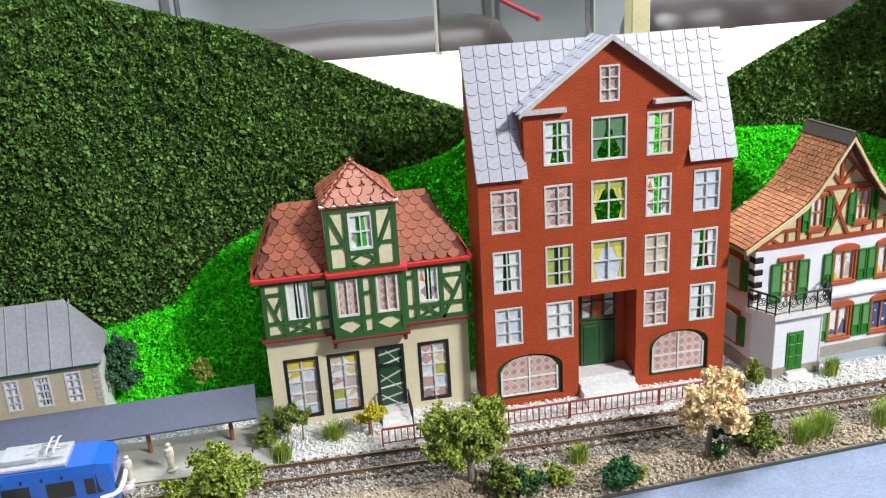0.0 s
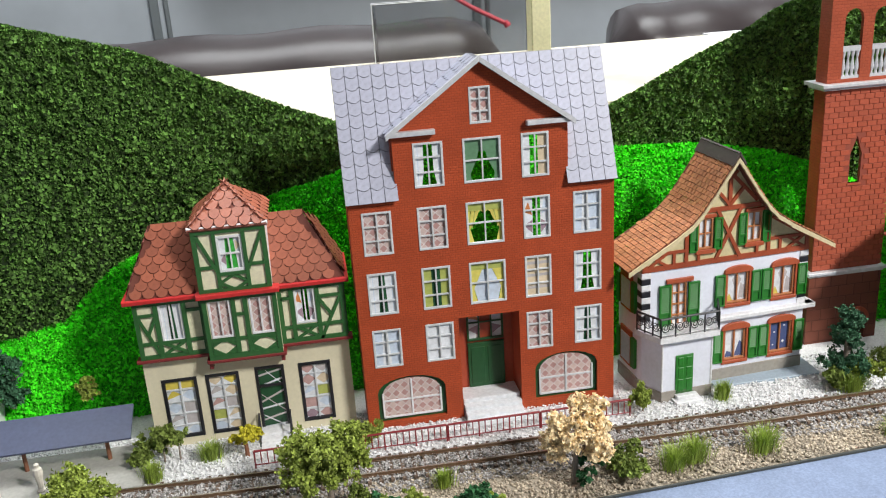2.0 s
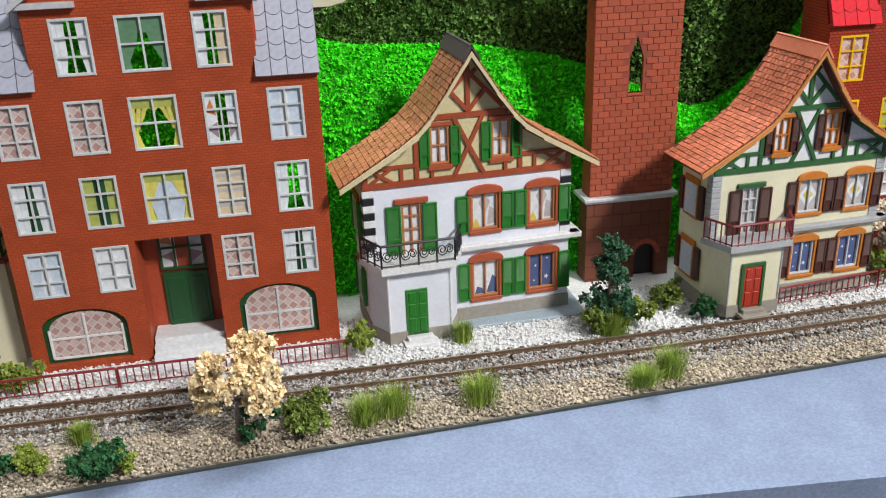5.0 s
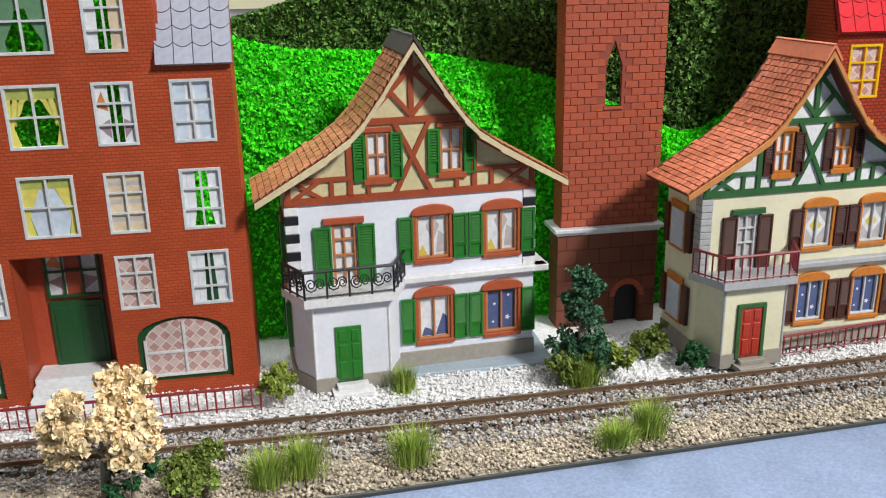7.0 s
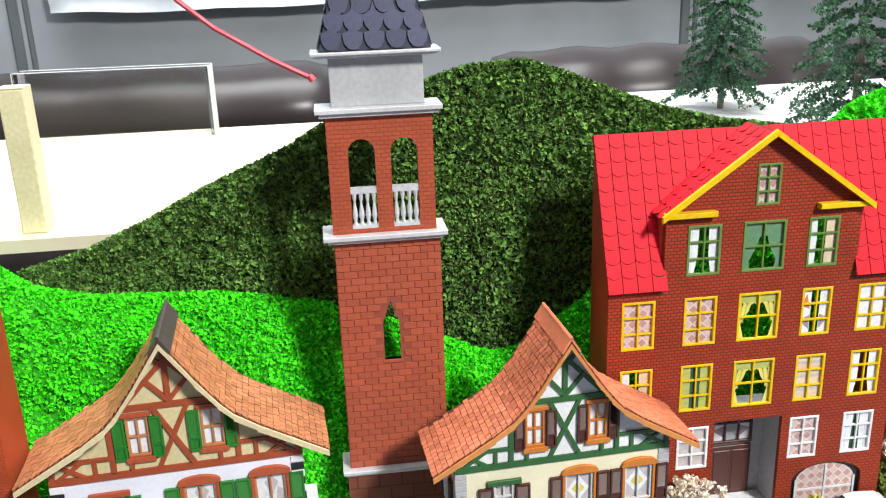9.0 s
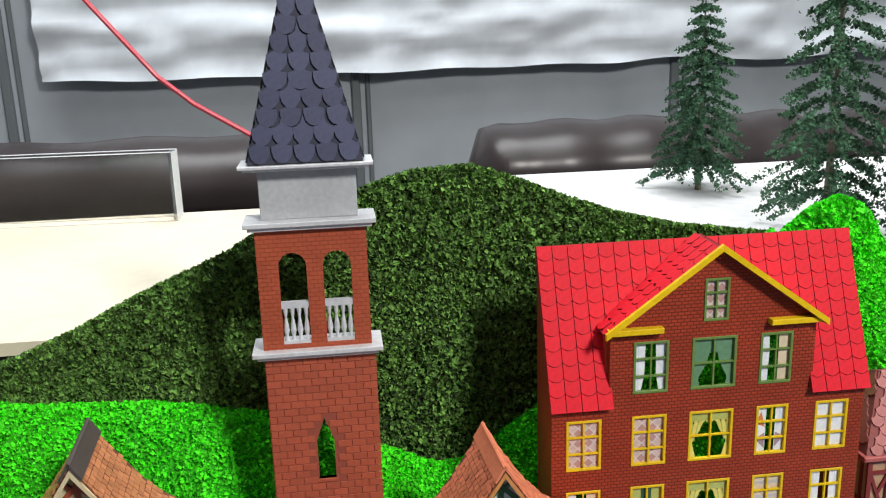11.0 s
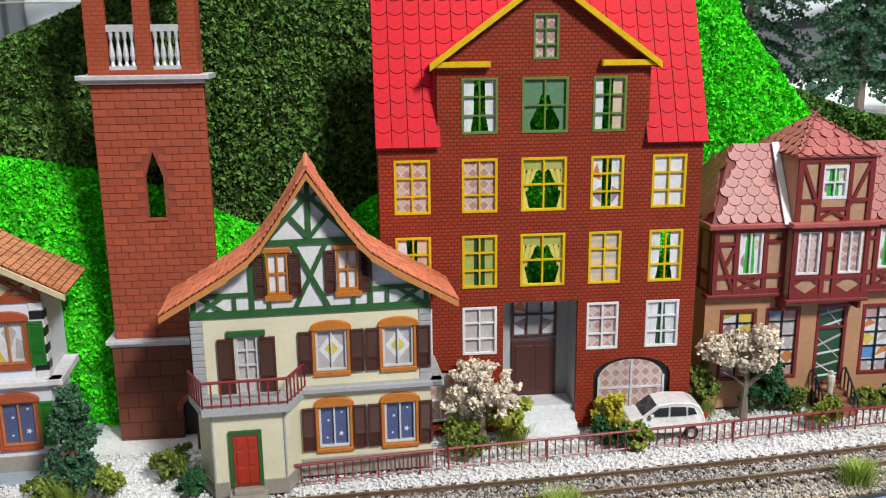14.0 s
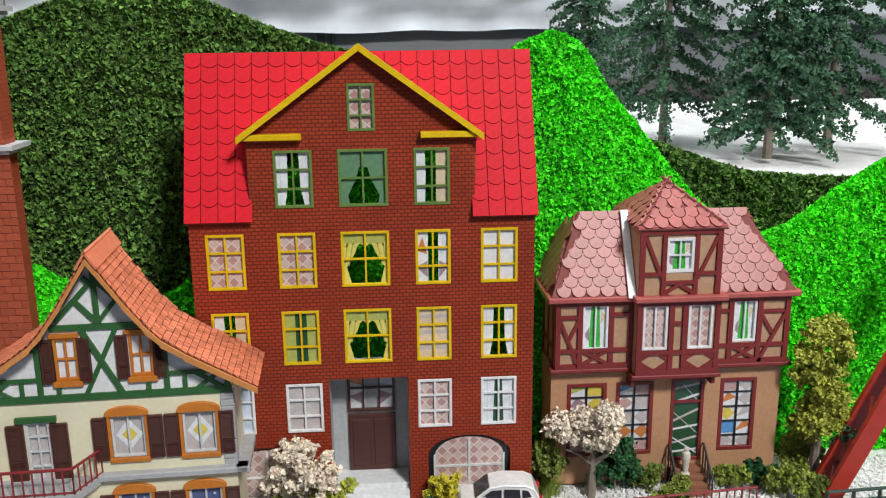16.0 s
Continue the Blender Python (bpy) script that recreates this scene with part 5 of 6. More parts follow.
    for s, o, al, e in ((-1, Vector((-95, D, bot)), Vector((0, -1, 0)), Vector((19, 0, top - bot))), (1, Vector((44, -7, bot)), Vector((0, 1, 0)), Vector((-24, 0, top - bot)))):
        u = e.normalized()
        lay_tiles(roof, me, o, al, u, 6, rows_n, 8.1, e.length / rows_n, lambda p: p.y > -5 + 24 * ((p.z - bot) / (top - bot) + 0.06) and p.z < top - 4 - 11 * max(0, p.y - 17) / (D - 17), True, tilt=0.8, top=last)
    # dormer over the oriel
    g = Geo()
    g.holed_wall(-48, -2.5, 109.5, 152, [(-33.5, -17.5, 123 + c["lift"], 147)], -11, -8)
    g.part("dormer_wall", c["infill"], h, weld=True)
    for s in (-48, -4.5):
        q = Geo()
        q.box(s, s + 2, -8, 20, 109.5, 152)
        q.part("dormer_cheek", c["cheek"], h)
    for a, b, w in (((-48, 111), (-2.5, 111), 3), ((-48, 150.6), (-2.5, 150.6), 3), ((-46.6, 110), (-46.6, 152), 3), ((-4, 110), (-4, 152), 3), ((-48, 127), (-34, 127), 2), ((-17, 127), (-3, 127), 2),
                    ((-34.5, 110), (-34.5, 150), 2.4), ((-16.4, 110), (-16.4, 150), 2.4), ((-45, 148), (-35, 124), 2), ((-5, 148), (-15.5, 124), 2), ((-34, 122), (-17, 122), 2),
                    ((-34, 116), (-25.5, 121), 1.8), ((-25.5, 121), (-17, 116), 1.8), ((-34, 116), (-25.5, 111), 1.8), ((-25.5, 111), (-17, 116), 1.8)):
        O(a, b, w)
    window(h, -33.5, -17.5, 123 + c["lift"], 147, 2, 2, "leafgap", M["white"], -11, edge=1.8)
    Geo().box(-50, -0.5, -13, -8, 151.5, 154, 0.4).part("dormer_cornice", c["cornice"], h)
    pk, bz = (-26, 18, 173), 152.6
    cs = [(-50, -14, bz), (-0.5, -14, bz), (-0.5, 42, bz), (-50, 42, bz)]
    for i in range(4):
        a, b = Vector(cs[i]), Vector(cs[(i + 1) % 4])
        q = Geo()
        q.slab([a, b, pk], 1.2)
        dr = q.part("dormer_roof", c["slab"], h)
        if i == 2:
            continue
        al = (b - a).normalized()
        mid = (a + b) / 2
        foot = a + al * (Vector(pk) - a).dot(al)
        upv = (Vector(pk) - foot)
        n_r = 5
        hh = upv.length / n_r
        for j in range(n_r):
            pa, pb = a.lerp(Vector(pk), j / n_r), b.lerp(Vector(pk), j / n_r)
            Lw = (pb - pa).length * (1 - 0.4 / (n_r - j))
            n = max(1, round(Lw / 7.6))
            lay_tiles(dr, scale_mesh("roof_tile", Lw / n, hh, 0.6, c["tile"], stagger=True, joint=0.4), (pa + pb) / 2 - al * Lw / 2, al, upv, n, 1, Lw / n, hh, tilt=0.5)
    if c["flash"]:
        q = Geo()
        q.slab([(-52.8, -10.6, bot), (-48.6, -10.6, bot), (-48.6, 13.6, top + 1), (-52.8, 13.6, top + 1)], 1.0)
        q.part("flashing", M["white"], h, "white flashing strip beside the dormer")
    # the upper storey sits higher on a taller shop floor
    for ob in h.children:
        if ob.type == "MESH":
            zs_ = [v.co.z / MM for v in ob.data.vertices]
            if min(zs_) > 55 and max(zs_) < 110.6:
                ob.location.z += c["lift"] * MM
    return h


timber_house(72, 475, 0, 0, dict(wall=M["wall_ivory"], infill=M["infill_ivory"], beam=M["beam_green"], beam2=M["beam_maroon"], gutter=M["red_trim"], tile=M["brown_tile"], slab=M["brown_slab"], cheek=M["white"],
             shop_frame=M["black"], shop_bar=M["grey_frame"], shop_z=(48.5, 4), door_z=-2, upper=("darkgap", "art"), cornice=M["white"], flash=False, lift=0.0, ridge=151.0, seed=11),
             "ivory model house with dark green half-timbering and brown scalloped roof")
tan_house = timber_house(887, 497, 3, 0, dict(wall=M["wall_tan"], infill=M["infill_tan"], beam=M["beam_maroon"], beam2=M["beam_maroon"], gutter=M["rose_trim"], tile=M["rose_tile"], slab=M["rose_slab"], cheek=M["wall_tan"],
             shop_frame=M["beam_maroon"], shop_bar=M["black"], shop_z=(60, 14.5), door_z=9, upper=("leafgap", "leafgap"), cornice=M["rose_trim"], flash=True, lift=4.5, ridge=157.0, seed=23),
             "tan model house with maroon half-timbering and rose-brown scalloped roof")
tan_house.scale = (0.97, 0.97, 0.97)


# ---- the brick bell tower ----
def bell_tower():
    h = thing("bell_tower", 492.5, 500, 0, 0, "square brick model bell tower with arched openings and slate spire", "tower")
    W, D = 27.5, 14.0
    g = Geo()
    g.holed_wall(-W - 2, W + 2, -3, 54, [(5, 20, -3, 22)], -1.5, 3)
    arch_fill(g, 5, 20, -3, 22, 7, -1.5, 3)
    g.box(-W - 2, -W + 1, 3, D, -3, 54)
    g.box(W - 1, W + 2, 3, D, -3, 54)
    g.part("base", M["stone_t"], h, weld=True)
    Geo().box(5, 20, 3, 5, -3, 22).part("doorway", M["black"], h)
    q = Geo()
    n = 9
    for k in range(n):
        a0, a1 = math.pi * k / n, math.pi * (k + 0.9) / n
        q.prism([(12.5 + r * math.cos(a), 15 + r * math.sin(a)) for r, a in ((7.5, a0), (10.5, a0), (10.5, a1), (7.5, a1))], -2.1, -1.4)
    q.part("arch_stones", M["tower"], h)

    def cornice(z0, z1, o, mt):
        q = Geo()
        q.box(-W - o, W + o, -o, D + o, z0 + (z1 - z0) * 0.45, z1, 0.3)
        q.box(-W - o * 0.6, W + o * 0.6, -o * 0.6, D + o * 0.6, z0, z0 + (z1 - z0) * 0.45, 0.2)
        q.part("cornice", mt, h)

    cornice(54, 58, 4.5, M["silver"])
    g = Geo()
    g.holed_wall(-W, W, 58, 195, [(-4, 5, 125, 160)], 0.3, 3)
    g.prism([(-4, 147), (0.5, 160), (-4, 160)], 0.3, 3)
    g.prism([(5, 147), (5, 160), (0.5, 160)], 0.3, 3)
    g.box(-W, -W + 3, 3, D, 58, 195)
    g.box(W - 3, W, 3, D, 58, 195)
    shaft = g.part("shaft", M["tower_joint"], h, weld=True)
    # single bricks on the front
    rng = random.Random(8)
    bw, bh = 7.6, 4.0
    bg = Geo()
    bg.prism([(-bw / 2 + 0.22, 0.2), (bw / 2 - 0.22, 0.2), (bw / 2 - 0.22, bh - 0.2), (-bw / 2 + 0.22, bh - 0.2)], -0.45, 0.1, 0.12)
    full = bg.mesh("brick", M["tower"])
    hg = Geo()
    hg.prism([(-bw / 4 + 0.22, 0.2), (bw / 4 - 0.22, 0.2), (bw / 4 - 0.22, bh - 0.2), (-bw / 4 + 0.22, bh - 0.2)], -0.45, 0.1, 0.12)
    half = hg.mesh("brick", M["tower"])
    for j in range(34):
        zz = 58.4 + j * bh
        u = -W
        first = True
        while u < W - 0.6:
            w = bw / 2 if (first and j % 2) or W - u < bw * 0.7 else bw
            first = False
            c = u + w / 2
            u += w
            if 124 - bh < zz < 160 and -4 - w / 2 < c < 5 + w / 2:
                if not (zz > 146 and abs(c - 0.5) > (160 - zz) * 0.36 + w * 0.42):
                    continue
            ob = attach(new("brick", full if w == bw else half), shaft)
            ob.matrix_basis = pose(c * MM, (0.3 + rng.uniform(-0.08, 0.08)) * MM, zz * MM)
    side = Geo()
    for s in (-1, 1):
        side.box(s * W - 0.15, s * W + 0.15, 0.4, D, 58, 195)
    side.part("side_face", M["brick_t"], h)
    q = Geo()
    q.box(-5, 6, -0.6, 3, 123.4, 125)
    q.part("window_sill", M["tower"], h)
    cornice(195, 199.5, 5.5, M["silver"])
    # belfry
    g = Geo()
    ops = [(-17, -3.2, 202, 250), (5, 19, 202, 250)]
    g.holed_wall(-W, W, 199.5, 262, ops, 0, 3)
    for o in ops:
        arch_fill(g, o[0], o[1], o[2], o[3], 7, 0, 3)
    g.box(-W, -W + 3, 3, D, 199.5, 262)
    g.box(W - 3, W, 3, D, 199.5, 262)
    g.part("belfry_wall", M["brick_t"], h, weld=True)
    for o in ops:
        q = Geo()
        q.box(o[0], o[1], 0.4, 2.6, 221, 224.5)
        q.box(o[0], o[1], 0.4, 2.6, 202, 204)
        bal = q.part("balustrade", M["silver"], h)
        for k in range(4):
            c = o[0] + (o[1] - o[0]) * (k + 0.5) / 4
            q = Geo()
            prof = [(204, 1.3), (206, 0.8), (209, 1.5), (212, 1.2), (216, 0.6), (219, 1.1), (221, 1.3)]
            q.lathe((c, 1.5), prof)
            q.part("baluster", M["silver"], bal)
    cornice(262, 266.5, 5.0, M["silver"])
    q = Geo()
    q.box(-24, 24, 3, 30, 266.5, 292, 0.3)
    q.part("bell_chamber", M["stone_grey"], h, "plain pale grey upper chamber")
    cornice(291.5, 294.5, 5.0, M["silver"])
    apex = Vector((0, 16, 398))
    cs = [Vector((-28, -2, 295)), Vector((28, -2, 295)), Vector((28, 34, 295)), Vector((-28, 34, 295))]
    for i in range(4):
        a, b = cs[i], cs[(i + 1) % 4]
        q = Geo()
        q.slab([a, b, apex], 1.0)
        face = q.part("spire_face", M["slate_slab"], h)
        al = (b - a).normalized()
        upv = apex - (a + b) / 2
        n_r = 12
        hh = upv.length / n_r
        me = scale_mesh("slate", 10.4, hh, 0.6, M["slate"], stagger=True, joint=0.4)
        for j in range(n_r - 1):
            pa, pb = a.lerp(apex, j / n_r), b.lerp(apex, j / n_r)
            Lw = (pb - pa).length * (1 - 0.5 / n_r)
            n = max(1, round(Lw / 10.4))
            start = (pa + pb) / 2 - al * Lw / 2
            me_j = me if abs(Lw / n - 10.4) < 1.4 else scale_mesh("slate", Lw / n, hh, 0.6, M["slate"], stagger=True, joint=0.4)
            lay_tiles(face, me_j, start, al, upv, n, 1, Lw / n, hh, name="slate", tilt=0.5)
    return h


bell_tower()


# ---- hills: upright relief panels covered with flock ----
def profile(points):
    xs_, zs_ = [p[0] for p in points], [p[1] for p in points]
    return lambda x: float(np.interp(x, xs_, zs_))


def hill(name, points, foot, y_low, y_top, flock, base, n, size, label, seed, crest=14.0):
    """A panel that leans back from its foot to a rounded crest; points: its outline, x and height in millimetres."""
    f = profile(points)
    x0, x1 = points[0][0], points[-1][0]
    nu, nv = 90, 26

    def surface(x, v):
        """v: 0 foot, 0.85 crest, 1 behind."""
        top = f(x) - 4
        bulge = noise.noise((x * 0.012, v * 2.5, seed)) * 7 + noise.noise((x * 0.035, v * 6, seed + 9)) * 3
        if v < 0.85:
            k = v / 0.85
            z = foot + (top - foot) * (1 - (1 - k) ** 1.25)
            y = y_low + (y_top - y_low) * k ** 1.6
        else:
            k = (v - 0.85) / 0.15
            z = top - k * k * crest
            y = y_top + k * crest
        fade = min(1.0, (0.85 - v) * 6) if v < 0.85 else 0
        return x, y + bulge * max(0, fade), z + bulge * 0.25 * max(0, fade)

    g = Geo()
    grid = [surface(x0 + (x1 - x0) * i / nu, j / nv) for j in range(nv + 1) for i in range(nu + 1)]
    g.add(grid, [(j * (nu + 1) + i, j * (nu + 1) + i + 1, (j + 1) * (nu + 1) + i + 1, (j + 1) * (nu + 1) + i) for j in range(nv) for i in range(nu)])
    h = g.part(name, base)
    tagged(h, label, "hill")
    rng = np.random.default_rng(seed)
    arr = np.array(grid).reshape(nv + 1, nu + 1, 3)
    u, v = rng.uniform(0, nu - 1e-6, n), rng.uniform(0, 1, n) ** 0.85 * (nv - 1e-6)
    i, j = u.astype(int), v.astype(int)
    fu, fv = (u - i)[:, None], (v - j)[:, None]
    p = (arr[j, i] * (1 - fu) + arr[j, i + 1] * fu) * (1 - fv) + (arr[j + 1, i] * (1 - fu) + arr[j + 1, i + 1] * fu) * fv
    clump = np.array([noise.noise((a * 0.16, b * 0.16, c * 0.16)) for a, b, c in p])
    p[:, 1] -= 0.6 + np.maximum(0, clump + 0.4) * 5.0 * rng.uniform(0.2, 1, n)
    p[:, 2] += rng.uniform(-0.8, 1.2, n)
    ob = new("flock", tri_mesh("flock", *flakes(p * MM, size * MM, rng, np.array([0, -0.7, 0.5])), flock))
    attach(ob, h)
    tagged(ob, kind="stuff")
    return h


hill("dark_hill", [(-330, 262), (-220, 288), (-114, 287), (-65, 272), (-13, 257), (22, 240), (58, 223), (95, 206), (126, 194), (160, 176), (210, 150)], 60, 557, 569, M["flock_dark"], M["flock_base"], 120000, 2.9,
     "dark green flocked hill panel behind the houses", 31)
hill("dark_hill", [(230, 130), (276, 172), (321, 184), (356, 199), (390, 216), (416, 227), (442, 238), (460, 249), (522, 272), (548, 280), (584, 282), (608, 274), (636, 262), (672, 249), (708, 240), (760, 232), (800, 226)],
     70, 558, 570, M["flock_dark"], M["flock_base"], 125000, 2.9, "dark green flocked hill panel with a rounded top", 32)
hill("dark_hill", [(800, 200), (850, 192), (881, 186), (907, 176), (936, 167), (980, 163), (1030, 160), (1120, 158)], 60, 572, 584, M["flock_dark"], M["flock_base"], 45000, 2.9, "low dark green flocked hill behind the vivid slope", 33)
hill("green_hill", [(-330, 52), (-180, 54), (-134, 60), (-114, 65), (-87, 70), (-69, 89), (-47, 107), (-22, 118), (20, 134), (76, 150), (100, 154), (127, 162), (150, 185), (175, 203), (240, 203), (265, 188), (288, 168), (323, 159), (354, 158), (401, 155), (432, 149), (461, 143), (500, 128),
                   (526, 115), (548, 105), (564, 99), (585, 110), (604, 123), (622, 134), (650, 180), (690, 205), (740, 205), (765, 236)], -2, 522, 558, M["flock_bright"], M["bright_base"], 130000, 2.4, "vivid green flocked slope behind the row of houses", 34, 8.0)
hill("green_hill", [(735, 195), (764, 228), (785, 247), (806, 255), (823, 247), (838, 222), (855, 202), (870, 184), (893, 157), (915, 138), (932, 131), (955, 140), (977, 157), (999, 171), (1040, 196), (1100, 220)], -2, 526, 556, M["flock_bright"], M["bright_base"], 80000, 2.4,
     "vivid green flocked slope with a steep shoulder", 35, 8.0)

# ---- what lies behind the hills ----
g = Geo()
g.add([(-600, 580, 186), (760, 580, 186), (700, 935, 186), (-600, 935, 186), (-600, 580, 178), (760, 580, 178), (700, 935, 178), (-600, 935, 178)], [(0, 1, 2, 3), (4, 5, 1, 0), (5, 6, 2, 1), (6, 7, 3, 2)])
tagged(g.part("plywood_shelf", M["ply"]), "pale plywood shelf behind the hills", "shelf", kind="structure")
g = Geo()
g.box(720, 1800, 585, 1250, 140, 150)
tagged(g.part("snow_board", M["snow"]), "white snow-covered board under the fir trees", "board", kind="structure")

wall_y = 2300
g = Geo()
g.box(-2600, 3200, wall_y, wall_y + 30, -880, 900)
tagged(g.part("partition_wall", M["hall_panel"]), "grey partition wall behind the layout", "wall", kind="structure")
for k, px in enumerate((-1900, -1080, -260, 560, 1380, 2200)):
    g = Geo()
    g.box(px, px + 22, wall_y - 12, wall_y, -880, 900, 3)
    g.box(px + 34, px + 46, wall_y - 8, wall_y, -880, 900, 3)
    tagged(g.part("trim", M["hall_frame"]), "dark upright joint of the partition", "trim", kind="structure")

# white tarpaulin hung in front of the partition, in shallow folds
g = Geo()
nu, nv = 120, 40
pts = []
for j in range(nv + 1):
    for i in range(nu + 1):
        xx = -150 + 2900 * i / nu
        zz = 245 + 690 * j / nv
        f = noise.noise((xx * 0.0025, zz * 0.016, 3)) * 34 + noise.noise((xx * 0.012, zz * 0.03, 7)) * 12
        pts.append((xx, wall_y - 60 + f, zz + (noise.noise((xx * 0.004, 0, 1)) * 14 if j == 0 else 0)))
g.add(pts, [(j * (nu + 1) + i, j * (nu + 1) + i + 1, (j + 1) * (nu + 1) + i + 1, (j + 1) * (nu + 1) + i) for j in range(nv) for i in range(nu)])
tp = g.part("tarpaulin", M["tarpaulin"])
for p in tp.data.polygons:
    p.use_smooth = True
tagged(tp, "creased white tarpaulin hanging before the partition", "tarpaulin")


def cushion(parent, x0, x1, y, z, ry, rz, name="cushion"):
    """A stuffed leather roll with tapered, rounded ends."""
    g = Geo()
    n, m = 22, 16
    for i in range(n + 1):
        u = i / n
        k = (1 - abs(2 * u - 1) ** 14) ** 0.5 * (0.96 + 0.04 * math.sin(u * 30))
        for j in range(m):
            t = 2 * math.pi * j / m
            g.v.append((x0 + (x1 - x0) * u, y + ry * k * math.cos(t), z + rz * k * math.sin(t) * (1.0 if math.sin(t) > 0 else 0.8)))
    for i in range(n):
        for j in range(m):
            a, b = i * m + j, i * m + (j + 1) % m
            g.f.append((a, b, b + m, a + m))
            g.m.append(0)
    ob = g.part(name, M["leather"], parent)
    for p in ob.data.polygons:
        p.use_smooth = True
    return ob


for sx, w in ((-700, 1240), (775, 760), (1560, 800)):
    s = thing("sofa", sx, 1850, -880, 0, "dark brown leather sofa seen over its back", "sofa", "sofas along the wall")
    cushion(s, 0, w, 0, 940, 130, 98, "backrest")
    cushion(s, 20, w - 20, -120, 760, 200, 110, "seat")
    q = Geo()
    q.box(10, w - 10, -180, 130, 0, 900, 20)
    q.part("base", M["leather"], s)


def acrylic_box(x, y, w, d, h, turn, label):
    b = thing("display_box", x, y, 186, turn, label, "display box", "clear display boxes")
    for x0, x1, y0, y1, z0, z1 in ((0, w, 0, 4, 0, h), (0, 4, 4, d, 0, h), (w - 4, w, 4, d, 0, h), (4, w - 4, d - 4, d, 0, h)):
        q = Geo()
        q.box(x0, x1, y0, y1, z0, z1, 0.4)
        ob = q.part("panel", M["acrylic"], b)
        ob.visible_shadow = False
    for x0, x1, y0, y1, z0, z1 in ((0, w, 0, 4, h, h + 0.4), (0, w, d - 4, d, h, h + 0.4), (w, w + 0.4, 0, d, 0, h), (-0.4, 0, 0, d, 0, h)):
        q = Geo()
        q.box(x0, x1, y0, y1, z0, z1)
        q.part("edge", M["frosted"], b, "frosted sawn edge")
    return b


acrylic_box(183, 906, 176, 25, 64, -3, "clear acrylic display box standing on the plywood shelf")
pl = thing("upright_post", 285, 600, 186, 0, "pale yellow square wooden post on the plywood shelf", "post")
Geo().box(-7.5, 7.5, -7.5, 7.5, 0, 87, 0.8).part("shaft", M["pole"], pl)
Geo().box(-7.5, 7.5, -7.5, 7.5, 87, 88.2, 0.6).part("end_grain", M["ply"], pl, "pale sawn end of the post")
wr = thing("wire", 0, 0, 0, 0, "bent pink-red insulated wire behind the tower", "wire")
Geo().tube([(439, 1400, 176), (388, 1400, 203), (310, 1400, 252), (262, 1400, 293), (168, 1400, 411), (100, 1400, 620), (60, 1400, 1200), (50, 1400, 2750)], 3.6, 8).part("strand", M["wire"], wr)
Geo().tube([(446, 1400, 170), (441, 1400, 178)], 6.0, 8, 4.5).part("end_clip", M["wire"], wr)


# ---- plants ----
def leaf_crown(parent, blobs, n, size, material, seed, name="crown", droop=0.0, hollow=0.45):
    """A crown of small leaves in clumps; blobs: (x, y, z, r) in millimetres round the plant's base."""
    rng = np.random.default_rng(seed)
    pts = []
    vol = np.array([b[3] ** 2 for b in blobs], float)
    count = np.maximum(8, (n * vol / vol.sum()).astype(int))
    for (bx, by, bz, r), k in zip(blobs, count):
        m = max(4, k // 40)
        d = rng.normal(size=(m, 3))
        d /= np.linalg.norm(d, axis=1, keepdims=True)
        tuft = d * (r * rng.uniform(hollow, 1.0, size=(m, 1))) * np.array([1, 1, 0.85])
        own = rng.integers(0, m, k)
        p = tuft[own] + rng.normal(size=(k, 3)) * r * 0.13
        pts.append(p + np.array([bx, by, bz]))
    p = np.concatenate(pts)
    p[:, 2] = np.maximum(p[:, 2], 0.3)
    ob = new(name, tri_mesh(name, *flakes(p * MM, size * MM, rng), material))
    return attach(ob, parent)


def blobs_of(seed, n, rx, ry, z0, z1, r, taper=0.0):
    rng = random.Random(seed)
    out = []
    for _ in range(n):
        t, k = rng.uniform(0, 6.283), math.sqrt(rng.uniform(0, 1))
        u = rng.uniform(0, 1)
        sh = 1 - taper * u
        out.append((rx * k * math.cos(t) * sh, ry * k * math.sin(t) * sh, z0 + (z1 - z0) * u, r * rng.uniform(0.7, 1.25) * (1 - taper * 0.5 * u)))
    return out


def trunk(parent, h, r, lean, limbs, spread, material, seed):
    rng = random.Random(seed)
    top = Vector((lean[0], lean[1], h))
    Geo().tube([(0, 0, -2), (lean[0] * 0.25, lean[1] * 0.3, h * 0.4), (lean[0] * 0.6, lean[1] * 0.6, h * 0.75), top], r, 8, r * 0.55).part("trunk", material, parent)
    for k in range(limbs):
        t = 6.283 * (k + rng.uniform(-0.2, 0.2)) / limbs
        u = rng.uniform(0.55, 0.95)
        a = Vector((lean[0] * u, lean[1] * u, h * u))
        L = spread * rng.uniform(0.7, 1.1)
        b = a + Vector((math.cos(t) * L, math.sin(t) * L * 0.8, L * rng.uniform(0.5, 1.0)))
        m = a.lerp(b, 0.5) + Vector((0, 0, L * 0.12))
        Geo().tube([a, m, b], r * 0.45, 6, r * 0.15).part("limb", material, parent)


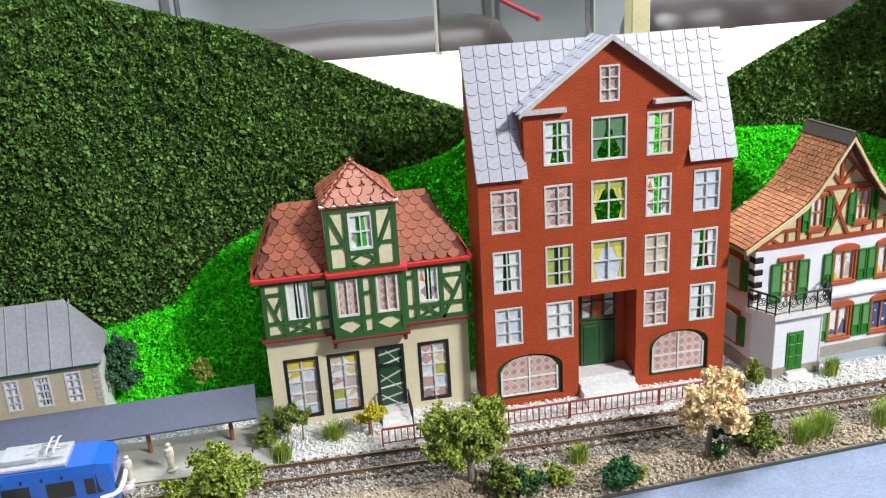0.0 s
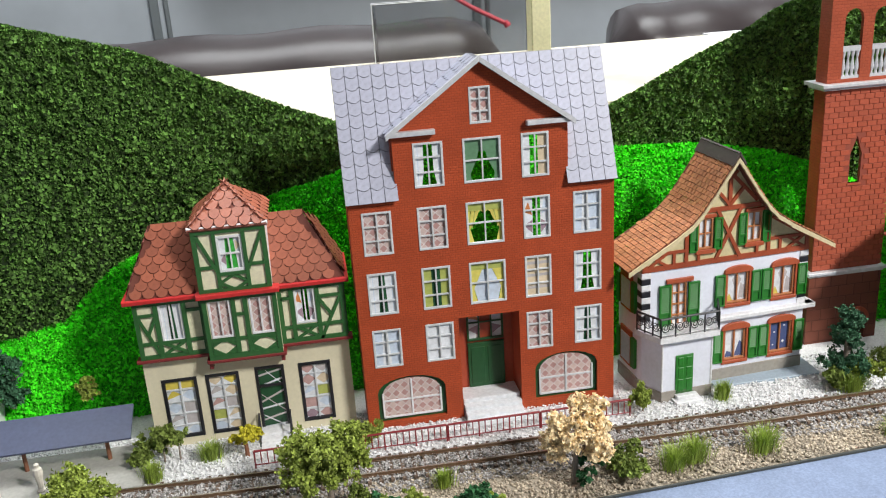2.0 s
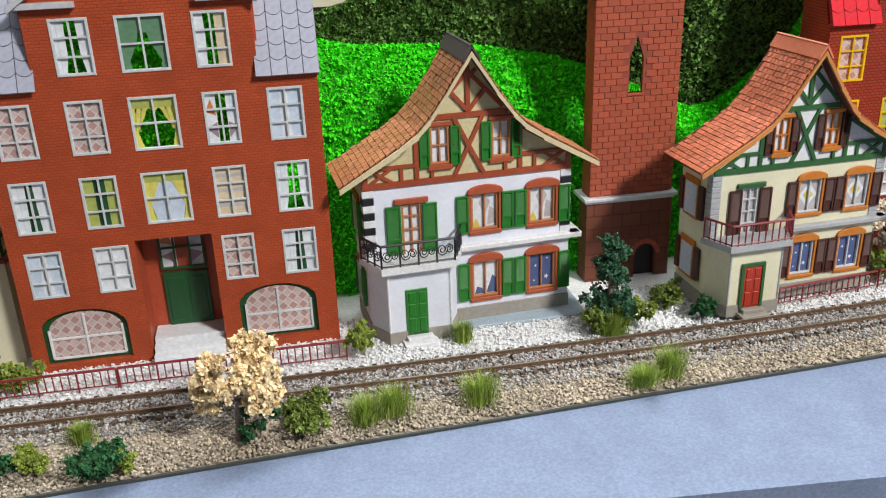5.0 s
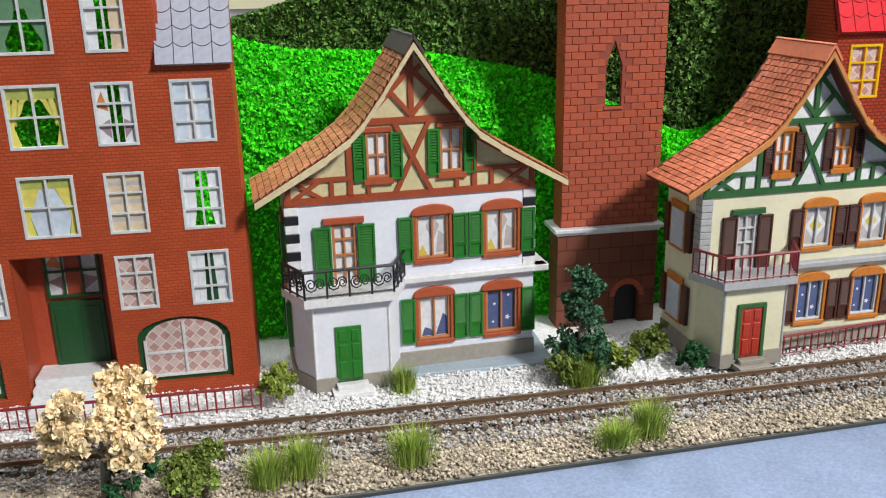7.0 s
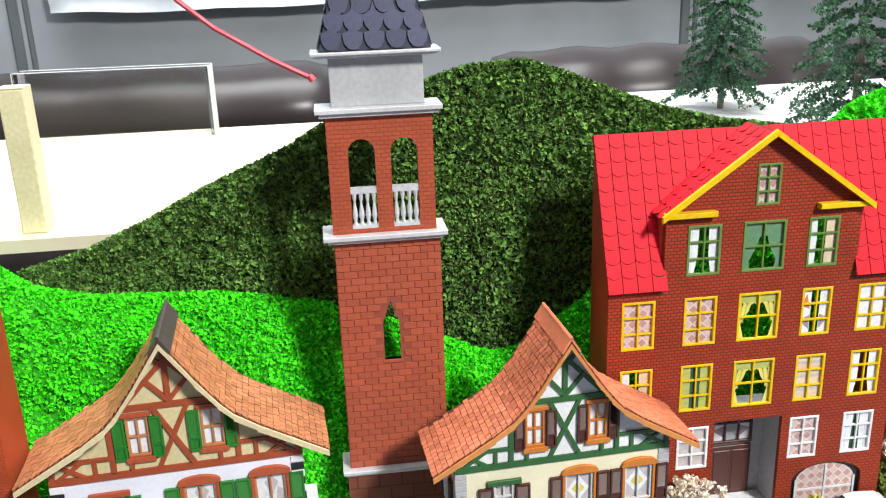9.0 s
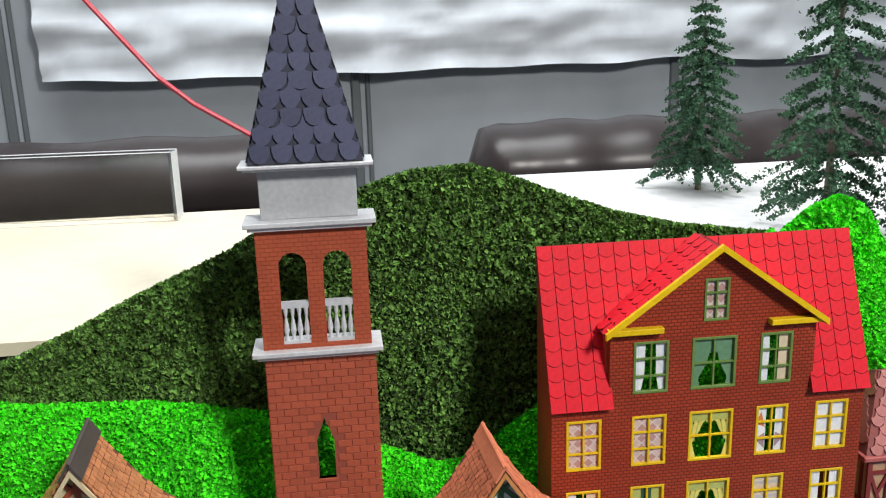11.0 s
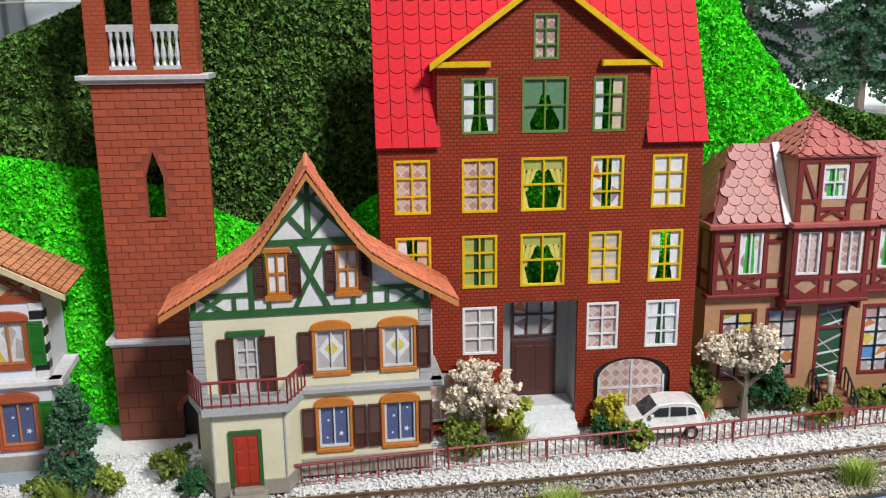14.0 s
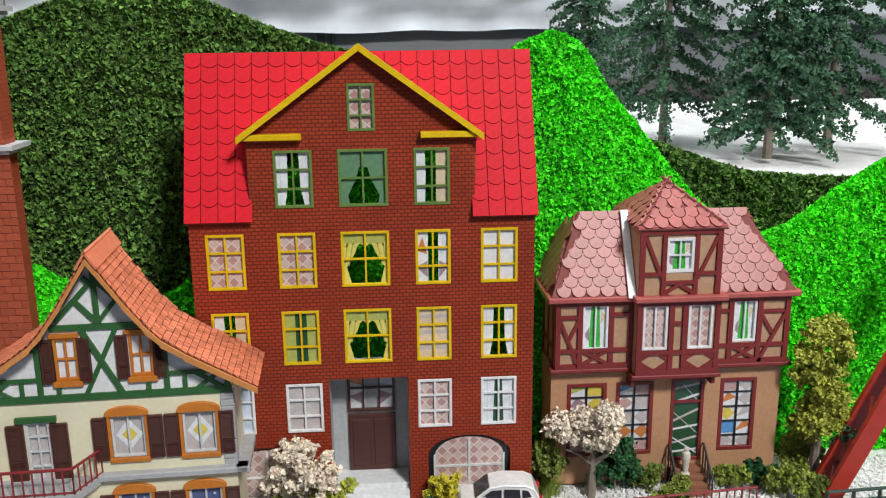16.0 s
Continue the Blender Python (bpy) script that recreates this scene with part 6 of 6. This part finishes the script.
def tree(x, y, h, crown_r, z0, z1, n_blob, r_blob, leaves, size, leaf, bark, label, seed, lean=(0, 0), r=2.0, taper=0.0, limbs=6, name="tree", base=0.0, hollow=0.45):
    crown_r, r_blob, leaves, r, z1 = crown_r * 1.38, r_blob * 1.45, int(leaves * 2.8), r * 1.2, z1 * 1.08
    t = thing(name, x, y, base, 0, label, "tree")
    trunk(t, h, r, lean, limbs, crown_r * 0.8, bark, seed)
    bl = [(a + lean[0], b + lean[1], c, d) for a, b, c, d in blobs_of(seed, n_blob, crown_r, crown_r * 0.85, z0, z1, r_blob, taper)]
    leaf_crown(t, bl, leaves, size, leaf, seed, hollow=hollow)
    return t


def bush(x, y, rx, h, leaf, label, seed, leaves=1500, size=1.9, base=0.0):
    rx, h, leaves = rx * 1.58, h * 1.36, int(leaves * 1.8)
    t = thing("bush", x, y, base, 0, label, "bush", "low bushes")
    Geo().tube([(0, 0, -1.5), (0.4, 0.2, h * 0.4)], 0.8, 6, 0.4).part("stem", M["bark"], t)
    leaf_crown(t, blobs_of(seed, 7, rx * 0.62, rx * 0.5, h * 0.22, h * 0.7, min(rx, h) * 0.42), leaves, size, leaf, seed)
    return t


def tuft(x, y, w, h, seed, n=340, base=-1.5):
    """A tuft of grass fibres, bent outwards."""
    w, h, n = w * 1.35, h * 1.35, int(n * 1.5)
    rng = np.random.default_rng(seed)
    r0 = np.abs(rng.normal(size=n)) * w * 0.22
    t = rng.uniform(0, 6.283, n)
    o = np.stack([r0 * np.cos(t), r0 * np.sin(t) * 0.7, np.zeros(n)], 1)
    t2 = t + rng.normal(size=n) * 0.5
    reach = w * rng.uniform(0.1, 0.45, n)
    L = h * rng.uniform(0.55, 1.1, n)
    tip = o + np.stack([reach * np.cos(t2), reach * np.sin(t2), L], 1)
    mid = o + (tip - o) * np.array([0.35, 0.35, 0.6])
    side = np.stack([-np.sin(t2), np.cos(t2), np.zeros(n)], 1) * 0.22
    v = np.stack([o - side, o + side, mid + side * 0.8, mid - side * 0.8, tip], 1).reshape(-1, 3)
    k = np.arange(n)[:, None] * 5
    tris = np.concatenate([k + np.array([[0, 1, 2]]), k + np.array([[0, 2, 3]]), k + np.array([[3, 2, 4]])], 0)
    ob = new("grass_tuft", tri_mesh("grass_tuft", v * MM, tris, M["grass"]))
    ob.matrix_basis = pose(x * MM, y * MM, base * MM)
    return tagged(ob, "tuft of yellow-green grass fibres in the gravel", "grass", "grass tufts")


OL, MO, GR, TE = M["leaf_olive"], M["leaf_moss"], M["leaf_green"], M["leaf_teal"]
# before the track
tree(93, 381, 26, 15, 24, 44, 16, 7.5, 5200, 2.1, OL, M["bark"], "small olive-green leafy tree with a forked grey trunk", 41, (-3, 0), 1.7, 0.2)
tree(-57, 386, 14, 15, 9, 33, 17, 7.8, 4600, 2.1, OL, M["bark"], "low olive-green leafy tree beside the track", 42, (0, 0), 1.6)
tree(238, 368, 22, 13.5, 22, 44, 15, 6.2, 2600, 2.6, M["blossom"], M["bark"], "cream and orange blossoming tree with pale trunk", 43, (2, 0), 2.0, 0.1, hollow=0.3)
bush(248, 366, 8.5, 17, GR, "deep green bush at the foot of the blossoming tree", 44)
bush(271, 370, 12, 15, MO, "broad moss-green bush in the gravel", 45, 2400)
bush(108, 365, 14, 11, MO, "broad moss-green bush in the gravel", 46, 2400)
bush(124, 360, 9, 10, GR, "deep green bush in the gravel", 47)
bush(139, 362, 7, 10, OL, "small olive-green bush in the gravel", 48)
bush(175, 353, 10, 13, GR, "deep green bush at the layout's edge", 49, 1900)
bush(185, 352, 5, 9, OL, "small olive-green bush at the layout's edge", 50, 700)
bush(-190, 372, 12, 16, OL, "low olive-green bush beside the track", 51, 1500)
for i, (x, y, w, h) in enumerate(((301, 367, 15, 11), (316, 371, 14, 12), (361, 371, 16, 12), (161, 383, 9, 8), (468, 373, 15, 12), (450, 367, 14, 8), (366, 437, 9, 10), (-18, 434, 10, 10), (455, 423, 15, 12), (17, 452, 13, 9), (679, 466, 14, 9), (795, 488, 12, 8),
                                  (560, 440, 9, 7), (690, 392, 18, 9), (842, 405, 16, 9))):
    tuft(x, y, w, h, 60 + i)
# along the houses
bush(-14, 456, 10, 20, MO, "moss-green bush against the shop front", 80, 1700)
bush(-26, 452, 8, 14, MO, "moss-green bush against the shop front", 81, 1200)
bush(-4, 456, 6, 26, MO, "slim dark moss bush against the shop front", 82, 800)
tree(40, 449, 11, 4.6, 11, 19, 8, 3.6, 1300, 1.7, M["leaf_yellow"], M["bark_red"], "tiny clipped yellow tree with a red-brown trunk", 83, (0, 0), 1.3, limbs=4)
bush(118, 446, 9, 17, OL, "olive-green bush between two houses", 84, 1500)
bush(307, 434, 7.5, 18, OL, "round olive-green bush beside the white chalet", 85, 1500)
tree(457, 437, 36, 8.5, 8, 50, 18, 6.0, 3800, 1.7, TE, M["bark"], "teal-green conifer-like tree before the tower", 86, (0, 0), 1.8, 0.65)
bush(447, 430, 9, 13, MO, "moss-green bush at the foot of the teal tree", 87, 1600)
bush(468, 431, 10, 13, OL, "olive-green bush at the foot of the teal tree", 88, 1600)
bush(499, 449, 10, 13, MO, "dark moss bush before the tower door", 89, 1500)
bush(515, 430, 7, 12, GR, "dark green bush beside the chalet's bay", 90, 1400)
tree(662, 466, 24, 11, 20, 42, 14, 5.4, 1500, 2.3, M["blossom_pale"], M["bark"], "pale cream blossoming tree with grey trunk", 91, (1, 0), 2.2, 0.1, limbs=9, hollow=0.5)
bush(652, 470, 8, 14, OL, "olive-green bush before the dark brick house", 92, 1300)
bush(652, 456, 12, 11, MO, "moss-green bush behind the railing", 93, 1500)
tree(678, 463, 14, 6.0, 13, 22, 8, 4.0, 1200, 1.8, M["leaf_lime"], M["bark_red"], "small lime-yellow bushy tree", 94, (0, 0), 1.2, limbs=4)
tree(735, 470, 8, 6.5, 8, 19, 9, 4.2, 1500, 1.8, M["leaf_yellow"], M["bark_red"], "small bright yellow bushy tree before the shop", 95, (0, 0), 1.0, limbs=4)
bush(731, 456, 8, 13, GR, "deep green bush behind the railing", 96, 1300)
bush(744, 452, 8, 15, OL, "olive-green bush behind the railing", 97, 1400)
bush(796, 494, 10, 30, MO, "tall moss-green bush between two houses", 98, 2200)
tree(818, 484, 28, 13, 34, 45, 12, 6.0, 3000, 2.1, M["blossom_pale"], M["bark"], "flat-topped pale blossoming tree with grey trunk", 99, (1, 0), 2.3, 0.0, hollow=0.3)
bush(833, 490, 12, 28, GR, "tall deep green bush behind the blossoming tree", 100, 2400)
bush(851, 487, 8, 12, MO, "dark moss bush beside the steps", 101, 1100)
bush(858, 466, 9, 15, OL, "olive-green bush behind the railing", 102, 1500)
bush(899, 484, 8, 11, OL, "olive-green bush beside the steps", 103, 1200)
bush(915, 484, 9, 12, GR, "deep green bush below the coloured window", 104, 1400)
bush(925, 471, 10, 14, OL, "olive-green bush behind the railing", 105, 1500)
bush(940, 470, 8, 11, MO, "moss-green bush near the bridge", 106, 1200)
bush(946, 500, 12, 28, OL, "tall olive-green bush behind the tan house", 107, 2200)
bush(925, 512, 9, 34, OL, "tall olive-green bush against the vivid slope", 108, 1600)
tree(947, 487, 38, 11, 34, 92, 26, 7.0, 5200, 2.0, M["leaf_lime"], M["bark"], "tall yellow-green leafy tree with a grey trunk", 109, (0, 0), 2.8, 0.55)
bush(958, 478, 8, 40, TE, "slim teal-green growth on the tall tree's foot", 110, 900)
tree(-122, 520, 24, 10, 8, 36, 12, 6.5, 2300, 1.9, TE, M["bark"], "small dark conifer-like tree on the slope", 111, (0, 0), 1.4, 0.6, base=22)
bush(-66, 508, 6.5, 13, OL, "small brown-green bush on the slope", 112, 1200, base=26)


# ---- firs on the snowy board ----
def fir(x, y, base, h, r, seed, label):
    t = thing("fir_tree", x, y, base, 0, label, "tree", "dark firs behind the hills")
    Geo().tube([(0, 0, -3), (0.5, 0, h * 0.5), (0, 0, h)], 4.2, 8, 0.5).part("trunk", M["bark"], t)
    rng = np.random.default_rng(seed)
    pts = []
    z = h * 0.14
    k = 0
    while z < h * 0.98:
        u = z / h
        R = r * (1 - u) ** 0.8 + 3
        nb = int(7 + 5 * (1 - u))
        for j in range(nb):
            a = 6.283 * (j + 0.5 * (k % 2)) / nb + rng.uniform(-0.3, 0.3)
            L = R * rng.uniform(0.65, 1.12)
            m = int(60 + 110 * L / r)
            s = rng.uniform(0.05, 1, m) ** 0.7
            px = np.cos(a) * L * s + rng.normal(size=m) * 2.4
            py = np.sin(a) * L * s + rng.normal(size=m) * 2.4
            pz = z - L * 0.42 * s ** 1.4 + rng.normal(size=m) * 1.6
            pts.append(np.stack([px, py, pz], 1))
        z += h * 0.052
        k += 1
    p = np.concatenate(pts)
    attach(new("needles", tri_mesh("needles", *flakes(p * MM, 3.3 * MM, rng), M["fir"])), t)
    return t


fir(945, 1085, 150, 250, 68, 121, "tall dark green fir behind the hills")
fir(962, 830, 150, 330, 84, 122, "tall broad dark green fir on white ground")
fir(1012, 722, 150, 235, 60, 123, "bushy dark green fir on white ground")
fir(1080, 760, 150, 330, 70, 124, "tall dark green fir on white ground")


# ---- the station, its canopy and the tram ----
st = thing("station_building", -130, 487, 0, 2, "sand-coloured model station with a lilac-grey metal roof", "station")
wins = [(-21, -11), (-40, -30), (-58, -49), (-77, -68), (-96, -87)]
g = Geo()
g.holed_wall(-140, 0, -3, 58, [(a, b, 33, 55) for a, b in wins], 0, 3)
g.part("front_wall", M["sand_wall"], st, weld=True)
Geo().box(-3, 0, 3, 45, -3, 58).part("side_wall", M["white"], st)
for i, (a, b) in enumerate(wins):
    window(st, a, b, 33, 55, 2, 4, "darkgap" if i % 2 else "white", M["grey_frame"], 0, edge=1.2)
for k in range(6):
    Geo().box(-3.5, 0.6, -0.5, 3, 32 + k * 4.2, 34.4 + k * 4.2, 0.2).part("quoin", M["stone_grey"], st)
Geo().box(-142, 2.5, -3, 4, 58, 60.5, 0.4).part("eaves_board", M["green_dark"], st)
q = Geo()
q.slab([(-143, -4, 60.5), (3, -4, 60.5), (-16, 20, 98), (-143, 20, 98)], 1.5)
q.slab([(3, -4, 60.5), (3, 44, 60.5), (-16, 20, 98)], 1.5)
rf = q.part("roof", M["lilac_roof"], st)
for k in range(10):
    xx = -130 + 13 * k
    Geo().tube([(xx, -4.6, 60.7), (min(xx, xx), 19.5, 98)], 0.45, 5).part("roof_seam", M["lilac_roof"], rf)
cp = thing("platform_canopy", -32, 470, 0, 1, "dark slate-blue platform canopy on posts", "canopy")
q = Geo()
q.slab([(-190, -18, 22), (0, -18, 22), (0, 8, 33), (-190, 8, 33)], 1.6)
q.part("roof", M["canopy"], cp)
for xx in (-18, -70, -122, -170):
    q = Geo()
    q.tube([(xx, -6, -2), (xx, -6, 24)], 1.4, 8)
    q.tube([(xx, -6, 16), (xx + 6, -6, 24)], 0.9, 6)
    q.tube([(xx, -6, 16), (xx - 6, -6, 24)], 0.9, 6)
    q.part("post", M["bark_red"], cp)
g = Geo()
g.box(-240, -24, 426, 478, -3, 2, 0.6)
tagged(g.part("platform", M["platform"]), "grey station platform beside the track", "platform", kind="structure")


def figurine(x, y, z, h, label):
    """A plain standing shape."""
    g = Geo()
    prof = [(0, 0.16), (0.06, 0.17), (0.12, 0.10), (0.45, 0.13), (0.62, 0.17), (0.80, 0.15), (0.86, 0.07), (0.90, 0.09), (0.96, 0.09), (1.0, 0.02)]
    g.lathe((0, 0), [(za * h, ra * h * 0.9) for za, ra in prof], 10)
    ob = g.part("figurine", M["figure"], weld=True)
    ob.matrix_basis = pose(x * MM, y * MM, z * MM)
    return tagged(ob, label, "figurine", "plain figurines")


figurine(-86, 436, 2, 20, "plain pale unpainted figurine on the platform")
figurine(-110, 430, 2, 19, "plain pale unpainted figurine near the tram")

tr = thing("tram", -112, 414, 2.3, -1, "bright blue model tram with a grey roof and pantograph", "tram")
L = -190
g = Geo()
sec = [(-15, 4), (15, 4), (15, 26), (13.5, 33), (-13.5, 33), (-15, 26)]
n = len(sec)
ends = [(L, 1.0), (-18, 1.0), (-10, 0.97), (-4, 0.9), (-1.0, 0.82), (0, 0.70)]
verts = []
for xx, k in ends:
    verts += [(xx, a * k, 4 + (b - 4) * (0.55 + 0.45 * k if xx > -7 else 1)) for a, b in sec]
faces = [(i * n + j, i * n + (j + 1) % n, (i + 1) * n + (j + 1) % n, (i + 1) * n + j) for i in range(len(ends) - 1) for j in range(n)] + [tuple(range((len(ends) - 1) * n, len(ends) * n))]
g.add(verts, faces)
body = g.part("body", M["tram_blue"], tr)
for xx in range(-180, -18, 24):
    Geo().box(xx, xx + 15, -15.4, -14.8, 15, 25, 0.2).part("window", M["glass_dark"], body)
Geo().box(-15, -10, -15.4, -14.8, 15, 25, 0.2).part("cab_window", M["glass_dark"], body)
q = Geo()
q.slab([(1.0, -10.5, 14), (1.0, 10.5, 14), (-3.6, 10.8, 29), (-3.6, -10.8, 29)], 1.6)
q.slab([(-9.0, -15.2, 15), (0.6, -10.8, 14), (-3.8, -11.0, 28), (-9.0, -14.4, 27)], 1.0)
q.slab([(0.6, 10.8, 14), (-9.0, 15.2, 15), (-9.0, 14.4, 27), (-3.8, 11.0, 28)], 1.0)
q.part("windscreen", M["glass_dark"], body)
q = Geo()
q.tube([(-8.5, -15.2, 11), (-2.5, -12.8, 11), (1.4, -9.5, 11.5), (2.2, 0, 11.5), (1.4, 9.5, 11.5), (-2.5, 12.8, 11)], 1.6, 8)
q.part("bumper_band", M["white"], body)
for xx in range(-170, -20, 11):
    Geo().box(xx, xx + 0.7, -15.5, -14.9, 27, 29, 0.1).part("vent", M["black"], body)
Geo().box(L, -24, -12, 12, 33, 35.5, 0.6).part("roof", M["tram_grey"], tr)
for xx, w in ((-60, 20), (-110, 30)):
    Geo().box(xx, xx + w, -8, 8, 35.5, 39, 0.6).part("roof_box", M["tram_grey"], tr)
q = Geo()
for s in (-5, 5):
    q.tube([(-30, s, 36), (-47, s * 0.8, 39.5), (-31, s * 0.6, 42)], 0.55, 5)
    q.tube([(-46, s, 36.5), (-30, s * 0.6, 40.5)], 0.45, 5)
for xx in (-34, -30):
    q.tube([(xx, -10, 41), (xx, -7, 42.4), (xx, 7, 42.4), (xx, 10, 41)], 0.7, 5)
q.tube([(-44, -6, 37), (-26, -6, 37)], 0.6, 5)
q.tube([(-44, 6, 37), (-26, 6, 37)], 0.6, 5)
q.part("pantograph", M["silver"], tr)
for xx in (-18, -40, -150):
    for s in (-8.2, 8.2):
        Geo().disc((xx, s, 4.2), 4.4, (0, 1, 0), 2.4, 16).part("wheel", M["tyre"], tr)
Geo().box(0.5, 7, -3, 3, 4, 7, 0.5).part("coupling", M["silver"], tr)


# ---- the parked car ----
car = thing("parked_car", 764, 470, -0.2, -3, "small white hatchback model car parked on white gravel", "car")
g = Geo()
prof = [(-22, 4), (22, 4), (22.6, 8), (21.5, 13), (18.5, 18.5), (14, 20.6), (2, 21), (-5, 19.6), (-12.5, 13.6), (-20, 11.6), (-22.6, 8.5)]
n = len(prof)
rings = []
for yy, k in ((-9.6, 0.93), (-9.9, 0.97), (-9.0, 1.0), (9.0, 1.0), (9.9, 0.97), (9.6, 0.93)):
    rings.append([(px * k, yy * (1 if pz < 13 else 0.86), 4 + (pz - 4) * k) for px, pz in prof])
verts = [p for r in rings for p in r]
faces = [tuple(range(n))] + [(k * n + (i + 1) % n, k * n + i, (k + 1) * n + i, (k + 1) * n + (i + 1) % n) for k in range(len(rings) - 1) for i in range(n)] + [tuple(reversed(range((len(rings) - 1) * n, len(rings) * n)))]
g.add(verts, faces)
body = g.part("body", M["car_cream"], car)
for s in (-1, 1):
    for pts in ([(-10.5, 13.4), (1, 13.4), (1, 18.6), (-4.5, 18.2)], [(2.4, 13.4), (11, 13.6), (10.6, 18.6), (2.4, 18.8)], [(12, 13.8), (16.8, 14.4), (15, 17.8), (12, 18.4)]):
        q = Geo()
        q.prism(pts, s * 8.95 - 0.25, s * 8.95 + 0.25)
        q.part("side_window", M["glass_dark"], body)
    for xx in (-13.6, 13.8):
        q = Geo()
        q.disc((xx, s * 9.0, 3.9), 4.0, (0, 1, 0), 2.6, 18)
        wh = q.part("wheel", M["tyre"], car)
        Geo().disc((xx, s * 10.0, 3.9), 2.4, (0, 1, 0), 0.9, 14).part("rim", M["silver"], wh)
    q = Geo()
    q.box(21.0, 22.6, s * 7.2 - 1.2, s * 7.2 + 1.2, 10, 14, 0.3)
    q.part("tail_lamp", M["tail"], body)
    q = Geo()
    q.box(-22.2, -19.5, s * 6.8 - 1.8, s * 6.8 + 1.8, 9.2, 11.4, 0.4)
    q.part("headlamp", M["silver"], body)
    Geo().box(-9.5, -7.5, s * 10.4 - 0.9, s * 10.4 + 0.9, 13.4, 15, 0.3).part("mirror", M["car_cream"], body)
q = Geo()
q.slab([(-13.0, -7.4, 14.0), (-13.0, 7.4, 14.0), (-5.6, 7.0, 19.9), (-5.6, -7.0, 19.9)][::-1], 0.5)
q.part("windscreen", M["glass_dark"], body)

# ---- stairs at the tan house's door ----
stp = thing("front_steps", 875, 497, 0, 0, "brown model front steps with black iron handrails", "steps")
for k in range(4):
    q = Geo()
    q.box(-9.5, 9.5, -20 + 4.4 * k, 0, -1 + 2.6 * k, 1.6 + 2.6 * k, 0.3)
    q.part("step", M["bark_red"], stp)
for s in (-1, 1):
    Geo().tube([(s * 10, -19, 8), (s * 10, -3, 22), (s * 10, -1, 22)], 0.7, 6).part("handrail", M["iron"], stp)
    for k in range(5):
        yy = -18.5 + 4 * k
        Geo().tube([(s * 10, yy, 0), (s * 10, yy, 8.5 + 14 * (yy + 19) / 16)], 0.5, 5).part("baluster", M["iron"], stp)
figurine(873, 489, 6.8, 17, "plain white unpainted figurine on the front steps")
stb = thing("front_steps", 60, 475, 0, 0, "white model front steps with black iron handrails", "steps")
for k in range(3):
    q = Geo()
    q.box(-11, 9, -22 + 6 * k, 0, -2 + 2.0 * k, 0.0 + 2.0 * k, 0.3)
    q.part("step", M["white"], stb)
for s in (-11.5, 9.5):
    Geo().tube([(s, -20, 8), (s, -4, 15), (s, -1, 15)], 0.6, 6).part("handrail", M["iron"], stb)
    for yy in (-19, -13, -7, -2):
        Geo().tube([(s, yy, -2), (s, yy, 8.5 + 6.5 * min(1, (yy + 20) / 16))], 0.45, 5).part("baluster", M["iron"], stb)

# pale base plate under the white chalet
g = Geo()
g.box(368, 448, 452, 520, -2, 0.2, 0.4)
tagged(g.part("base_plate", M["canopy_pale"]), "pale blue plastic base plate under the white chalet", "base plate", kind="structure")

# ---- the red bridge girder and its railing ----
br = thing("bridge", 944, 462, 0, 0, "red lead-painted girder bridge end with a dark green railing", "bridge")
for s in (0, 14):
    q = Geo()
    q.slab([(-6, s, -2), (5, s, -2), (80, s, 160), (69, s, 160)], 3.0)
    q.part("girder", M["girder_red"], br)
for k in range(8):
    a = k / 8
    q = Geo()
    q.tube([(75 * a - 1, 1, 162 * a), (75 * (a + 0.1) - 1, 13, 162 * (a + 0.1))], 1.2, 6)
    q.part("cross_bar", M["girder_red"], br)
for zz in (6, 12):
    Geo().tube([(-6, -8, zz), (120, -2, zz)], 0.9, 6).part("rail", M["rail_green"], br)
for k in range(9):
    Geo().tube([(-6 + 15 * k, -8 + 0.7 * k, -2), (-6 + 15 * k, -8 + 0.7 * k, 12.5)], 1.0, 6).part("post", M["rail_green"], br)
